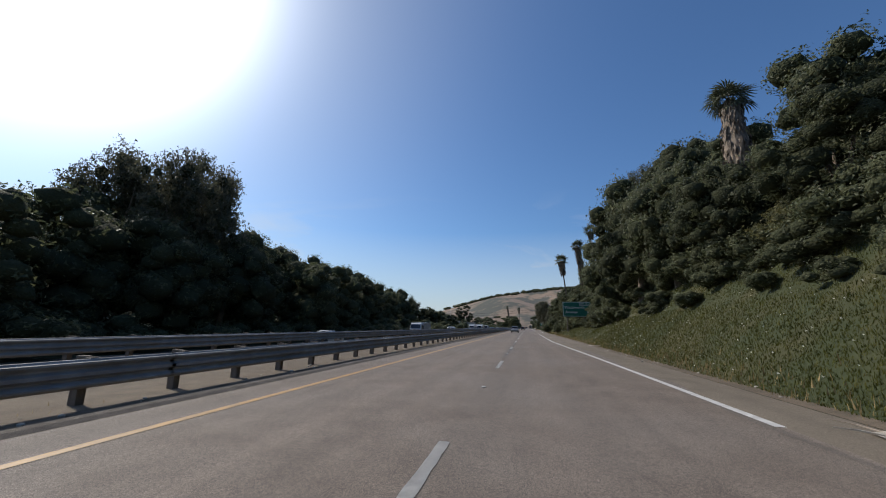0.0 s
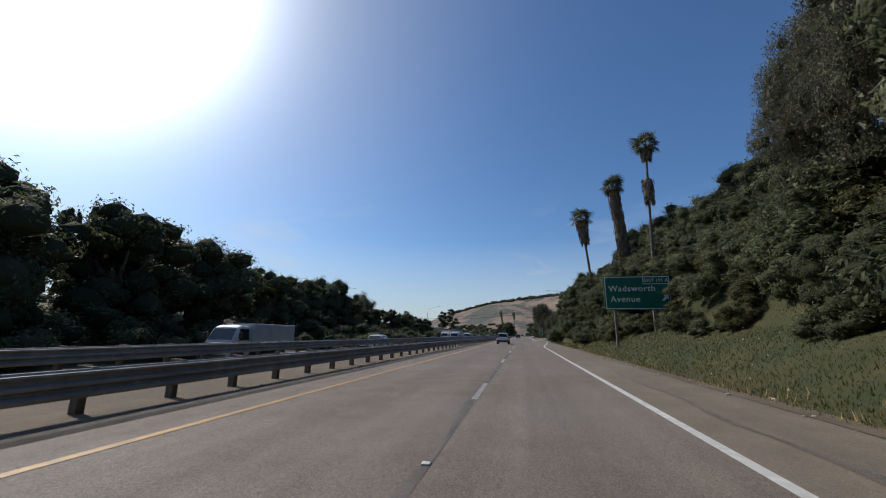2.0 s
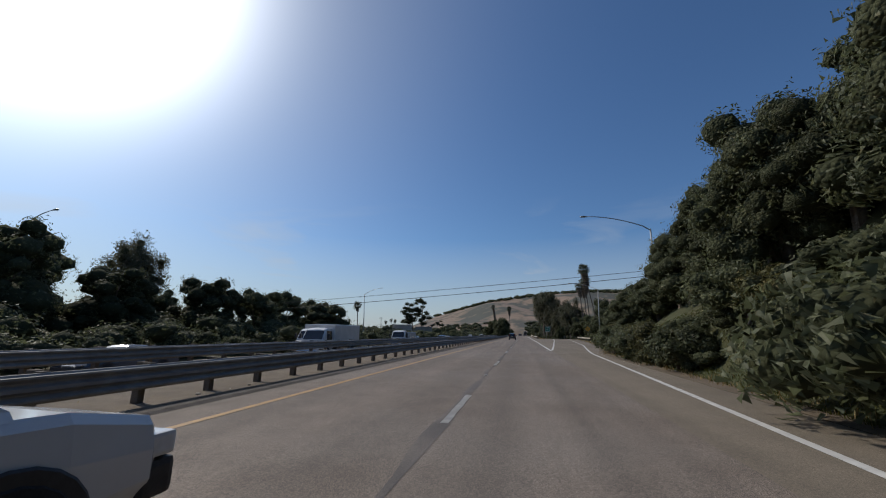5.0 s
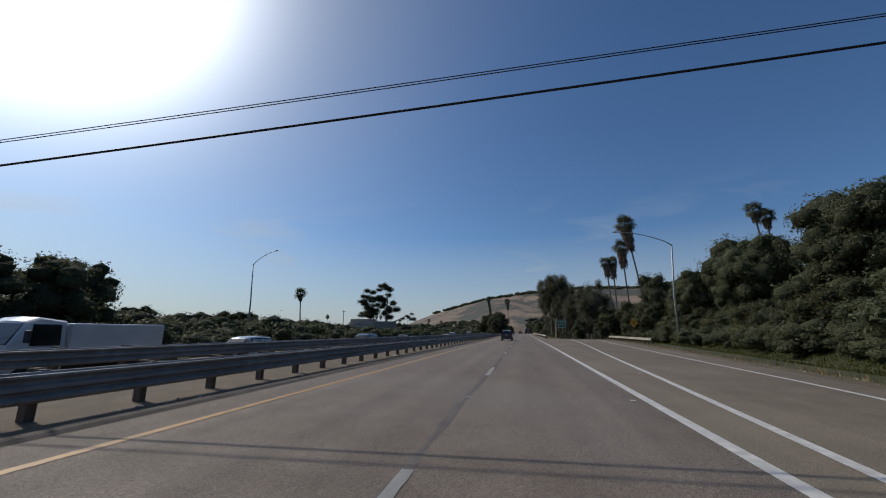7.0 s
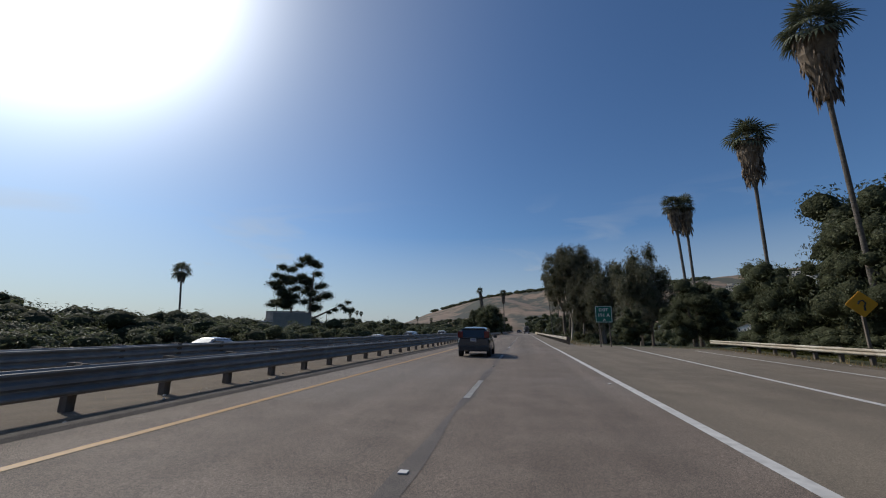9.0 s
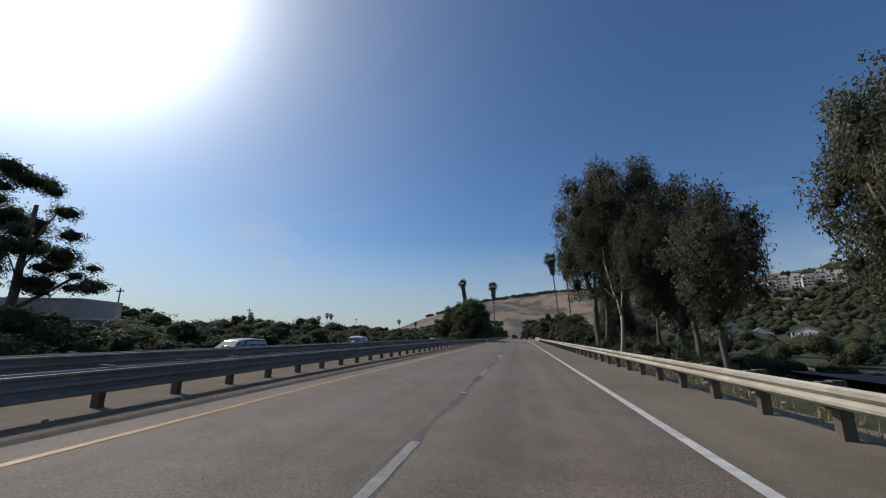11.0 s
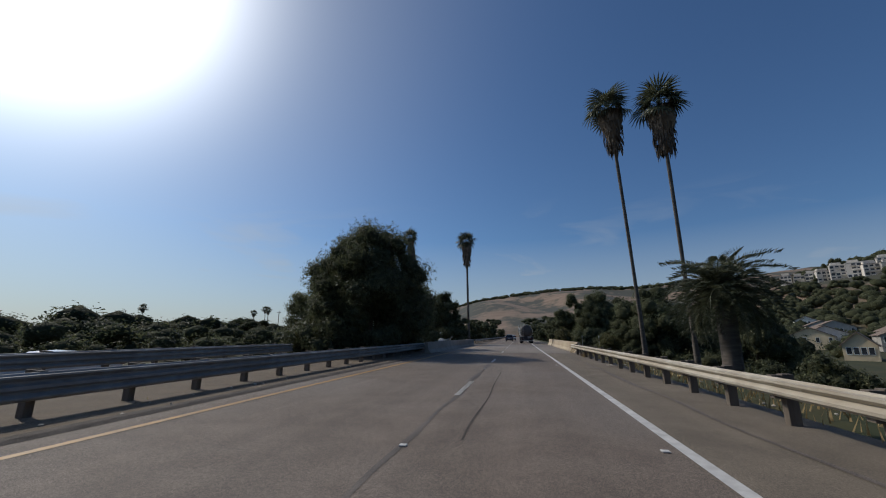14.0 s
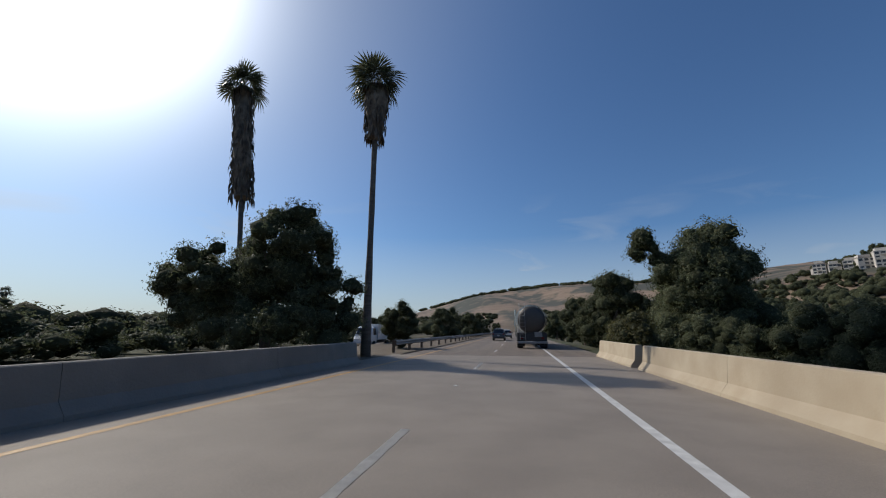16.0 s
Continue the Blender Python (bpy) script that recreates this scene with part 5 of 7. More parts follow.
big2 = crown_mesh("crown", 240, lumps(241, 62, (3.4, 3.2, 3.7), 0.85, (1.2, 0, 5.5), 0.9, 0.55, -0.7) + lumps(242, 54, (3.3, 3.2, 3.1), 0.85, (-3.9, 0, 4.1), 0.9, 0.55, -0.7) + lumps(243, 24, (1.6, 1.8, 1.9), 0.65, (3.9, 0, 3.6), 0.85, 0.5, -0.8) + lumps(244, 40, (6.4, 4.4, 2.4), 1.05, (0.2, 0, 1.9), 0.85, 0.45, -0.6) + lumps(245, 12, (3.0, 2.6, 3.0), 1.5, (0.6, 0, 4.6), 0.9, 0.2, -0.8) + lumps(246, 10, (2.6, 2.4, 2.2), 1.4, (-3.6, 0, 3.5), 0.9, 0.2, -0.8), 66000, 0.13, L_OAK, 0.2, 0.62, 0.06)
tree("median_tree", "broad two-headed evergreen tree beside the bridge", "tree", (-10.4, 360.5, 0), big2, M_BARK, OAK_STEMS)
oak(-8.3, 334.8, 8.0, 2, 0.95, "dense dark evergreen crowding the median barrier", sink=1.0)
for x, y, hh in ((-10.6, 322.5, 2.8), (-8.4, 324, 2.6), (-8.0, 328, 2.8), (-12.6, 325, 3.0), (-7.6, 333, 2.8)):
    shrub(x, y, hh, int(y), 1.1, "dark bush under the great tree behind the rail", "bushes under the great tree")
big3 = crown_mesh("crown", 236, lumps(237, 84, (4.4, 4.7, 4.6), 1.05, (0, 0, 5.0), 0.9, 0.5, -0.8), 52000, 0.15, L_OAK, 0.2, 0.52, 0.14)
tree("evergreen_tree", "dark round-headed evergreen tree beside the median of the bridge", "tree", (-9.7, 340.0, 0), big3, M_BARK, OAK_STEMS, "evergreen trees").matrix_basis @= Matrix.Diagonal((0.96, 0.98, 0.88, 1))
for x, y, w, h in ((-13.8, 333.5, 0.9, 1.12), (-16.8, 333, 0.8, 0.72)):
    tree("evergreen_tree", "dark evergreen tree beside the median of the bridge", "tree", (x, y, -0.3), big3, M_BARK, OAK_STEMS, "evergreen trees", 70 * w).matrix_basis @= Matrix.Diagonal((w, w, h, 1))
oak(-6.2, 372, 4.4, 0, 1.0, "smaller evergreen bush past the bridge")
for x, y, hh in ((-9, 410, 7), (-7.5, 440, 7.5), (-12, 455, 8), (-16, 480, 9), (-11, 520, 8), (-18, 560, 9), (-9, 600, 8), (-26, 420, 6), (-30, 450, 7)):
    oak(x, y, hh, int(y), 1.0, "dark evergreen tree far along the median", sink=0.5)


# ---- palms ----
def fan_frond():
    """A fan leaf along +x: stalk and narrow blades."""
    verts, faces = [], []

    def quad(a, b, c, d):
        i = len(verts)
        verts.extend([a, b, c, d])
        faces.append((i, i + 1, i + 2, i + 3))
    quad((0, -0.03, 0), (0.75, -0.02, 0.12), (0.75, 0.02, 0.12), (0, 0.03, 0))
    n = 15
    for i in range(n):
        a = radians(-105 + 210 * i / (n - 1))
        L = 0.95 * (1 - 0.12 * abs(i - n // 2) / (n // 2))
        d = Vector((math.cos(a), math.sin(a), 0))
        p = Vector((-d.y, d.x, 0)) * 0.055
        o = Vector((0.72, 0, 0.12))
        mid = o + d * L * 0.6 + Vector((0, 0, -0.02 - 0.08 * abs(math.sin(a))))
        tip = o + d * L + Vector((0, 0, -0.3 - 0.15 * abs(math.sin(a))))
        i0 = len(verts)
        verts.extend([o[:], (mid + p)[:], tip[:], (mid - p)[:]])
        faces.append((i0, i0 + 1, i0 + 2, i0 + 3))
    me = bpy.data.meshes.new("frond")
    me.from_pydata(verts, [], faces)
    me.materials.append(L_PALM)
    return me


FAN = fan_frond()


def skirt_mesh(length, r0, r1, seed):
    """Thatch of hanging dead leaves from 0 down to -length."""
    rng = np.random.default_rng(seed)
    bm = bmesh.new()
    prof = [(0.16, -length), (r1 * 0.75, -length + 0.15), (r1 * 0.9, -length * 0.75), (r0 * 0.95, -length * 0.3), (r0 * 0.8, -0.1), (0.2, 0.1)]
    lathe(bm, prof, 12)
    for v in bm.verts:
        k = 1 + 0.16 * noise.noise((v.co.x * 3, v.co.y * 3, v.co.z * 1.5 + seed))
        v.co.x *= k
        v.co.y *= k
    n = int(170 * max(1, length / 3))
    for i in range(n):
        z = -length * rng.uniform(0, 1) ** 0.9
        t = -z / length
        r = (r0 + (r1 - r0) * t) * rng.uniform(0.8, 1.02)
        a = rng.uniform(0, 2 * math.pi)
        d = Vector((math.cos(a), math.sin(a), 0))
        s = Vector((-d.y, d.x, 0)) * rng.uniform(0.05, 0.12)
        o = d * r + Vector((0, 0, z + 0.25))
        tip = d * (r + rng.uniform(-0.05, 0.22)) + Vector((0, 0, z - rng.uniform(0.4, 0.8)))
        vs = [bm.verts.new(o + s * 0.4), bm.verts.new((o + tip) / 2 + s + d * 0.06), bm.verts.new(tip), bm.verts.new((o + tip) / 2 - s + d * 0.06)]
        bm.faces.new(vs)
    return bm


def fan_palm(top, foot, skirt, r0=0.62, r1=0.45, trunk=0.2, label="tall fan palm with a skirt of dead fronds", fronds=40, size=1.0, seed=0, ivy=0.0):
    """top: centre of the crown's tip; foot: where the trunk leaves the ground."""
    top, foot = Vector(top), Vector(foot)
    head = top - Vector((0, 0, 1.05 * size))
    t = thing("fan_palm", label, "palm tree", "fan palms", Matrix.Translation(foot))
    d = head - foot
    bm = bmesh.new()
    pts, rad = [], []
    for i in range(13):
        u = i / 12
        pts.append(Vector((d.x * (u ** 1.25), d.y * (u ** 1.25), d.z * u)))
        rad.append(trunk * (1.35 - 0.5 * min(1, u * 3) - 0.12 * u) * (1 + 0.05 * math.sin(i * 2.3)))
    pts[0] = pts[0] - Vector((0, 0, 0.6))
    tube(bm, pts, rad, 9)
    part("trunk", bm, M_PALMBARK, t, smooth=True)
    sk = part("skirt", skirt_mesh(skirt, r0, r1, seed), M_SKIRT, t, "hanging thatch of dead brown fronds")
    lean = (pts[-1] - pts[-4]).to_track_quat("Z", "Y").to_matrix().to_4x4()
    sk.matrix_basis = Matrix.Translation(d + Vector((0, 0, -0.15))) @ lean
    rng = random.Random(seed + 9)
    fronds = int(fronds * 0.7)
    for i in range(fronds):
        e = 80 - 122 * (i / fronds) ** 0.9 + rng.uniform(-8, 8)
        a = i * 137.5 + rng.uniform(-12, 12)
        s = 1.06 * size * rng.uniform(0.75, 1.2)
        shared("frond", FAN, t, Matrix.Translation(d) @ pose(0, 0, 0, rng.uniform(-25, 25), -e, a) @ Matrix.Scale(s, 4))
    return t


fan_palm((15.8, 28.6, 18.6), (14.3, 25.6, 9.0), 6.5, 0.6, 0.75, 0.4, "stout fan palm thickly clad in dead fronds", 42, 0.95, 1)
fan_palm((9.9, 96.8, 18.9), (11.4, 99.4, 4.5), 3.4, 0.85, 0.5, 0.2, "slender fan palm leaning over the bank", 40, 1.05, 2)
fan_palm((13.1, 91.1, 21.2), (15.0, 95.0, 8.0), 9.5, 0.62, 0.78, 0.4, "stout fan palm clad in dead fronds down the trunk", 40, 1.05, 3)
fan_palm((15.0, 83.4, 22.8), (15.3, 86.0, 8.5), 1.2, 0.5, 0.4, 0.17, "tall thin fan palm standing on the bank", 36, 1.0, 4)
bundle = part("palm_skirt", skirt_mesh(2.6, 0.5, 0.45, 44), M_SKIRT, None, "")
tagged(bundle, "bundle of dead fronds hung up on the palm trunk", "palm skirt")
bundle.matrix_basis = Matrix.Translation((15.05, 84.2, 18.2))
fan_palm((18.6, 210.7, 19.4), (22.0, 215.0, 1.0), 4.0, 0.95, 0.5, 0.16, "tall leaning fan palm above the exit ramp", 42, 1.05, 5)
fan_palm((20.3, 220.7, 17.7), (21.6, 223.5, 0.5), 3.4, 0.9, 0.5, 0.16, "fan palm above the exit ramp", 42, 1.02, 6)
fan_palm((21.4, 239.4, 18.0), (22.6, 241.0, -0.4), 3.0, 0.8, 0.45, 0.2, "fan palm standing close beside another", 38, 1.0, 7)
fan_palm((23.1, 240.5, 18.3), (23.6, 241.6, -0.6), 3.4, 0.85, 0.5, 0.2, "fan palm with an ivy-clad trunk", 38, 1.0, 8)
fan_palm((43.2, 221.7, 23.8), (45.0, 223.0, 4.0), 1.6, 0.6, 0.4, 0.2, "tall fan palm on the hillside", 38, 1.1, 9)
fan_palm((46.0, 223.5, 23.0), (47.0, 224.5, 4.0), 1.6, 0.6, 0.4, 0.2, "tall fan palm on the hillside", 38, 1.1, 10)
fan_palm((-63.3, 250.9, 13.7), (-63.2, 252.0, 0.2), 1.7, 0.7, 0.45, 0.22, "lone fan palm beyond the seaward hedge", 38, 1.2, 11)
fan_palm((11.3, 327.5, 21.2), (13.2, 331.5, -1.5), 3.4, 0.95, 0.5, 0.17, "very tall slender fan palm beside the guardrail", 42, 1.15, 12)
fan_palm((14.2, 325.0, 19.6), (15.6, 328.2, -1.8), 3.6, 0.95, 0.5, 0.17, "very tall slender fan palm beside the guardrail", 42, 1.15, 13)
fan_palm((-15.8, 362.6, 20.3), (-13.6, 362.0, 0.0), 9.0, 0.62, 0.7, 0.2, "fan palm with a long shaggy skirt of dead fronds", 40, 1.1, 14)
fan_palm((-5.2, 362.3, 18.9), (-5.0, 361.8, 0.0), 4.0, 0.85, 0.55, 0.23, "straight fan palm beside the median", 42, 1.15, 15)
for x, y, hh in ((-120, 470, 15), (-126, 476, 16), (-131, 474, 14), (-88, 520, 13), (-80, 540, 12), (-150, 430, 14)):
    fan_palm((x, y, hh), (x + 0.5, y, 0), 1.6, 0.7, 0.5, 0.2, "distant fan palm near the coast", 30, 1.2, int(-x))


def feather_frond(seed):
    rng = random.Random(seed)
    verts, faces = [], []
    n = 40
    for i in range(n):
        u = i / (n - 1)
        c, c2 = (Vector((2.6 * math.sin(v * 1.55), 0, 0.35 * v - 2.9 * v ** 2.1)) for v in (u, u + 0.04))
        w = 0.03 * (1 - u) + 0.008
        k = len(verts)
        verts += [(c + Vector((0, -w, 0)))[:], (c2 + Vector((0, -w, 0)))[:], (c2 + Vector((0, w, 0)))[:], (c + Vector((0, w, 0)))[:]]
        faces.append((k, k + 1, k + 2, k + 3))
        if u > 0.1:
            for s in (-1, 1):
                L = 0.6 * math.sin(math.pi * min(1, u * 0.9 + 0.1)) + 0.14
                tip = c + Vector((0.34, s * L, -0.1 - 0.25 * rng.random()))
                k = len(verts)
                verts += [c[:], (c.lerp(tip, 0.5) + Vector((0.045, 0, 0.03)))[:], tip[:], (c.lerp(tip, 0.5) - Vector((0.045, 0, -0.03)))[:]]
                faces.append((k, k + 1, k + 2, k + 3))
    me = bpy.data.meshes.new("frond")
    me.from_pydata(verts, [], faces)
    me.materials.append(L_PALM)
    return me


def date_palm(x, y, z, top):
    t = thing("date_palm", "bushy date palm with long arching feather fronds", "palm tree", "", Matrix.Translation((x, y, z)))
    hgt = top - z - 2.2
    bm = bmesh.new()
    tube(bm, [(0, 0, -0.4), (0, 0, hgt * 0.4), (0.05, 0, hgt * 0.8), (0, 0, hgt + 0.2)], [0.6, 0.5, 0.52, 0.4], 12)
    part("trunk", bm, M_PALMBARK, t, smooth=True)
    mesh = feather_frond(3)
    rng = random.Random(8)
    for i in range(96):
        e = 88 - 118 * (i / 96) ** 0.85 + rng.uniform(-7, 7)
        shared("frond", mesh, t, Matrix.Translation((0, 0, hgt)) @ pose(0, 0, 0, rng.uniform(-15, 15), -e, i * 137.5 + rng.uniform(-8, 8)) @ Matrix.Scale(rng.uniform(0.76, 0.98), 4))


date_palm(15.1, 322.5, -2.6, 6.1)


# ---- vehicles ----
def loft(bm, rings):
    """Closed half-profiles (x >= 0, from bottom centre to top centre), mirrored and joined."""
    vr = []
    for y, prof in rings:
        full = [(x, z) for x, z in prof] + [(-x, z) for x, z in prof[-2:0:-1]]
        vr.append([bm.verts.new((x, y, z)) for x, z in full])
    n = len(vr[0])
    for a, b in zip(vr, vr[1:]):
        for i in range(n):
            bm.faces.new((a[i], a[(i + 1) % n], b[(i + 1) % n], b[i]))
    bm.faces.new(vr[0][::-1])
    bm.faces.new(vr[-1])
    bmesh.ops.recalc_face_normals(bm, faces=bm.faces)
    return bm


def lower_ring(y, zb, zt, hw):
    return (y, [(0, zb), (hw * 0.8, zb), (hw * 0.95, zb + 0.07), (hw, zb + 0.3 * (zt - zb)), (hw * 1.0, zb + 0.62 * (zt - zb)), (hw * 0.965, zt - 0.06), (hw * 0.91, zt), (0, zt + 0.015)])


def cabin_ring(y, zb, zr, hb, hr):
    return (y, [(0, zb), (hb, zb), (hb * 0.4 + hr * 0.6, zb + 0.62 * (zr - zb)), (hr, zr - 0.07), (hr - 0.1, zr - 0.015), (0, zr + 0.02)])


def pane(bm, pts, lift=0.012):
    """A thin glass sheet over a quad, lifted off the body."""
    v = [Vector(p) for p in pts]
    nrm = (v[1] - v[0]).cross(v[3] - v[0]).normalized()
    a = [bm.verts.new(p + nrm * lift) for p in v]
    b = [bm.verts.new(p - nrm * 0.02) for p in v]
    bm.faces.new(a)
    bm.faces.new(b[::-1])
    n = len(v)
    for i in range(n):
        bm.faces.new((a[i], b[i], b[(i + 1) % n], a[(i + 1) % n]))
    return bm


WHEELS = {}


def wheel(parent, x, y, r, w):
    key = (round(r, 2), round(w, 2))
    holder = None
    if key not in WHEELS:
        bm = lathe(bmesh.new(), [(r * 0.62, -w / 2), (r * 0.92, -w / 2), (r, -w * 0.36), (r, w * 0.36), (r * 0.92, w / 2), (r * 0.62, w / 2)], 22, 'x')
        holder = part("tyre", bm, M_RUBBER, parent, smooth=False)
        rm = bmesh.new()
        lathe(rm, [(r * 0.63, -w * 0.44), (r * 0.63, w * 0.44), (r * 0.55, w * 0.4), (r * 0.5, w * 0.28), (r * 0.14, w * 0.34), (r * 0.12, w * 0.42), (0.01, w * 0.42)], 20, 'x')
        for s in range(5):
            box(rm, w * 0.26, -0.035, r * 0.1, w * 0.4, 0.035, r * 0.6, 0, pose(0, 0, 0, 72 * s, 0, 0))
        rim = part("rim", rm, M_RIM, holder, "silver alloy rim")
        WHEELS[key] = (holder.data, rim.data)
    else:
        holder = shared("tyre", WHEELS[key][0], parent, Matrix())
        rim = shared("rim", WHEELS[key][1], holder, Matrix(), "silver alloy rim")
    holder.matrix_basis = pose(x, y, r, 0, 0, 0 if x > 0 else 180)
    return holder


def car(name, label, mat, at, turn, L, W, rows, cabin, wheel_r=0.36, track=None, base=(-1.45, 1.5), tails=(0.86, 1.06), dark_bumper=True, roof_rack=False, category="car", group="vehicles on the freeway"):
    """rows: lower body stations; cabin: stations (y, belt, roof, half width below, half width above). Front is +y."""
    c = thing(name, label, category, group, Matrix.Translation(at) @ pose(0, 0, 0, 0, 0, turn))
    hw = W / 2
    bm = loft(bmesh.new(), [lower_ring(*r) for r in rows])
    bmesh.ops.bevel(bm, geom=[e for e in bm.edges if abs(e.calc_face_angle(0)) > 1.0], offset=0.02, segments=2, affect='EDGES')
    part("body", bm, mat, c, smooth=False)
    part("cabin", loft(bmesh.new(), [cabin_ring(*r) for r in cabin]), mat, c)
    # windows follow the cabin stations
    for i, (a, b) in enumerate(zip(cabin, cabin[1:])):
        if i == 0 or i == len(cabin) - 2:
            lo, hi = (a, b) if i == 0 else (b, a)
            s = 1 if i == 0 else -1
            z0, z1 = lo[1] + (lo[2] - lo[1]) * 0.35 + 0.03, hi[2] - 0.09
            t0, t1 = (z0 - lo[2]) / (hi[2] - lo[2]), (z1 - lo[2]) / (hi[2] - lo[2])
            y0, y1 = lo[0] + (hi[0] - lo[0]) * max(t0, 0.02), lo[0] + (hi[0] - lo[0]) * t1
            w0, w1 = lo[4] * 0.93, hi[4] * 0.9
            q = [(-w0, y0, z0), (w0, y0, z0), (w1, y1, z1), (-w1, y1, z1)]
            part("rear_window" if i == 0 else "windscreen", pane(bmesh.new(), q if s > 0 else q[::-1], 0.03), M_GLASS, c)
        for s in (1, -1):
            ya, yb = a[0] + 0.05, b[0] - 0.05
            k = 0.24
            za, zb = a[1] + 0.06, b[1] + 0.06
            ta, tb = a[2] - 0.11, b[2] - 0.11
            if ta - za < 0.12 and tb - zb < 0.12:
                continue
            ta, tb = max(ta, za + 0.02), max(tb, zb + 0.02)

            def side(st, z):
                u = (z - st[1]) / max(st[2] - 0.07 - st[1], 0.05)
                return s * (st[3] + (st[4] - st[3]) * min(1, u) + 0.004)
            q = [(side(a, za), ya, za), (side(b, zb), yb, zb), (side(b, tb), yb, tb), (side(a, ta), ya, ta)]
            part("side_window", pane(bmesh.new(), q if s > 0 else q[::-1], 0.008), M_GLASS, c)
    rear, front = rows[0][0], rows[-1][0]
    zb = rows[1][1]
    part("bumper", boxed(-hw * 0.93, rear - 0.04, zb - 0.02, hw * 0.93, rear + 0.25, zb + 0.27, 0.05), M_BLACKPLASTIC if dark_bumper else mat, c, "dark lower rear bumper" if dark_bumper else "")
    part("bumper", boxed(-hw * 0.9, front - 0.25, zb, hw * 0.9, front + 0.03, zb + 0.25, 0.05), M_BLACKPLASTIC, c)
    for s in (1, -1):
        part("tail_light", boxed(s * hw * 0.66, rear - 0.02, tails[0], s * hw * 0.97, rear + 0.2, tails[1], 0.03) if s > 0 else boxed(-hw * 0.97, rear - 0.02, tails[0], -hw * 0.66, rear + 0.2, tails[1], 0.03), M_REDLENS, c, "red tail light")
        part("headlight", boxed(min(s * hw * 0.5, s * hw * 0.9), front - 0.2, 0.62, max(s * hw * 0.5, s * hw * 0.9), front + 0.01, 0.78, 0.03), M_CLEARLENS, c, "clear headlight")
        mx = s * (hw + 0.12)
        part("mirror", boxed(mx - 0.11, 0.82, 1.0, mx + 0.11, 0.95, 1.16, 0.04), M_BLACKPLASTIC, c)
        for yy in (-0.55, 0.45):
            part("door_handle", boxed(s * hw - 0.02, yy - 0.1, 0.92, s * hw + 0.025, yy + 0.1, 0.95, 0.008), mat, c)
        for yy in base:
            arch = lathe(bmesh.new(), [(wheel_r * 1.12, -0.015), (wheel_r * 1.16, 0.0), (wheel_r * 1.12, 0.012)], 24, 'x', (0, 0, 0))
            ar = part("wheel_arch", arch, M_BLACKPLASTIC, c)
            ar.matrix_basis = pose(s * (hw - 0.004), yy, wheel_r, 0, 0, 0)
            wheel(c, s * (hw - 0.1), yy, wheel_r, 0.24)
    plate = part("number_plate", boxed(-0.16, rear - 0.055, tails[0] - 0.2, 0.16, rear - 0.03, tails[0] - 0.04, 0.006), M_PLATE, c, "white number plate")
    part("plate_bar", boxed(-0.12, rear - 0.06, tails[0] - 0.145, 0.12, rear - 0.05, tails[0] - 0.085), M_PLATEBAR, plate)
    if roof_rack:
        zr = max(r[2] for r in cabin)
        for s in (1, -1):
            bm = bmesh.new()
            tube(bm, [(s * 0.55, -1.5, zr - 0.05), (s * 0.56, -1.3, zr + 0.04), (s * 0.56, 0.3, zr + 0.04), (s * 0.55, 0.5, zr - 0.03)], [0.018] * 4, 6)
            part("roof_rail", bm, M_CHROME, c)
    part("spoiler", boxed(-hw * 0.68, cabin[1][0] - 0.12, cabin[1][2] - 0.05, hw * 0.68, cabin[1][0] + 0.1, cabin[1][2] + 0.01, 0.02), mat, c)
    return c


SUV_ROWS = [(-2.45, 0.42, 1.0, 0.84), (-2.36, 0.36, 1.1, 0.92), (-1.9, 0.3, 1.12, 0.96), (-0.6, 0.27, 1.08, 0.965), (0.9, 0.27, 1.06, 0.965), (1.7, 0.3, 1.02, 0.945), (2.25, 0.34, 0.9, 0.88), (2.43, 0.44, 0.74, 0.74)]
SUV_CABIN = [(-2.38, 1.06, 1.13, 0.86, 0.82), (-2.05, 1.08, 1.68, 0.88, 0.68), (-1.0, 1.06, 1.74, 0.9, 0.69), (0.0, 1.05, 1.73, 0.9, 0.69), (0.75, 1.04, 1.62, 0.9, 0.67), (1.45, 1.02, 1.1, 0.88, 0.8)]
BOX_ROWS = [(-2.05, 0.42, 0.98, 0.82), (-1.97, 0.36, 1.04, 0.88), (-1.5, 0.28, 1.05, 0.9), (-0.3, 0.25, 1.02, 0.9), (0.8, 0.25, 1.0, 0.9), (1.5, 0.28, 0.97, 0.88), (1.95, 0.34, 0.85, 0.82), (2.07, 0.44, 0.7, 0.7)]
BOX_CABIN = [(-2.0, 1.0, 1.06, 0.82, 0.78), (-1.86, 1.02, 1.56, 0.84, 0.7), (-0.9, 1.0, 1.64, 0.85, 0.69), (0.1, 0.99, 1.63, 0.85, 0.68), (0.6, 0.98, 1.54, 0.85, 0.66), (1.2, 0.96, 1.04, 0.84, 0.78)]
SEDAN_ROWS = [(-2.35, 0.42, 0.86, 0.78), (-2.25, 0.34, 0.98, 0.86), (-1.6, 0.26, 1.0, 0.9), (-0.3, 0.22, 0.96, 0.91), (0.9, 0.22, 0.93, 0.91), (1.7, 0.25, 0.86, 0.89), (2.25, 0.32, 0.7, 0.8), (2.38, 0.42, 0.6, 0.66)]
SEDAN_CABIN = [(-1.75, 0.97, 1.02, 0.8, 0.74), (-0.95, 0.95, 1.38, 0.84, 0.62), (-0.3, 0.94, 1.44, 0.85, 0.62), (0.25, 0.93, 1.42, 0.85, 0.61), (1.1, 0.9, 0.96, 0.83, 0.74)]
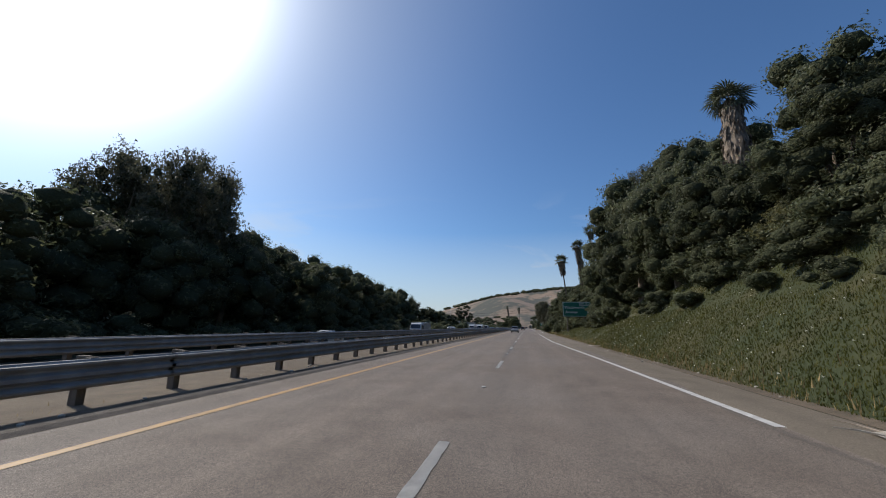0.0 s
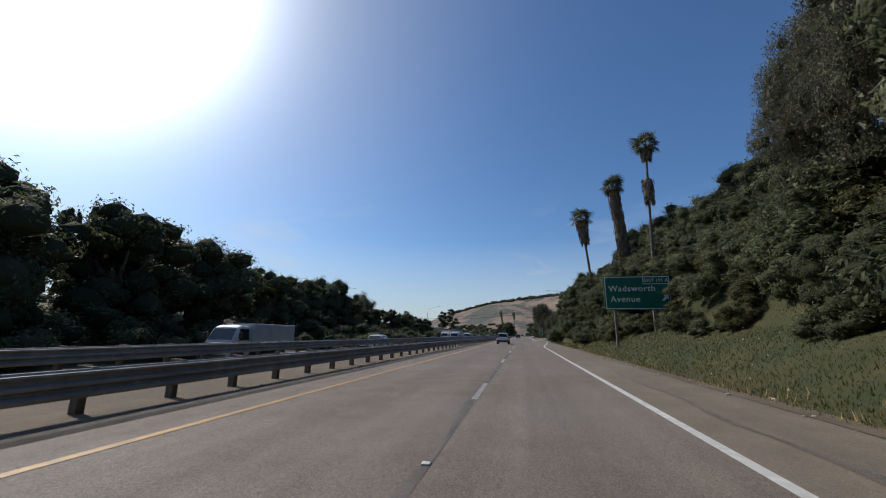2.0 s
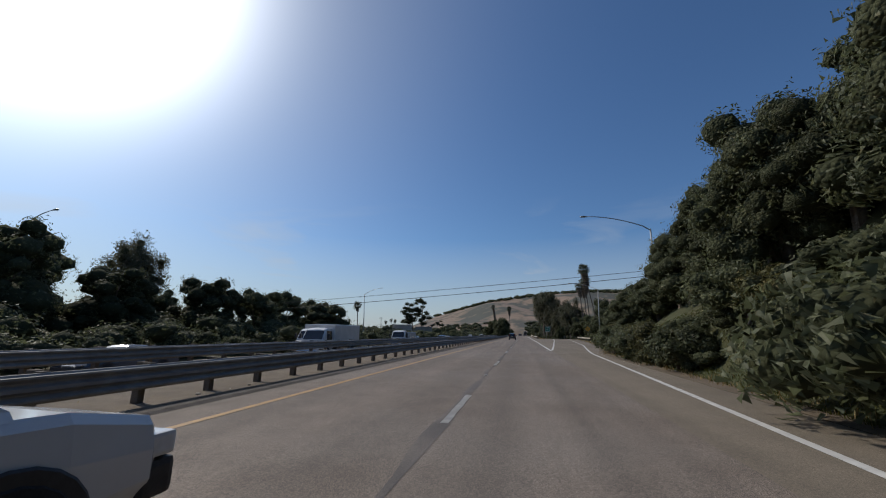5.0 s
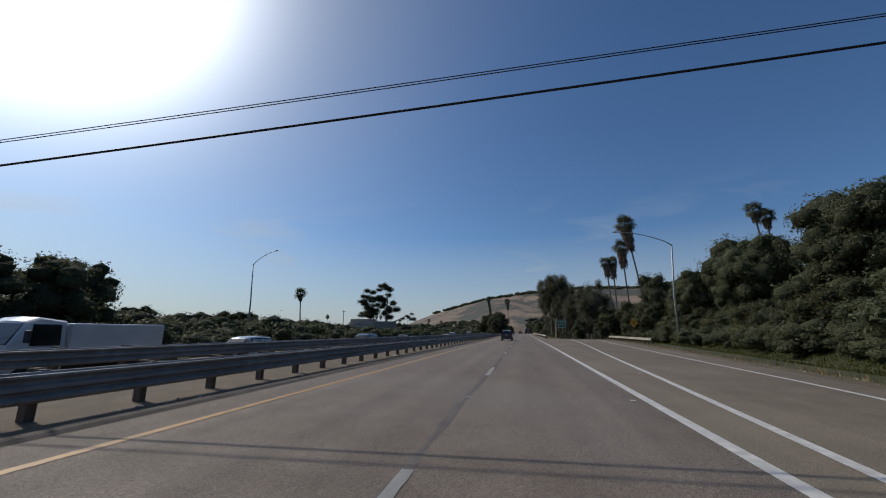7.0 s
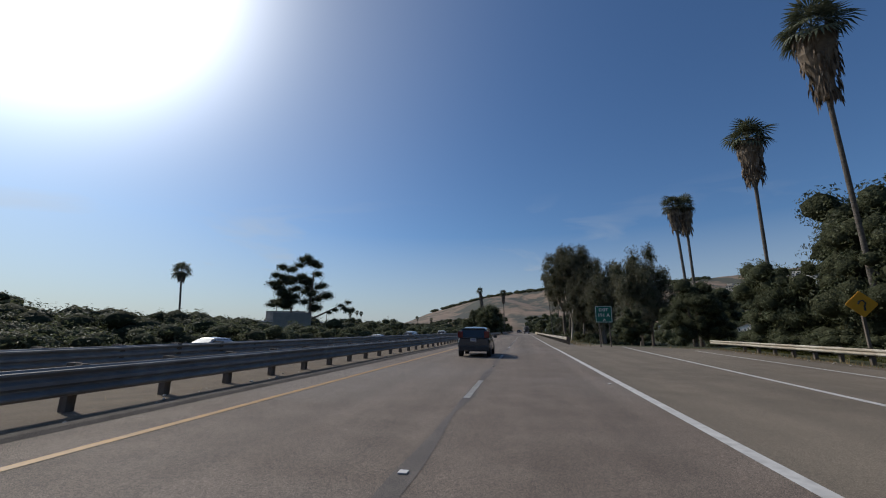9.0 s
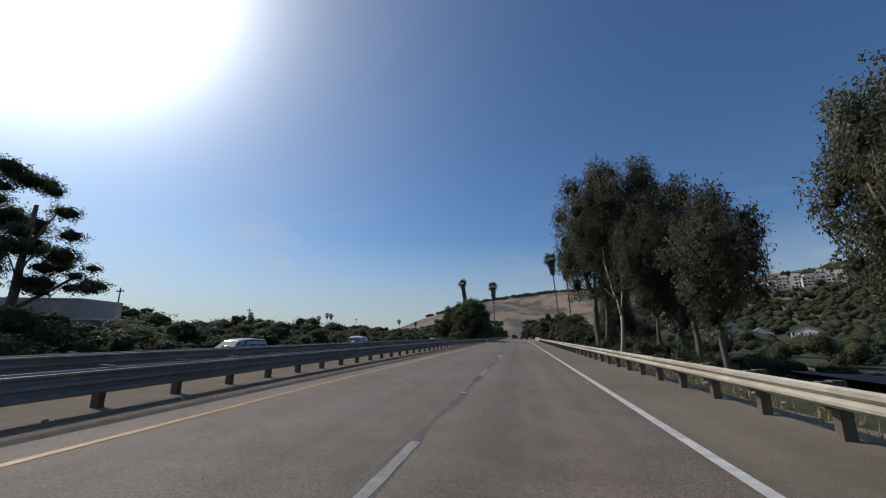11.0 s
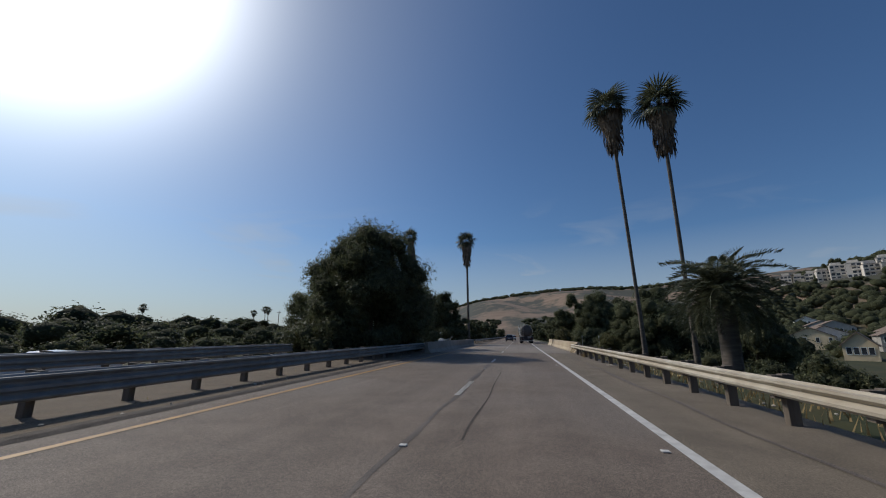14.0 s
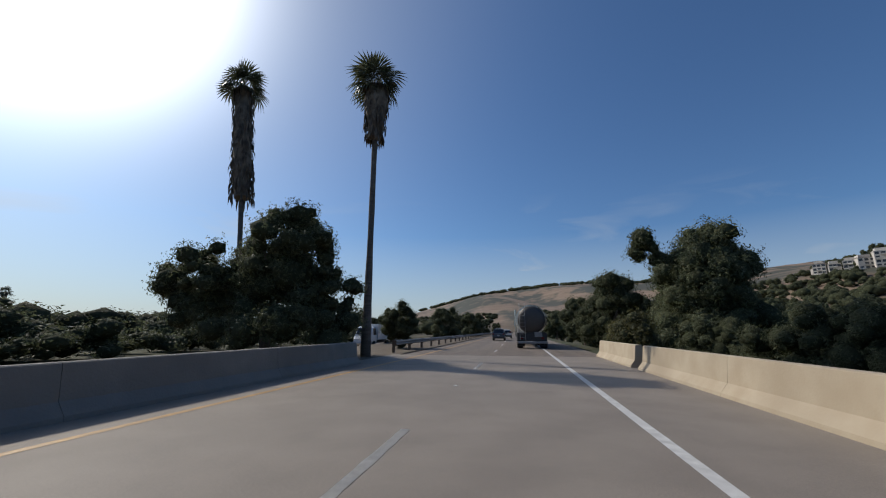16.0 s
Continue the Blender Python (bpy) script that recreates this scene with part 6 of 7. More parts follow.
PICKUP_ROWS = [(-2.85, 0.5, 1.1, 0.92), (-2.75, 0.45, 1.16, 0.97), (-1.6, 0.42, 1.17, 0.99), (-0.2, 0.4, 1.16, 0.99), (1.0, 0.4, 1.15, 0.99), (2.0, 0.42, 1.12, 0.97), (2.7, 0.46, 1.02, 0.92), (2.85, 0.55, 0.85, 0.8)]
PICKUP_CABIN = [(-0.95, 1.14, 1.2, 0.9, 0.84), (-0.75, 1.14, 1.8, 0.9, 0.74), (0.2, 1.14, 1.88, 0.91, 0.74), (0.75, 1.13, 1.82, 0.91, 0.72), (1.5, 1.12, 1.2, 0.9, 0.84)]

white_suv = car("white_suv", "white mid-size sport utility vehicle with tinted rear window", M_CARWHITE, (-1.95, 105.5, 0), 0, 4.9, 1.93, SUV_ROWS, SUV_CABIN, 0.38, base=(-1.42, 1.42), tails=(1.02, 1.14), roof_rack=True)
car("dark_hatchback", "dark grey boxy hatchback in the passing lane", M_CARDARK, (-0.75, 212.2, 0), 0, 4.14, 1.8, BOX_ROWS, BOX_CABIN, 0.33, base=(-1.25, 1.32), tails=(1.05, 1.4))
car("blue_sedan", "blue-grey sedan far ahead in the passing lane", M_CARBLUE, (0.95, 400.5, 0), 0, 4.7, 1.82, SUV_ROWS, SUV_CABIN, 0.34)
car("white_hatchback", "white hatchback far ahead", M_CARWHITE, (1.75, 418, 0), 0, 4.1, 1.8, BOX_ROWS, BOX_CABIN, 0.33, tails=(1.0, 1.3))
for nm, lab, mat, x, y, rows, cab in (
        ("silver_sedan", "silver sedan in the oncoming carriageway", M_CARSILVER, -18.0, 34.5, SEDAN_ROWS, SEDAN_CABIN),
        ("white_pickup", "white pickup truck in the oncoming carriageway", M_CARWHITE, -15.2, 84.2, PICKUP_ROWS, PICKUP_CABIN),
        ("dark_sedan", "dark sedan in the oncoming carriageway", M_CARBLUE, -17.5, 121, SEDAN_ROWS, SEDAN_CABIN),
        ("silver_hatchback", "silver hatchback in the oncoming carriageway", M_CARSILVER, -17.2, 171, BOX_ROWS, BOX_CABIN),
        ("dark_suv", "dark sport utility vehicle in the oncoming carriageway", M_CARDARK, -15.2, 187, SUV_ROWS, SUV_CABIN),
        ("silver_sedan", "silver sedan in the oncoming carriageway", M_CARSILVER, -18.4, 211, SEDAN_ROWS, SEDAN_CABIN),
        ("white_sedan", "white sedan in the oncoming carriageway", M_CARWHITE, -14.8, 232, SEDAN_ROWS, SEDAN_CABIN),
        ("silver_suv", "silver sport utility vehicle in the oncoming carriageway", M_CARSILVER, -18.0, 257, SUV_ROWS, SUV_CABIN),
        ("white_pickup", "white pickup truck in the oncoming carriageway", M_CARWHITE, -15.0, 272, PICKUP_ROWS, PICKUP_CABIN),
        ("white_sedan", "white sedan in the oncoming carriageway", M_CARWHITE, -14.6, 309, SEDAN_ROWS, SEDAN_CABIN),
        ("white_suv", "white sport utility vehicle in the oncoming carriageway", M_CARWHITE, -14.0, 395, SUV_ROWS, SUV_CABIN)):
    car(nm, lab, mat, (x, y, -0.55), 180, 4.6, 1.82 if rows is not PICKUP_ROWS else 1.98, rows, cab, 0.34 if rows is not PICKUP_ROWS else 0.4, base=(-1.35, 1.4) if rows is not PICKUP_ROWS else (-1.75, 1.8), tails=(0.8, 0.95))


def box_truck(name, label, x, y, L, H, mat, cab_mat, turn=180):
    """Delivery truck: cab in front, tall body behind."""
    t = thing(name, label, "truck", "vehicles on the freeway", Matrix.Translation((x, y, -0.55)) @ pose(0, 0, 0, 0, 0, turn))
    part("cargo_body", boxed(-1.15, -L / 2, 0.95, 1.15, L / 2 - 2.0, H, 0.05), mat, t, "tall white cargo body")
    part("chassis", boxed(-0.45, -L / 2 + 0.2, 0.55, 0.45, L / 2 - 0.3, 0.95, 0.03), M_BLACKPLASTIC, t)
    rows = [(L / 2 - 2.0, 0.55, 1.5, 1.0), (L / 2 - 1.0, 0.5, 1.5, 1.05), (L / 2 - 0.25, 0.5, 1.35, 1.02), (L / 2, 0.6, 1.1, 0.92)]
    part("cab", loft(bmesh.new(), [lower_ring(*r) for r in rows]), cab_mat, t)
    cab = [(L / 2 - 1.98, 1.4, 2.35, 0.98, 0.9), (L / 2 - 1.2, 1.4, 2.45, 1.0, 0.9), (L / 2 - 0.85, 1.4, 2.3, 1.0, 0.88), (L / 2 - 0.4, 1.38, 1.5, 0.98, 0.92)]
    part("cab_roof", loft(bmesh.new(), [cabin_ring(*r) for r in cab]), cab_mat, t)
    y0, y1 = L / 2 - 0.43, L / 2 - 0.82
    part("windscreen", pane(bmesh.new(), [(0.85, y0, 1.55), (-0.85, y0, 1.55), (-0.78, y1, 2.22), (0.78, y1, 2.22)], 0.03), M_GLASS, t)
    for s in (1, -1):
        q = [(s * 1.0, L / 2 - 1.8, 1.5), (s * 1.0, L / 2 - 0.95, 1.5), (s * 0.92, L / 2 - 1.0, 2.2), (s * 0.92, L / 2 - 1.8, 2.2)]
        part("side_window", pane(bmesh.new(), q if s > 0 else q[::-1], 0.02), M_GLASS, t)
        part("headlight", boxed(s * 0.75 - 0.14, L / 2 - 0.2, 0.75, s * 0.75 + 0.14, L / 2 + 0.01, 0.95, 0.03), M_CLEARLENS, t, "clear headlight")
        part("mirror", boxed(s * 1.25 - 0.1, L / 2 - 0.75, 1.6, s * 1.25 + 0.1, L / 2 - 0.65, 2.0, 0.03), M_BLACKPLASTIC, t)
        for yy in (L / 2 - 1.0, -L / 2 + 1.3):
            wheel(t, s * 0.95, yy, 0.45, 0.28)
    part("bumper", boxed(-1.05, L / 2 - 0.1, 0.45, 1.05, L / 2 + 0.08, 0.7, 0.04), M_CHROME, t)
    return t


box_truck("delivery_truck", "white delivery truck in the oncoming carriageway", -15.0, 137, 7.0, 2.75, M_CARWHITE, M_CARWHITE)
box_truck("delivery_truck", "white delivery truck in the oncoming carriageway", -18.4, 142, 7.5, 2.9, M_CARWHITE, M_CARWHITE)
box_truck("flatbed_truck", "white work truck with a tall rear body in the oncoming carriageway", -17.2, 65.5, 6.6, 2.55, M_CARSILVER, M_CARWHITE)
box_truck("camper_van", "white camper van in the oncoming carriageway", -15.2, 159, 5.6, 2.25, M_CARWHITE, M_CARWHITE)
box_truck("delivery_truck", "white truck in the oncoming carriageway beyond the bridge", -13.0, 384, 7.0, 2.7, M_CARWHITE, M_CARWHITE)


def tank_truck(x, y):
    """Tanker seen from behind; its rear end is at y."""
    t = thing("tank_truck", "tank truck with a pale rounded tank and dark rear end", "truck", "vehicles on the freeway", Matrix.Translation((x, y, 0)))
    prof = [(0.05, 0.0), (0.5, 0.02), (0.9, 0.1), (1.12, 0.28), (1.2, 0.5)] + [(1.2 if i % 2 == 0 else 1.215, 0.6 + 0.95 * i) for i in range(10)] + [(1.12, 9.6), (0.7, 9.85), (0.05, 9.9)]
    bm = lathe(bmesh.new(), prof[4:], 28, 'y', (0, 0, 2.35))
    part("tank", bm, M_TANKSIDE, t, "pale dull metal cylindrical tank", smooth=True)
    # end cap split off to take the shade-dark colour
    part("tank_end", lathe(bmesh.new(), prof[:5], 28, 'y', (0, 0, 2.35)), M_TANK, t, "domed tank end with shade in its dark colour", smooth=True)
    # added ring: its brightness stands in for sunlight on the tank's edge
    ring = lathe(bmesh.new(), [(1.2, -0.06), (1.26, -0.06), (1.26, 0.06), (1.2, 0.06)], 28, 'y', (0, 0.42, 2.35))
    part("tank_edge_glint", ring, M_CHROME, t, "bright ring in place of the sunlit tank edge")
    part("rear_panel", boxed(-1.2, 0.1, 0.62, 1.2, 0.3, 1.3, 0.04), M_BLACKPLASTIC, t)
    part("bumper", boxed(-1.22, -0.08, 0.42, 1.22, 0.06, 0.6, 0.03), M_STEEL, t)
    part("chassis", boxed(-0.5, 0.2, 0.75, 0.5, 12.5, 1.15, 0.03), M_BLACKPLASTIC, t)
    part("walkway", boxed(-0.35, 0.8, 3.54, 0.35, 9.2, 3.62, 0.02), M_STEEL, t)
    for s in (1, -1):
        part("mud_flap", boxed(s * 0.9 - 0.3, 0.14, 0.2, s * 0.9 + 0.3, 0.17, 0.75, 0.01), M_RUBBER, t)
        part("tail_light", boxed(s * 0.85 - 0.12, 0.02, 0.75, s * 0.85 + 0.12, 0.12, 0.95, 0.03), M_REDLENS, t, "red tail light")
        part("fender", boxed(s * 1.22 - 0.02, 0.4, 1.02, s * 1.22 + 0.02, 3.2, 1.2, 0.015), M_BLACKPLASTIC, t)
        for yy in (0.95, 2.25, 8.6, 9.9, 13.0):
            wheel(t, s * 0.98, yy, 0.5, 0.5)
        bm = bmesh.new()
        tube(bm, [(s * 0.22 - 0.75, 0.02, 0.7), (s * 0.22 - 0.75, 0.02, 3.5), (s * 0.22 - 0.75, 0.3, 3.75)], [0.02] * 3, 6)
        part("ladder_rail", bm, M_STEEL, t)
    for i in range(9):
        bm = bmesh.new()
        tube(bm, [(-0.97, 0.02, 0.9 + 0.3 * i), (-0.53, 0.02, 0.9 + 0.3 * i)], [0.014] * 2, 6)
        part("ladder_rung", bm, M_STEEL, t)
    part("plumbing_box", boxed(0.2, -0.02, 0.95, 0.8, 0.15, 1.35, 0.03), M_STEEL, t)
    part("cab", boxed(-1.15, 10.8, 0.9, 1.15, 13.6, 3.1, 0.15), M_CARWHITE, t, "white cab")
    for s in (1, -1):
        part("mirror", boxed(s * 1.38 - 0.1, 12.9, 1.9, s * 1.38 + 0.1, 13.0, 2.6, 0.03), M_CHROME, t)
        bm = bmesh.new()
        tube(bm, [(s * 1.28, 10.5, 0.8), (s * 1.28, 10.5, 3.7)], [0.09, 0.09], 10)
        part("exhaust_stack", bm, M_CHROME, t)
    return t


tank_truck(4.75, 373.5)


# ---- signs, lamps and wires ----
def lettering(text, size, mat, parent, x, z, y, align='LEFT', name="lettering", spacing=1.05):
    cu = bpy.data.curves.new(name, 'FONT')
    cu.body = text
    cu.size = size
    cu.align_x = align
    cu.extrude = 0.004
    cu.offset = 0.012 * size
    cu.space_character = spacing
    tmp = bpy.data.objects.new(name, cu)
    me = bpy.data.meshes.new_from_object(tmp)
    bpy.data.objects.remove(tmp)
    me.materials.clear()
    me.materials.append(mat)
    ob = new(name, me)
    ob.parent = parent
    ob.matrix_basis = pose(x, y, z, 90, 0, 0)
    return ob


def sheet(w, h, r, y0, y1, x=0.0, z=0.0):
    """Rounded rectangular plate, seen from -y."""
    bm = bmesh.new()
    pts = []
    for cx, cz, a0 in ((w / 2 - r, h / 2 - r, 0), (-w / 2 + r, h / 2 - r, 90), (-w / 2 + r, -h / 2 + r, 180), (w / 2 - r, -h / 2 + r, 270)):
        for i in range(5):
            a = radians(a0 + 22.5 * i)
            pts.append((x + cx + r * math.cos(a), z + cz + r * math.sin(a)))
    f = [bm.verts.new((px, y0, pz)) for px, pz in pts]
    b = [bm.verts.new((px, y1, pz)) for px, pz in pts]
    bm.faces.new(f)
    bm.faces.new(b[::-1])
    for i in range(len(f)):
        bm.faces.new((f[i], b[i], b[(i + 1) % len(f)], f[(i + 1) % len(f)]))
    bmesh.ops.recalc_face_normals(bm, faces=bm.faces)
    return bm


def frame_bm(w, h, t, y0, y1, x=0.0, z=0.0):
    bm = bmesh.new()
    box(bm, x - w / 2, y0, z + h / 2 - t, x + w / 2, y1, z + h / 2)
    box(bm, x - w / 2, y0, z - h / 2, x + w / 2, y1, z - h / 2 + t)
    box(bm, x - w / 2, y0, z - h / 2 + t, x - w / 2 + t, y1, z + h / 2 - t)
    box(bm, x + w / 2 - t, y0, z - h / 2 + t, x + w / 2, y1, z + h / 2 - t)
    return bm


ES = thing("exit_sign", "large green freeway exit sign with white lettering on two posts", "road sign", "", pose(10.3, 75.0, 0))
part("panel", sheet(5.0, 2.75, 0.22, 0.0, 0.05, 0, 4.88), M_SIGNGREEN, ES)
part("border", frame_bm(4.86, 2.61, 0.06, -0.006, 0.0, 0, 4.88), M_SIGNWHITE, ES)
part("exit_tab", frame_bm(1.95, 0.6, 0.045, -0.008, -0.001, 1.45, 5.86), M_SIGNWHITE, ES)
lettering("EXIT 191 A", 0.36, M_SIGNWHITE, ES, 1.46, 5.74, -0.012, 'CENTER')
lettering("Wadsworth", 0.66, M_SIGNWHITE, ES, -2.15, 5.0, -0.012, spacing=1.12)
lettering("Avenue", 0.66, M_SIGNWHITE, ES, -2.05, 4.15, -0.012, spacing=1.12)
bm = bmesh.new()
tri_pts = [(0.42, 0.42), (0.42, 0.0), (0.3, 0.12), (0.06, -0.12), (-0.06, 0.0), (0.18, 0.24), (0.06, 0.36)]
vs = [bm.verts.new((1.85 + px, -0.012, 4.3 + pz)) for px, pz in tri_pts]
fa = bm.faces.new(vs)
ex = bmesh.ops.extrude_face_region(bm, geom=[fa])
for v in ex["geom"]:
    if isinstance(v, bmesh.types.BMVert):
        v.co.y += 0.008
part("arrow", bm, M_SIGNWHITE, ES)
for px, zb in ((-1.75, 0.6), (1.15, 1.2)):
    part("post", boxed(px - 0.09, 0.06, zb - 0.6, px + 0.09, 0.24, 4.0, 0.015), M_POSTWOOD, ES, "timber sign post")
for zz in (3.8, 4.9, 5.9):
    part("brace", boxed(-2.35, 0.05, zz - 0.03, 2.35, 0.09, zz + 0.03), M_ALUBACK, ES)

GS = thing("gore_exit_sign", "small green exit number sign in the fork of the ramp", "road sign", "", pose(9.6, 227.2, 0, 0, 0, -3))
part("panel", sheet(1.5, 1.55, 0.12, 0, 0.04, 0, 3.0), M_SIGNGREEN, GS)
part("border", frame_bm(1.42, 1.47, 0.035, -0.005, 0.0, 0, 3.0), M_SIGNWHITE, GS)
lettering("EXIT", 0.38, M_SIGNWHITE, GS, 0, 3.28, -0.01, 'CENTER')
lettering("191 A", 0.42, M_SIGNWHITE, GS, 0, 2.78, -0.01, 'CENTER')
lettering("\u2197", 0.4, M_SIGNWHITE, GS, 0, 2.36, -0.01, 'CENTER', "arrow")
for px in (-0.45, 0.45):
    part("post", boxed(px - 0.05, 0.045, -0.4, px + 0.05, 0.145, 3.5, 0.01), M_POSTWOOD, GS)

WS = thing("warning_sign", "yellow diamond curve warning sign on a timber post", "road sign", "", pose(18.7, 211.6, 0, 0, 0, -6))
dm = sheet(0.95, 0.95, 0.08, 0, 0.03)
bmesh.ops.rotate(dm, verts=dm.verts, cent=(0, 0, 0), matrix=Matrix.Rotation(radians(45), 3, 'Y'))
bmesh.ops.translate(dm, verts=dm.verts, vec=(0, 0, 2.85))
part("panel", dm, M_SIGNYELLOW, WS)
bm = bmesh.new()
pts = [(0.08, -0.012, 2.52), (0.08, -0.012, 2.75), (0.15, -0.012, 2.9), (0.06, -0.012, 3.04), (-0.09, -0.012, 3.0), (-0.15, -0.012, 2.85)]
tube(bm, pts, [0.04] * 6, 6)
part("symbol", bm, M_SIGNBLACK, WS, "black curved arrow symbol")
part("post", boxed(-0.06, 0.035, -0.4, 0.06, 0.15, 3.3, 0.01), M_POSTWOOD, WS)


def street_lamp(base, elbow, tip, label):
    b, e, tp = Vector(base), Vector(elbow), Vector(tip)
    t = thing("street_lamp", label, "street lamp", "street lamps", Matrix.Translation(b))
    e, tp = e - b, tp - b
    bm = bmesh.new()
    tube(bm, [(0, 0, -0.3), (0, 0, e.z * 0.5), (e.x, e.y, e.z)], [0.13, 0.1, 0.07], 10)
    part("pole", bm, M_LAMPPOLE, t, smooth=True)
    bm = bmesh.new()
    d = tp - e
    pts = [e - Vector((0, 0, 0.15))] + [e + Vector((d.x * u, d.y * u, d.z * math.sin(u * math.pi / 2) ** 0.9)) for u in (0.12, 0.3, 0.5, 0.7, 0.88, 1.0)]
    tube(bm, pts, [0.06, 0.055, 0.05, 0.047, 0.044, 0.04, 0.04], 8)
    part("arm", bm, M_LAMPPOLE, t, smooth=True)
    h = d.copy()
    h.z = 0
    h.normalize()
    m = Matrix.Translation(tp + h * 0.35) @ (h.to_track_quat("Y", "Z").to_matrix().to_4x4())
    bm = lathe(bmesh.new(), [(0.03, -0.38), (0.1, -0.3), (0.16, -0.05), (0.15, 0.2), (0.05, 0.36)], 12, 'y')
    for v in bm.verts:
        v.co.z *= 0.5
    hd = part("lamp_head", bm, M_LAMPPOLE, t)
    hd.matrix_basis = m
    part("base_plate", boxed(-0.22, -0.22, -0.3, 0.22, 0.22, 0.06, 0.02), M_CONCRETE, t)
    return t


street_lamp((18.2, 193.2, -0.1), (18.3, 192.4, 11.0), (12.6, 191.1, 12.3), "tall galvanised street lamp with a curved arm over the exit ramp")
street_lamp((14.0, 143.5, 1.5), (13.9, 143.2, 11.3), (8.2, 142.5, 12.6), "galvanised street lamp half hidden behind bushes")
street_lamp((-37.2, 196.5, 0.0), (-37.3, 196.3, 11.2), (-31.8, 193.5, 12.4), "tall galvanised street lamp on the seaward side")
street_lamp((-46.5, 132.0, 0.0), (-46.0, 131.8, 10.8), (-40.5, 131.0, 12.5), "galvanised street lamp above the seaward hedge")


def cable(name, label, a, b, sag, r):
    a, b = Vector(a), Vector(b)
    bm = bmesh.new()
    pts = [a.lerp(b, i / 24) - Vector((0, 0, sag * 4 * (i / 24) * (1 - i / 24))) for i in range(25)]
    tube(bm, pts, [r] * 25, 6)
    return tagged(part(name, bm, M_WIRE, smooth=True), label, "cable")


def utility_pole(x, y, hgt, z=0.0, arm=1.6, label="weathered timber utility pole with a crossarm"):
    t = thing("utility_pole", label, "utility pole", "utility poles", Matrix.Translation((x, y, z)))
    bm = bmesh.new()
    tube(bm, [(0, 0, -0.6), (0, 0, hgt)], [0.16, 0.1], 10)
    part("pole", bm, M_POSTWOOD, t, smooth=True)
    part("crossarm", boxed(-arm / 2, -0.06, hgt - 0.7, arm / 2, 0.06, hgt - 0.56, 0.01), M_POSTWOOD, t)
    for s in (-0.45, -0.15, 0.3, 0.46):
        bm = lathe(bmesh.new(), [(0.04, 0), (0.06, 0.05), (0.03, 0.1), (0.05, 0.16), (0.02, 0.2)], 8, 'z', (s * arm, 0, hgt - 0.56))
        part("insulator", bm, M_LAMPPOLE, t)
    return t


utility_pole(31, 158.7, 12.0 - gz(31, 158.7), gz(31, 158.7), 1.2, "timber utility pole with equipment above the ramp hedge")
utility_pole(-62, 150.4, 7.0, 0.0)
utility_pole(-66, 286, 9.5, 0.0)
utility_pole(-74, 330, 9, 0.0)
utility_pole(-80, 420, 10, 0.0)
cable("telephone_cable", "thick black overhead cable crossing the freeway", (31, 158.7, 10.1), (-62, 150.4, 2.9), 0.6, 0.034)
cable("power_wire", "thin overhead wire crossing the freeway", (30.6, 158.7, 10.7), (-62.3, 150.4, 3.6), 0.5, 0.014)
cable("power_wire", "thin overhead wire crossing the freeway", (31.4, 158.7, 10.75), (-61.6, 150.5, 3.7), 0.45, 0.014)


# ---- houses on the hillside and in the valley ----
def apartment(at, turn, w, d, storeys, seed, mat=None):
    """Terraced white apartment block with balconies."""
    h = storeys * 2.9
    t = thing("apartment_building", "white terraced apartment building on the dry hillside", "building", "hillside apartments", Matrix.Translation(at) @ pose(0, 0, 0, 0, 0, turn))
    rng = random.Random(seed)
    bm = bmesh.new()
    box(bm, -w / 2, 0, -6, w / 2, d, h)
    box(bm, -w / 2 + w * 0.12, d * 0.2, h, w / 2 - w * 0.2, d, h + 2.4)
    part("wall", bm, mat or M_STUCCO, t)
    part("roof", boxed(-w / 2 - 0.3, -0.3, h, w / 2 + 0.3, d + 0.3, h + 0.25), M_ROOF if seed % 3 == 0 else mat or M_STUCCO, t)
    n = max(3, int(w / 3.6))
    win = bal = None
    for s in range(storeys):
        for i in range(n):
            x = -w / 2 + w * (i + 0.5) / n
            if rng.random() < 0.12:
                continue
            m = Matrix.Translation((x, 0, s * 2.9))
            if win is None:
                wv = part("window", boxed(-1.0, -0.06, 0.5, 1.0, 0.1, 2.3), M_WINDOW, t)
                win = wv.data
                wv.matrix_basis = m
            else:
                shared("window", win, t, m)
            if rng.random() < 0.6:
                if bal is None:
                    bm = boxed(-1.4, -1.3, -0.1, 1.4, 0, 0.1)
                    box(bm, -1.4, -1.3, 0.1, 1.4, -1.2, 0.95)
                    bv = part("balcony", bm, mat or M_STUCCO, t)
                    bal = bv.data
                    bv.matrix_basis = m
                else:
                    shared("balcony", bal, t, m)
    return t


for i, (x, y, w, st) in enumerate(((247, 694, 8, 4), (251, 684, 7, 3), (254, 674, 8, 3), (257, 664, 9, 3), (260, 654, 9, 4), (264, 644, 9, 4), (268, 634, 9, 3), (272, 623, 10, 3), (276, 612, 10, 3), (262, 716, 8, 2), (274, 699, 9, 2), (281, 668, 10, 2), (285, 657, 11, 2), (288, 646, 10, 3), (293, 634, 10, 2))):
    apartment((x, y, gz(x, y) - 0.5), -34 + (i * 17) % 26 - 13, w, 9, st, i)
for x, y, hh in ((281, 683, 17), (277, 688, 14), (299, 622, 13), (268, 706, 9)):
    oak(x, y, hh, int(x), 0.75, "tall dark tree between the hillside apartments", sink=0.8)


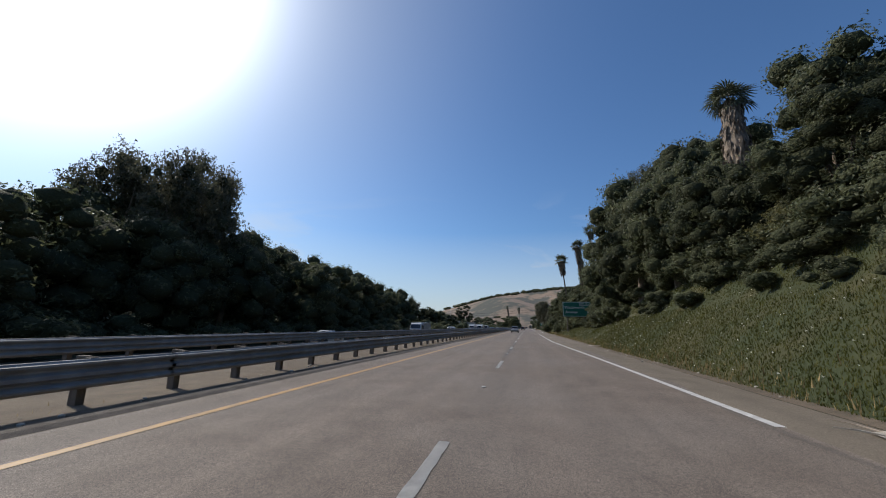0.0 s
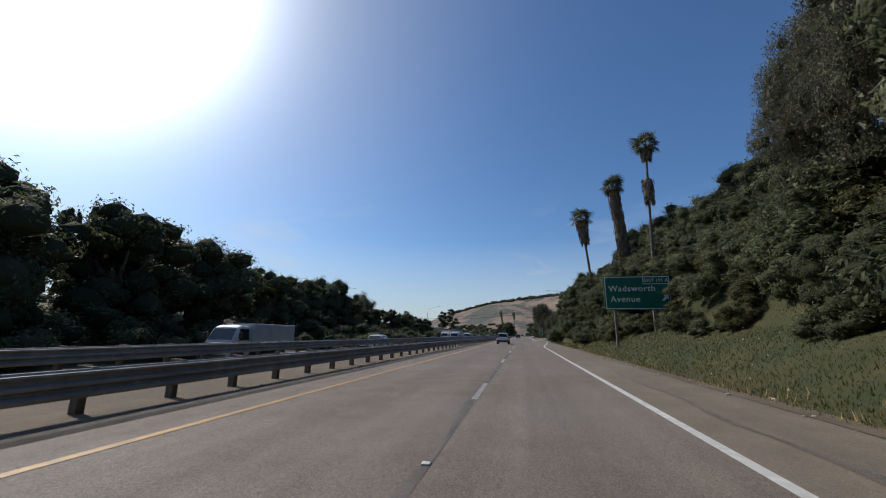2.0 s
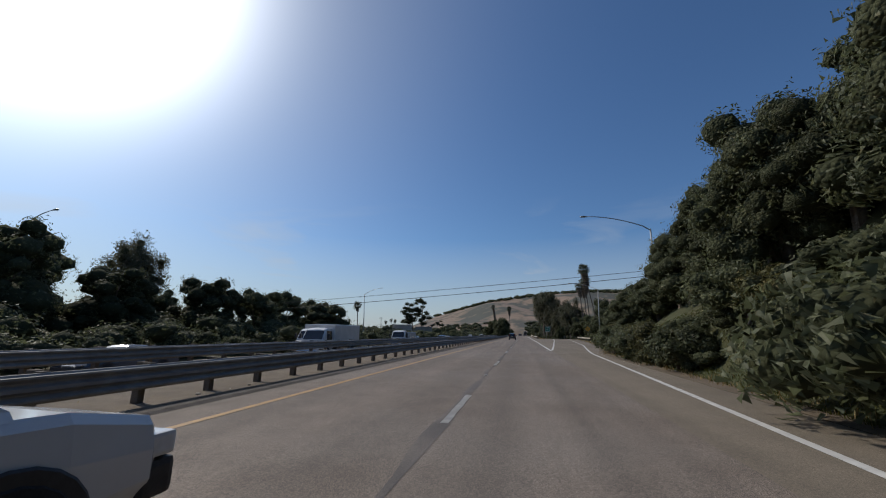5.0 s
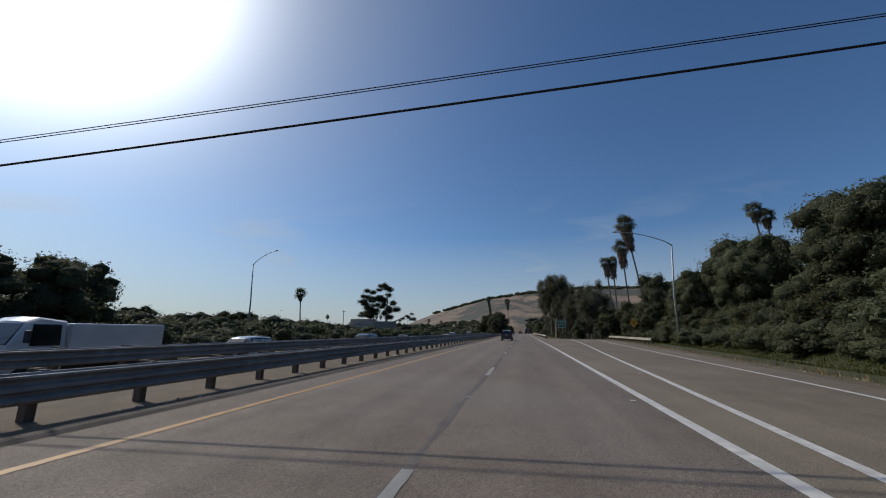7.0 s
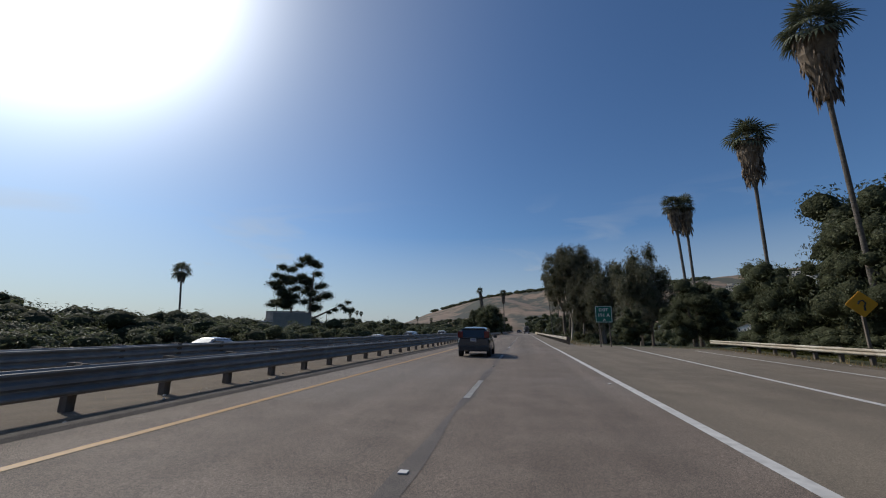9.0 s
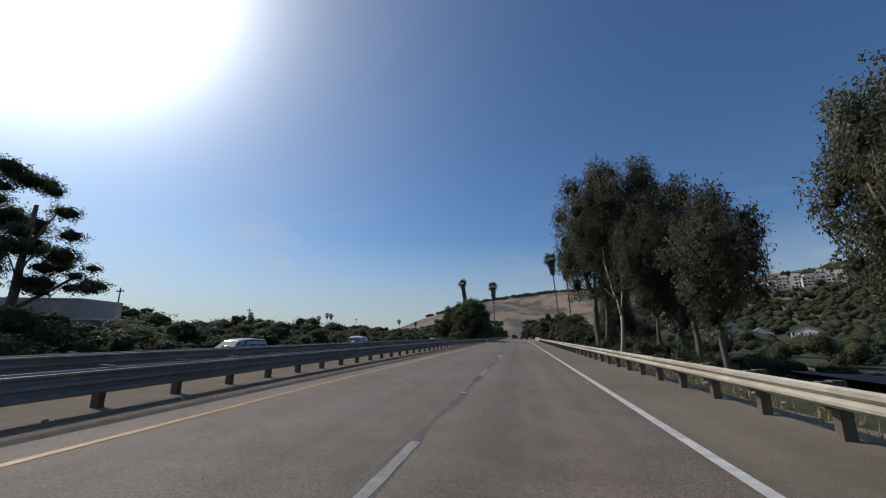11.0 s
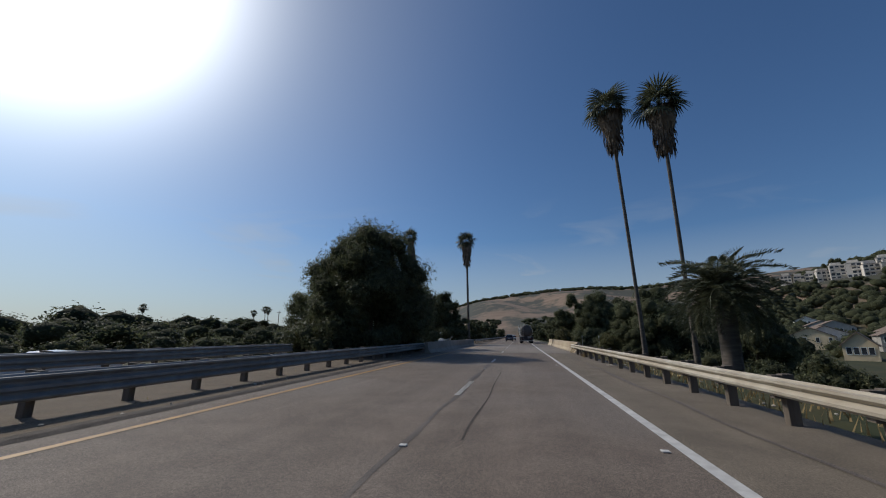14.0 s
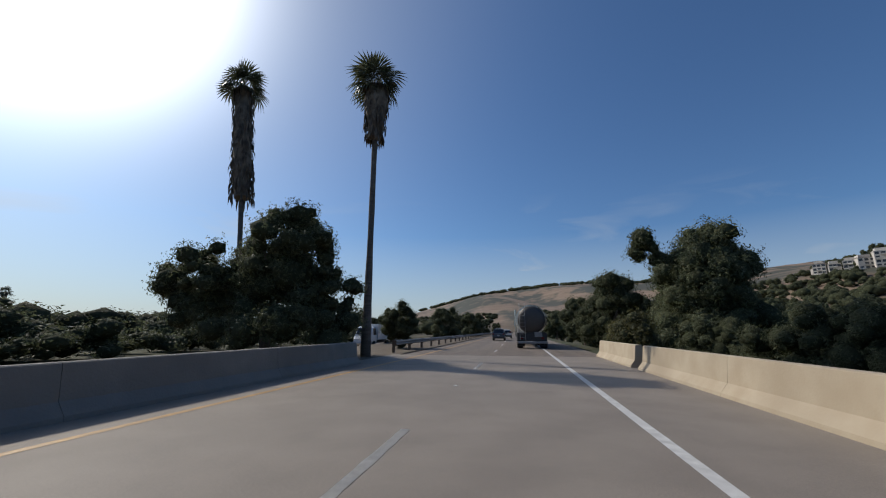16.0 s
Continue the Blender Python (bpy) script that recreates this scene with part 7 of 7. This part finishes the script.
def house(at, turn, w, d, h, mat, label, roof=2.6):
    """Gabled house, gable towards -y."""
    t = thing("house", label, "house", "houses in the valley", Matrix.Translation(at) @ pose(0, 0, 0, 0, 0, turn))
    bm = bmesh.new()
    prof = [(-w / 2, -3), (w / 2, -3), (w / 2, h), (0, h + roof), (-w / 2, h)]
    a = [bm.verts.new((x, 0, z)) for x, z in prof]
    b = [bm.verts.new((x, d, z)) for x, z in prof]
    bm.faces.new(a)
    bm.faces.new(b[::-1])
    for i in range(5):
        bm.faces.new((a[i], b[i], b[(i + 1) % 5], a[(i + 1) % 5]))
    bmesh.ops.recalc_face_normals(bm, faces=bm.faces)
    part("wall", bm, mat, t)
    sl = math.hypot(w / 2, roof)
    for s in (1, -1):
        rb = boxed(0, -0.4, 0.0, sl + 0.45, d + 0.4, 0.16)
        o = part("roof", rb, M_ROOF, t)
        o.matrix_basis = pose(0, 0, h + roof + 0.05, 0, math.degrees(math.atan2(roof, w / 2)), 0) if s > 0 else pose(0, d, h + roof + 0.05, 0, math.degrees(math.atan2(roof, w / 2)), 180)
    for x in np.linspace(-w / 2 + 0.9, w / 2 - 0.9, 4):
        wd = part("window", boxed(x - 0.35, -0.05, h - 1.7, x + 0.35, 0.05, h - 0.4), M_WINDOW, t)
        part("window_frame", frame_bm(0.84, 1.44, 0.08, -0.08, 0.0, x, h - 1.05), M_SIGNWHITE, wd)
    return t


house((67.6, 386.0, gz(67.6, 386.0)), -38, 4.8, 8, 2.9, M_CREAM, "cream gabled house below the freeway", 2.4)
house((97, 412, gz(97, 412)), -30, 9, 12, 4.0, M_STUCCO, "white gabled house below the hillside", 2.2)
house((106, 421, gz(106, 421)), -20, 8, 10, 4.5, M_STUCCO, "white gabled house below the hillside", 2.0)
house((88, 430, gz(88, 430)), -35, 10, 12, 4.0, M_CREAM, "cream gabled house below the hillside", 2.4)
house((92, 430, gz(92, 430)), -25, 10, 12, 4.5, M_STUCCO, "white gabled house below the hillside", 2.2)
house((110, 452, gz(110, 452)), -25, 10, 12, 5.0, M_STUCCO, "white gabled house below the hillside", 2.2)
for x, y, w, tn in ((67, 470, 8, -30), (86, 473, 9, -15), (100, 468, 7, -40), (119, 471, 9, -25), (83, 500, 8, -35), (108, 505, 9, -20), (131, 498, 8, -30)):
    house((x, y, gz(x, y)), tn, w, 10, 4.2, M_STUCCO if x % 2 else M_CREAM, "pale gabled house among the hillside trees", 2.0)
house((112, 405, gz(112, 405)), -40, 9, 11, 5.0, M_STUCCO, "white gabled house below the hillside", 2.0)
apartment((-47, 262, 0), 18, 12, 8, 1, 22)

# scrub and trees over the apartment hill
rnd = random.Random(21)
inner = []
close = []
for i in range(1700):
    x = rnd.uniform(35, 420)
    y = rnd.uniform(300, 760)
    if gz(x, y) < -4 or (238 < x < 300 and 605 < y < 720 and rnd.random() < 0.75):
        continue
    # fitted to the camera's view: no bushes on the line to the cream house
    if y < 388 and abs((x - 3.2) * 0.80 - (y - 298) * 0.586) < 4.5:
        continue
    (close if math.hypot(x, y - 300) < 130 else inner).append((x, y, rnd.uniform(2.5, 6.0) * (1 + (y - 300) / 900), i, rnd.uniform(0.85, 1.25)))
for i in range(900):
    x, y = rnd.uniform(95, 255), rnd.uniform(430, 700)
    if rnd.random() < 0.35 + 0.5 * math.sin(x * 0.09) * math.sin(y * 0.06):
        inner.append((x, y, rnd.uniform(2.0, 5.2), i, rnd.uniform(0.9, 1.3)))
bush_stuff("hillside_scrub", "dark scrub and trees scattered over the dry hillside", inner, TINY_SHRUBS)
bush_stuff("hillside_scrub", "dark bushes and small trees at the foot of the hillside", close, FAR_SHRUBS)
inner = []
for i in range(240):
    y = rnd.uniform(430, 900)
    x = rnd.uniform(-150, -22) if i % 3 else rnd.uniform(12, 60)
    inner.append((x, y, rnd.uniform(3.5, 7.0), i, 1.5))
bush_stuff("distant_trees", "distant dark trees along the freeway", inner, TINY_SHRUBS)
inner = []
for i in range(120):
    y = rnd.uniform(0, 420)
    inner.append((rnd.uniform(-150, -62), y, rnd.uniform(3.0, 6.5), i, 1.5))
bush_stuff("distant_trees", "dark bushy trees on the flat land towards the coast", inner, TINY_SHRUBS)
inner = []
for i in range(300):
    az = rnd.uniform(-12, 22)
    r = rnd.uniform(2260, 2420)
    inner.append((r * math.sin(radians(az)), r * math.cos(radians(az)), rnd.uniform(8, 18), i, 1.6))
bush_stuff("ridge_scrub", "dark scrub along the crest of the far ridge", inner, TINY_SHRUBS)

# ---- low cover on the banks ----
inner = []
for i in range(80):
    y = rnd.uniform(81, 132)
    lat = rnd.uniform(10.5, 13.5) if y < 88 else rnd.uniform(7.6, 9.2)
    inner.append((float(dash_x(y)) + lat, y, rnd.uniform(0.5, 1.25) * (1.25 if lat > 9 else 0.8), i, 1.5))
for i in range(90):
    y = rnd.uniform(2, 66)
    lat = rnd.uniform(10.4, 13.5)
    inner.append((float(dash_x(y)) + lat, y, rnd.uniform(0.6, 1.4), i, 1.4))
for i in range(110):
    y = rnd.uniform(-2, 62)
    inner.append((float(dash_x(y)) + rnd.uniform(12.2, 16.2), y, rnd.uniform(1.2, 2.4), i, 1.3))
for i in range(60):
    y = rnd.uniform(140, 226)
    foot = float(np.interp(y, [138, 160, 200, 225], [9.6, 14.0, 19.6, 21.0]))
    inner.append((float(dash_x(y)) + foot + rnd.uniform(0, 2.2), y, rnd.uniform(0.5, 1.2), i, 1.5))
for i in range(120):
    y = 140 + 88 * i / 120
    foot = float(np.interp(y, [138, 160, 200, 225], [8.9, 13.4, 19.0, 20.0]))
    inner.append((float(dash_x(y)) + foot + rnd.uniform(0.2, 1.6), y, rnd.uniform(0.9, 1.9), i, 1.4))
bush_stuff("ground_cover", "low green weeds and ivy along the foot of the bank", inner, MID_SHRUBS)


def blades(name, label, mat, count, place, height, seed, width=0.03):
    """Upright blades: place(rng) gives x, y; kind stuff."""
    rng = np.random.default_rng(seed)
    x, y = place(rng, count)
    z = ground_z(x, y) - 0.02
    h = height * rng.uniform(0.5, 1.4, count)
    a = rng.uniform(0, 6.283, count)
    w = width * rng.uniform(0.7, 1.5, count)
    dx, dy = np.cos(a) * w, np.sin(a) * w
    lx, ly = rng.uniform(-0.4, 0.4, count) * h, rng.uniform(-0.4, 0.4, count) * h
    rows = [(x - dx, y - dy, z), (x + dx, y + dy, z), (x + lx, y + ly, z + h)]
    verts = np.stack([np.stack(r, 1) for r in rows], 1).reshape(-1, 3)
    ob = mesh_arrays(name, verts, np.arange(count * 3), np.full(count, 3), mat)
    return tagged(ob, label, "grass", kind="stuff")


def on_bank(rng, n):
    y = np.where(rng.random(n) < 0.6, rng.uniform(-4, 90, n), rng.uniform(2, 40, n))
    lat = 6.75 + rng.random(n) ** 1.15 * 8.6
    return dash_x(y) + lat, y


blades("grass", "long green and dry grass on the bank", L_GRASS, 150000, on_bank, 0.1, 31, 0.016)


def on_toe(rng, n):
    y = rng.uniform(86, 228, n)
    foot = np.interp(y, [86, 110, 138, 160, 200, 225], [6.7, 6.7, 8.4, 12.8, 18.6, 19.4])
    return dash_x(y) + foot + rng.random(n) ** 1.4 * 2.6, y


blades("grass", "short rough grass along the foot of the bank", L_GRASS, 60000, on_toe, 0.13, 37, 0.018)


def on_verge(rng, n):
    y = rng.uniform(0, 228, n)
    return dash_x(y) + edge_lat(y) + 0.25 + np.abs(rng.normal(0, 0.45, n)), y


blades("dry_grass", "straw-coloured dry weeds along the edge of the shoulder", L_DRY, 5200, on_verge, 0.22, 32, 0.02)


def by_rail(rng, n):
    y = rng.uniform(228, 332, n)
    return dash_x(y) + 6.5 + np.abs(rng.normal(0, 0.9, n)), y


blades("dry_grass", "dry weeds under the roadside guardrail", L_DRY, 2600, by_rail, 0.3, 33, 0.02)


def in_median(rng, n):
    y = rng.uniform(0, 331, n)
    return dash_x(y) - 6.4 - rng.random(n) ** 1.5 * 6.4, y


blades("dry_grass", "sparse dry weeds in the median", L_DRY, 6000, in_median, 0.16, 34, 0.014)

# flowers scattered in the grass
rng = random.Random(35)
verts, faces = [], []
for x, y in zip(*on_bank(np.random.default_rng(35), 700)):
    z = gz(x, y) + rng.uniform(0.2, 0.45)
    s = rng.uniform(0.012, 0.028)
    k = len(verts)
    verts += [(x - s, y - s * 0.6, z - s * 0.4), (x + s, y - s * 0.6, z - s * 0.2), (x + s * 0.6, y + s, z + s), (x - s * 0.6, y + s * 0.5, z + s)]
    faces.append((k, k + 1, k + 2, k + 3))
tagged(mesh_part("wildflowers", verts, faces, M_FLOWER), "tiny pale wildflowers in the grass", "flowers", kind="stuff")

# stones and litter along the edges
rng = random.Random(36)
iv, jf = ico()
verts, faces, base = [], [], 0
for i in range(700):
    y = rng.uniform(0, 330)
    if rng.random() < 0.55:
        la = float(edge_lat(y)) + rng.uniform(-0.2, 0.9)
    else:
        la = rng.uniform(-6.6, -5.7)
    s = rng.uniform(0.015, 0.06)
    c = np.array((float(dash_x(y)) + la, y, s * 0.3))
    verts.append(iv * np.array([rng.uniform(0.6, 1.4) * s, rng.uniform(0.6, 1.4) * s, s * 0.6]) + c)
    faces += (jf + base).tolist()
    base += len(iv)
tagged(mesh_part("gravel", np.concatenate(verts).tolist(), faces, M_RUBBISH), "loose stones and litter along the road edges", "gravel", kind="stuff")


def debris(x, y, z, size, label, seed):
    """A heap of torn sheet and broken sticks."""
    rng = random.Random(seed)
    t = thing("roadside_debris", label, "debris", "roadside debris", Matrix.Translation((x, y, z)))
    bm = bmesh.new()
    n = 7
    vs = [[bm.verts.new(((i / (n - 1) - 0.5) * size, (j / 3 - 0.5) * size * 0.4, 0.02 + 0.1 * size * abs(noise.noise((i * 0.7, j * 0.9, seed))))) for j in range(4)] for i in range(n)]
    for i in range(n - 1):
        for j in range(3):
            bm.faces.new((vs[i][j], vs[i + 1][j], vs[i + 1][j + 1], vs[i][j + 1]))
    part("torn_sheet", bm, M_RUBBISH, t, "crumpled pale torn sheet")
    for k in range(4):
        bm = bmesh.new()
        a = rng.uniform(0, 6.28)
        o = Vector((rng.uniform(-0.4, 0.4) * size, rng.uniform(-0.2, 0.2) * size, 0.04))
        tube(bm, [o, o + Vector((math.cos(a), math.sin(a), 0.12)) * size * 0.4, o + Vector((math.cos(a + 0.2), math.sin(a + 0.2), 0.1)) * size * 0.75], [0.014, 0.012, 0.006], 6)
        part("stick", bm, M_PALEBARK, t)


for x, y, s, lab in ((6.3, 7.2, 0.9, "crumpled pale plastic and sticks on the shoulder"), (6.5, 34.5, 0.8, "pale litter at the edge of the shoulder"), (6.6, 83, 0.9, "broken branches and litter at the foot of the bank"), (6.9, 92, 0.8, "broken branches at the foot of the bank"), (7.6, 318, 0.6, "broken branches against the guardrail"), (8.0, 340.5, 0.8, "palm litter lying beside the bridge barrier"), (7.7, 336.5, 0.7, "palm litter lying beside the bridge barrier"), (-5.9, 82, 0.5, "small pale litter in the median"), (-5.9, 170, 0.5, "small pale litter in the median")):
    debris(x, y, 0.0, s, lab, int(y))


def weed(x, y, s, seed):
    rng = random.Random(seed)
    t = thing("dry_weed", "dry bushy weed growing against the barrier", "weed", "dry weeds", Matrix.Translation((x, y, 0)))
    bm = bmesh.new()
    for k in range(16):
        a, l = rng.uniform(0, 6.28), s * rng.uniform(0.5, 1.0)
        d = Vector((math.cos(a) * 0.6, math.sin(a) * 0.6, 1)).normalized()
        tube(bm, [(0, 0, -0.02), d * l * 0.5 + Vector((0, 0, 0.02)), d * l + Vector((rng.uniform(-.1, .1), rng.uniform(-.1, .1), 0)) * s], [0.008, 0.006, 0.003], 4)
    part("stem", bm, M_PALEBARK, t)
    rr = np.random.default_rng(seed)
    d = rr.normal(size=(420, 3))
    d[:, 2] = np.abs(d[:, 2])
    d /= np.linalg.norm(d, axis=1)[:, None]
    q = leaf_blades(rr, d * np.array([0.5, 0.5, 0.8]) * s * rr.uniform(0.4, 1.0, (420, 1)), d, 0.045)
    mesh_part("leaves", q.tolist(), np.arange(len(q)).reshape(-1, 3).tolist(), L_DRY, t)


for i, (x, y, s) in enumerate(((8.0, 334.6, 0.7), (7.9, 333.0, 0.9), (7.6, 326, 0.5), (7.0, 84.5, 0.9), (7.1, 98, 0.6), (8.2, 337, 0.5), (7.2, 86, 0.7))):
    weed(x, y, s, i)


def marker_post(x, y, hgt):
    t = thing("marker_post", "slim pale roadside marker post", "marker post", "marker posts", Matrix.Translation((x, y, gz(x, y))))
    part("post", boxed(-0.022, -0.015, -0.2, 0.022, 0.015, hgt, 0.006), M_LAMPPOLE, t)
    part("reflector", boxed(-0.026, -0.024, hgt - 0.2, 0.026, -0.015, hgt - 0.1), M_SIGNWHITE, t)


for x, y, hgt in ((9.0, 279, 1.9), (8.9, 303.5, 2.0), (9.6, 331, 1.55), (9.4, 338, 1.5), (14.5, 151, 1.5), (17.0, 176, 1.4)):
    marker_post(x, y, hgt)

# billboard-like wall panel beside the pine
WP = thing("boundary_wall", "grey boundary wall panel beside the pine tree", "wall", "", pose(-33.5, 243.5, 0, 0, 0, 10))
part("panel", boxed(-3.0, 0, -0.3, 3.0, 0.2, 4.0, 0.03), M_GREYCONCRETE, WP)
for px in (-2.9, 0, 2.9):
    part("pilaster", boxed(px - 0.14, -0.08, -0.3, px + 0.14, 0.0, 4.1, 0.01), M_GREYCONCRETE, WP)
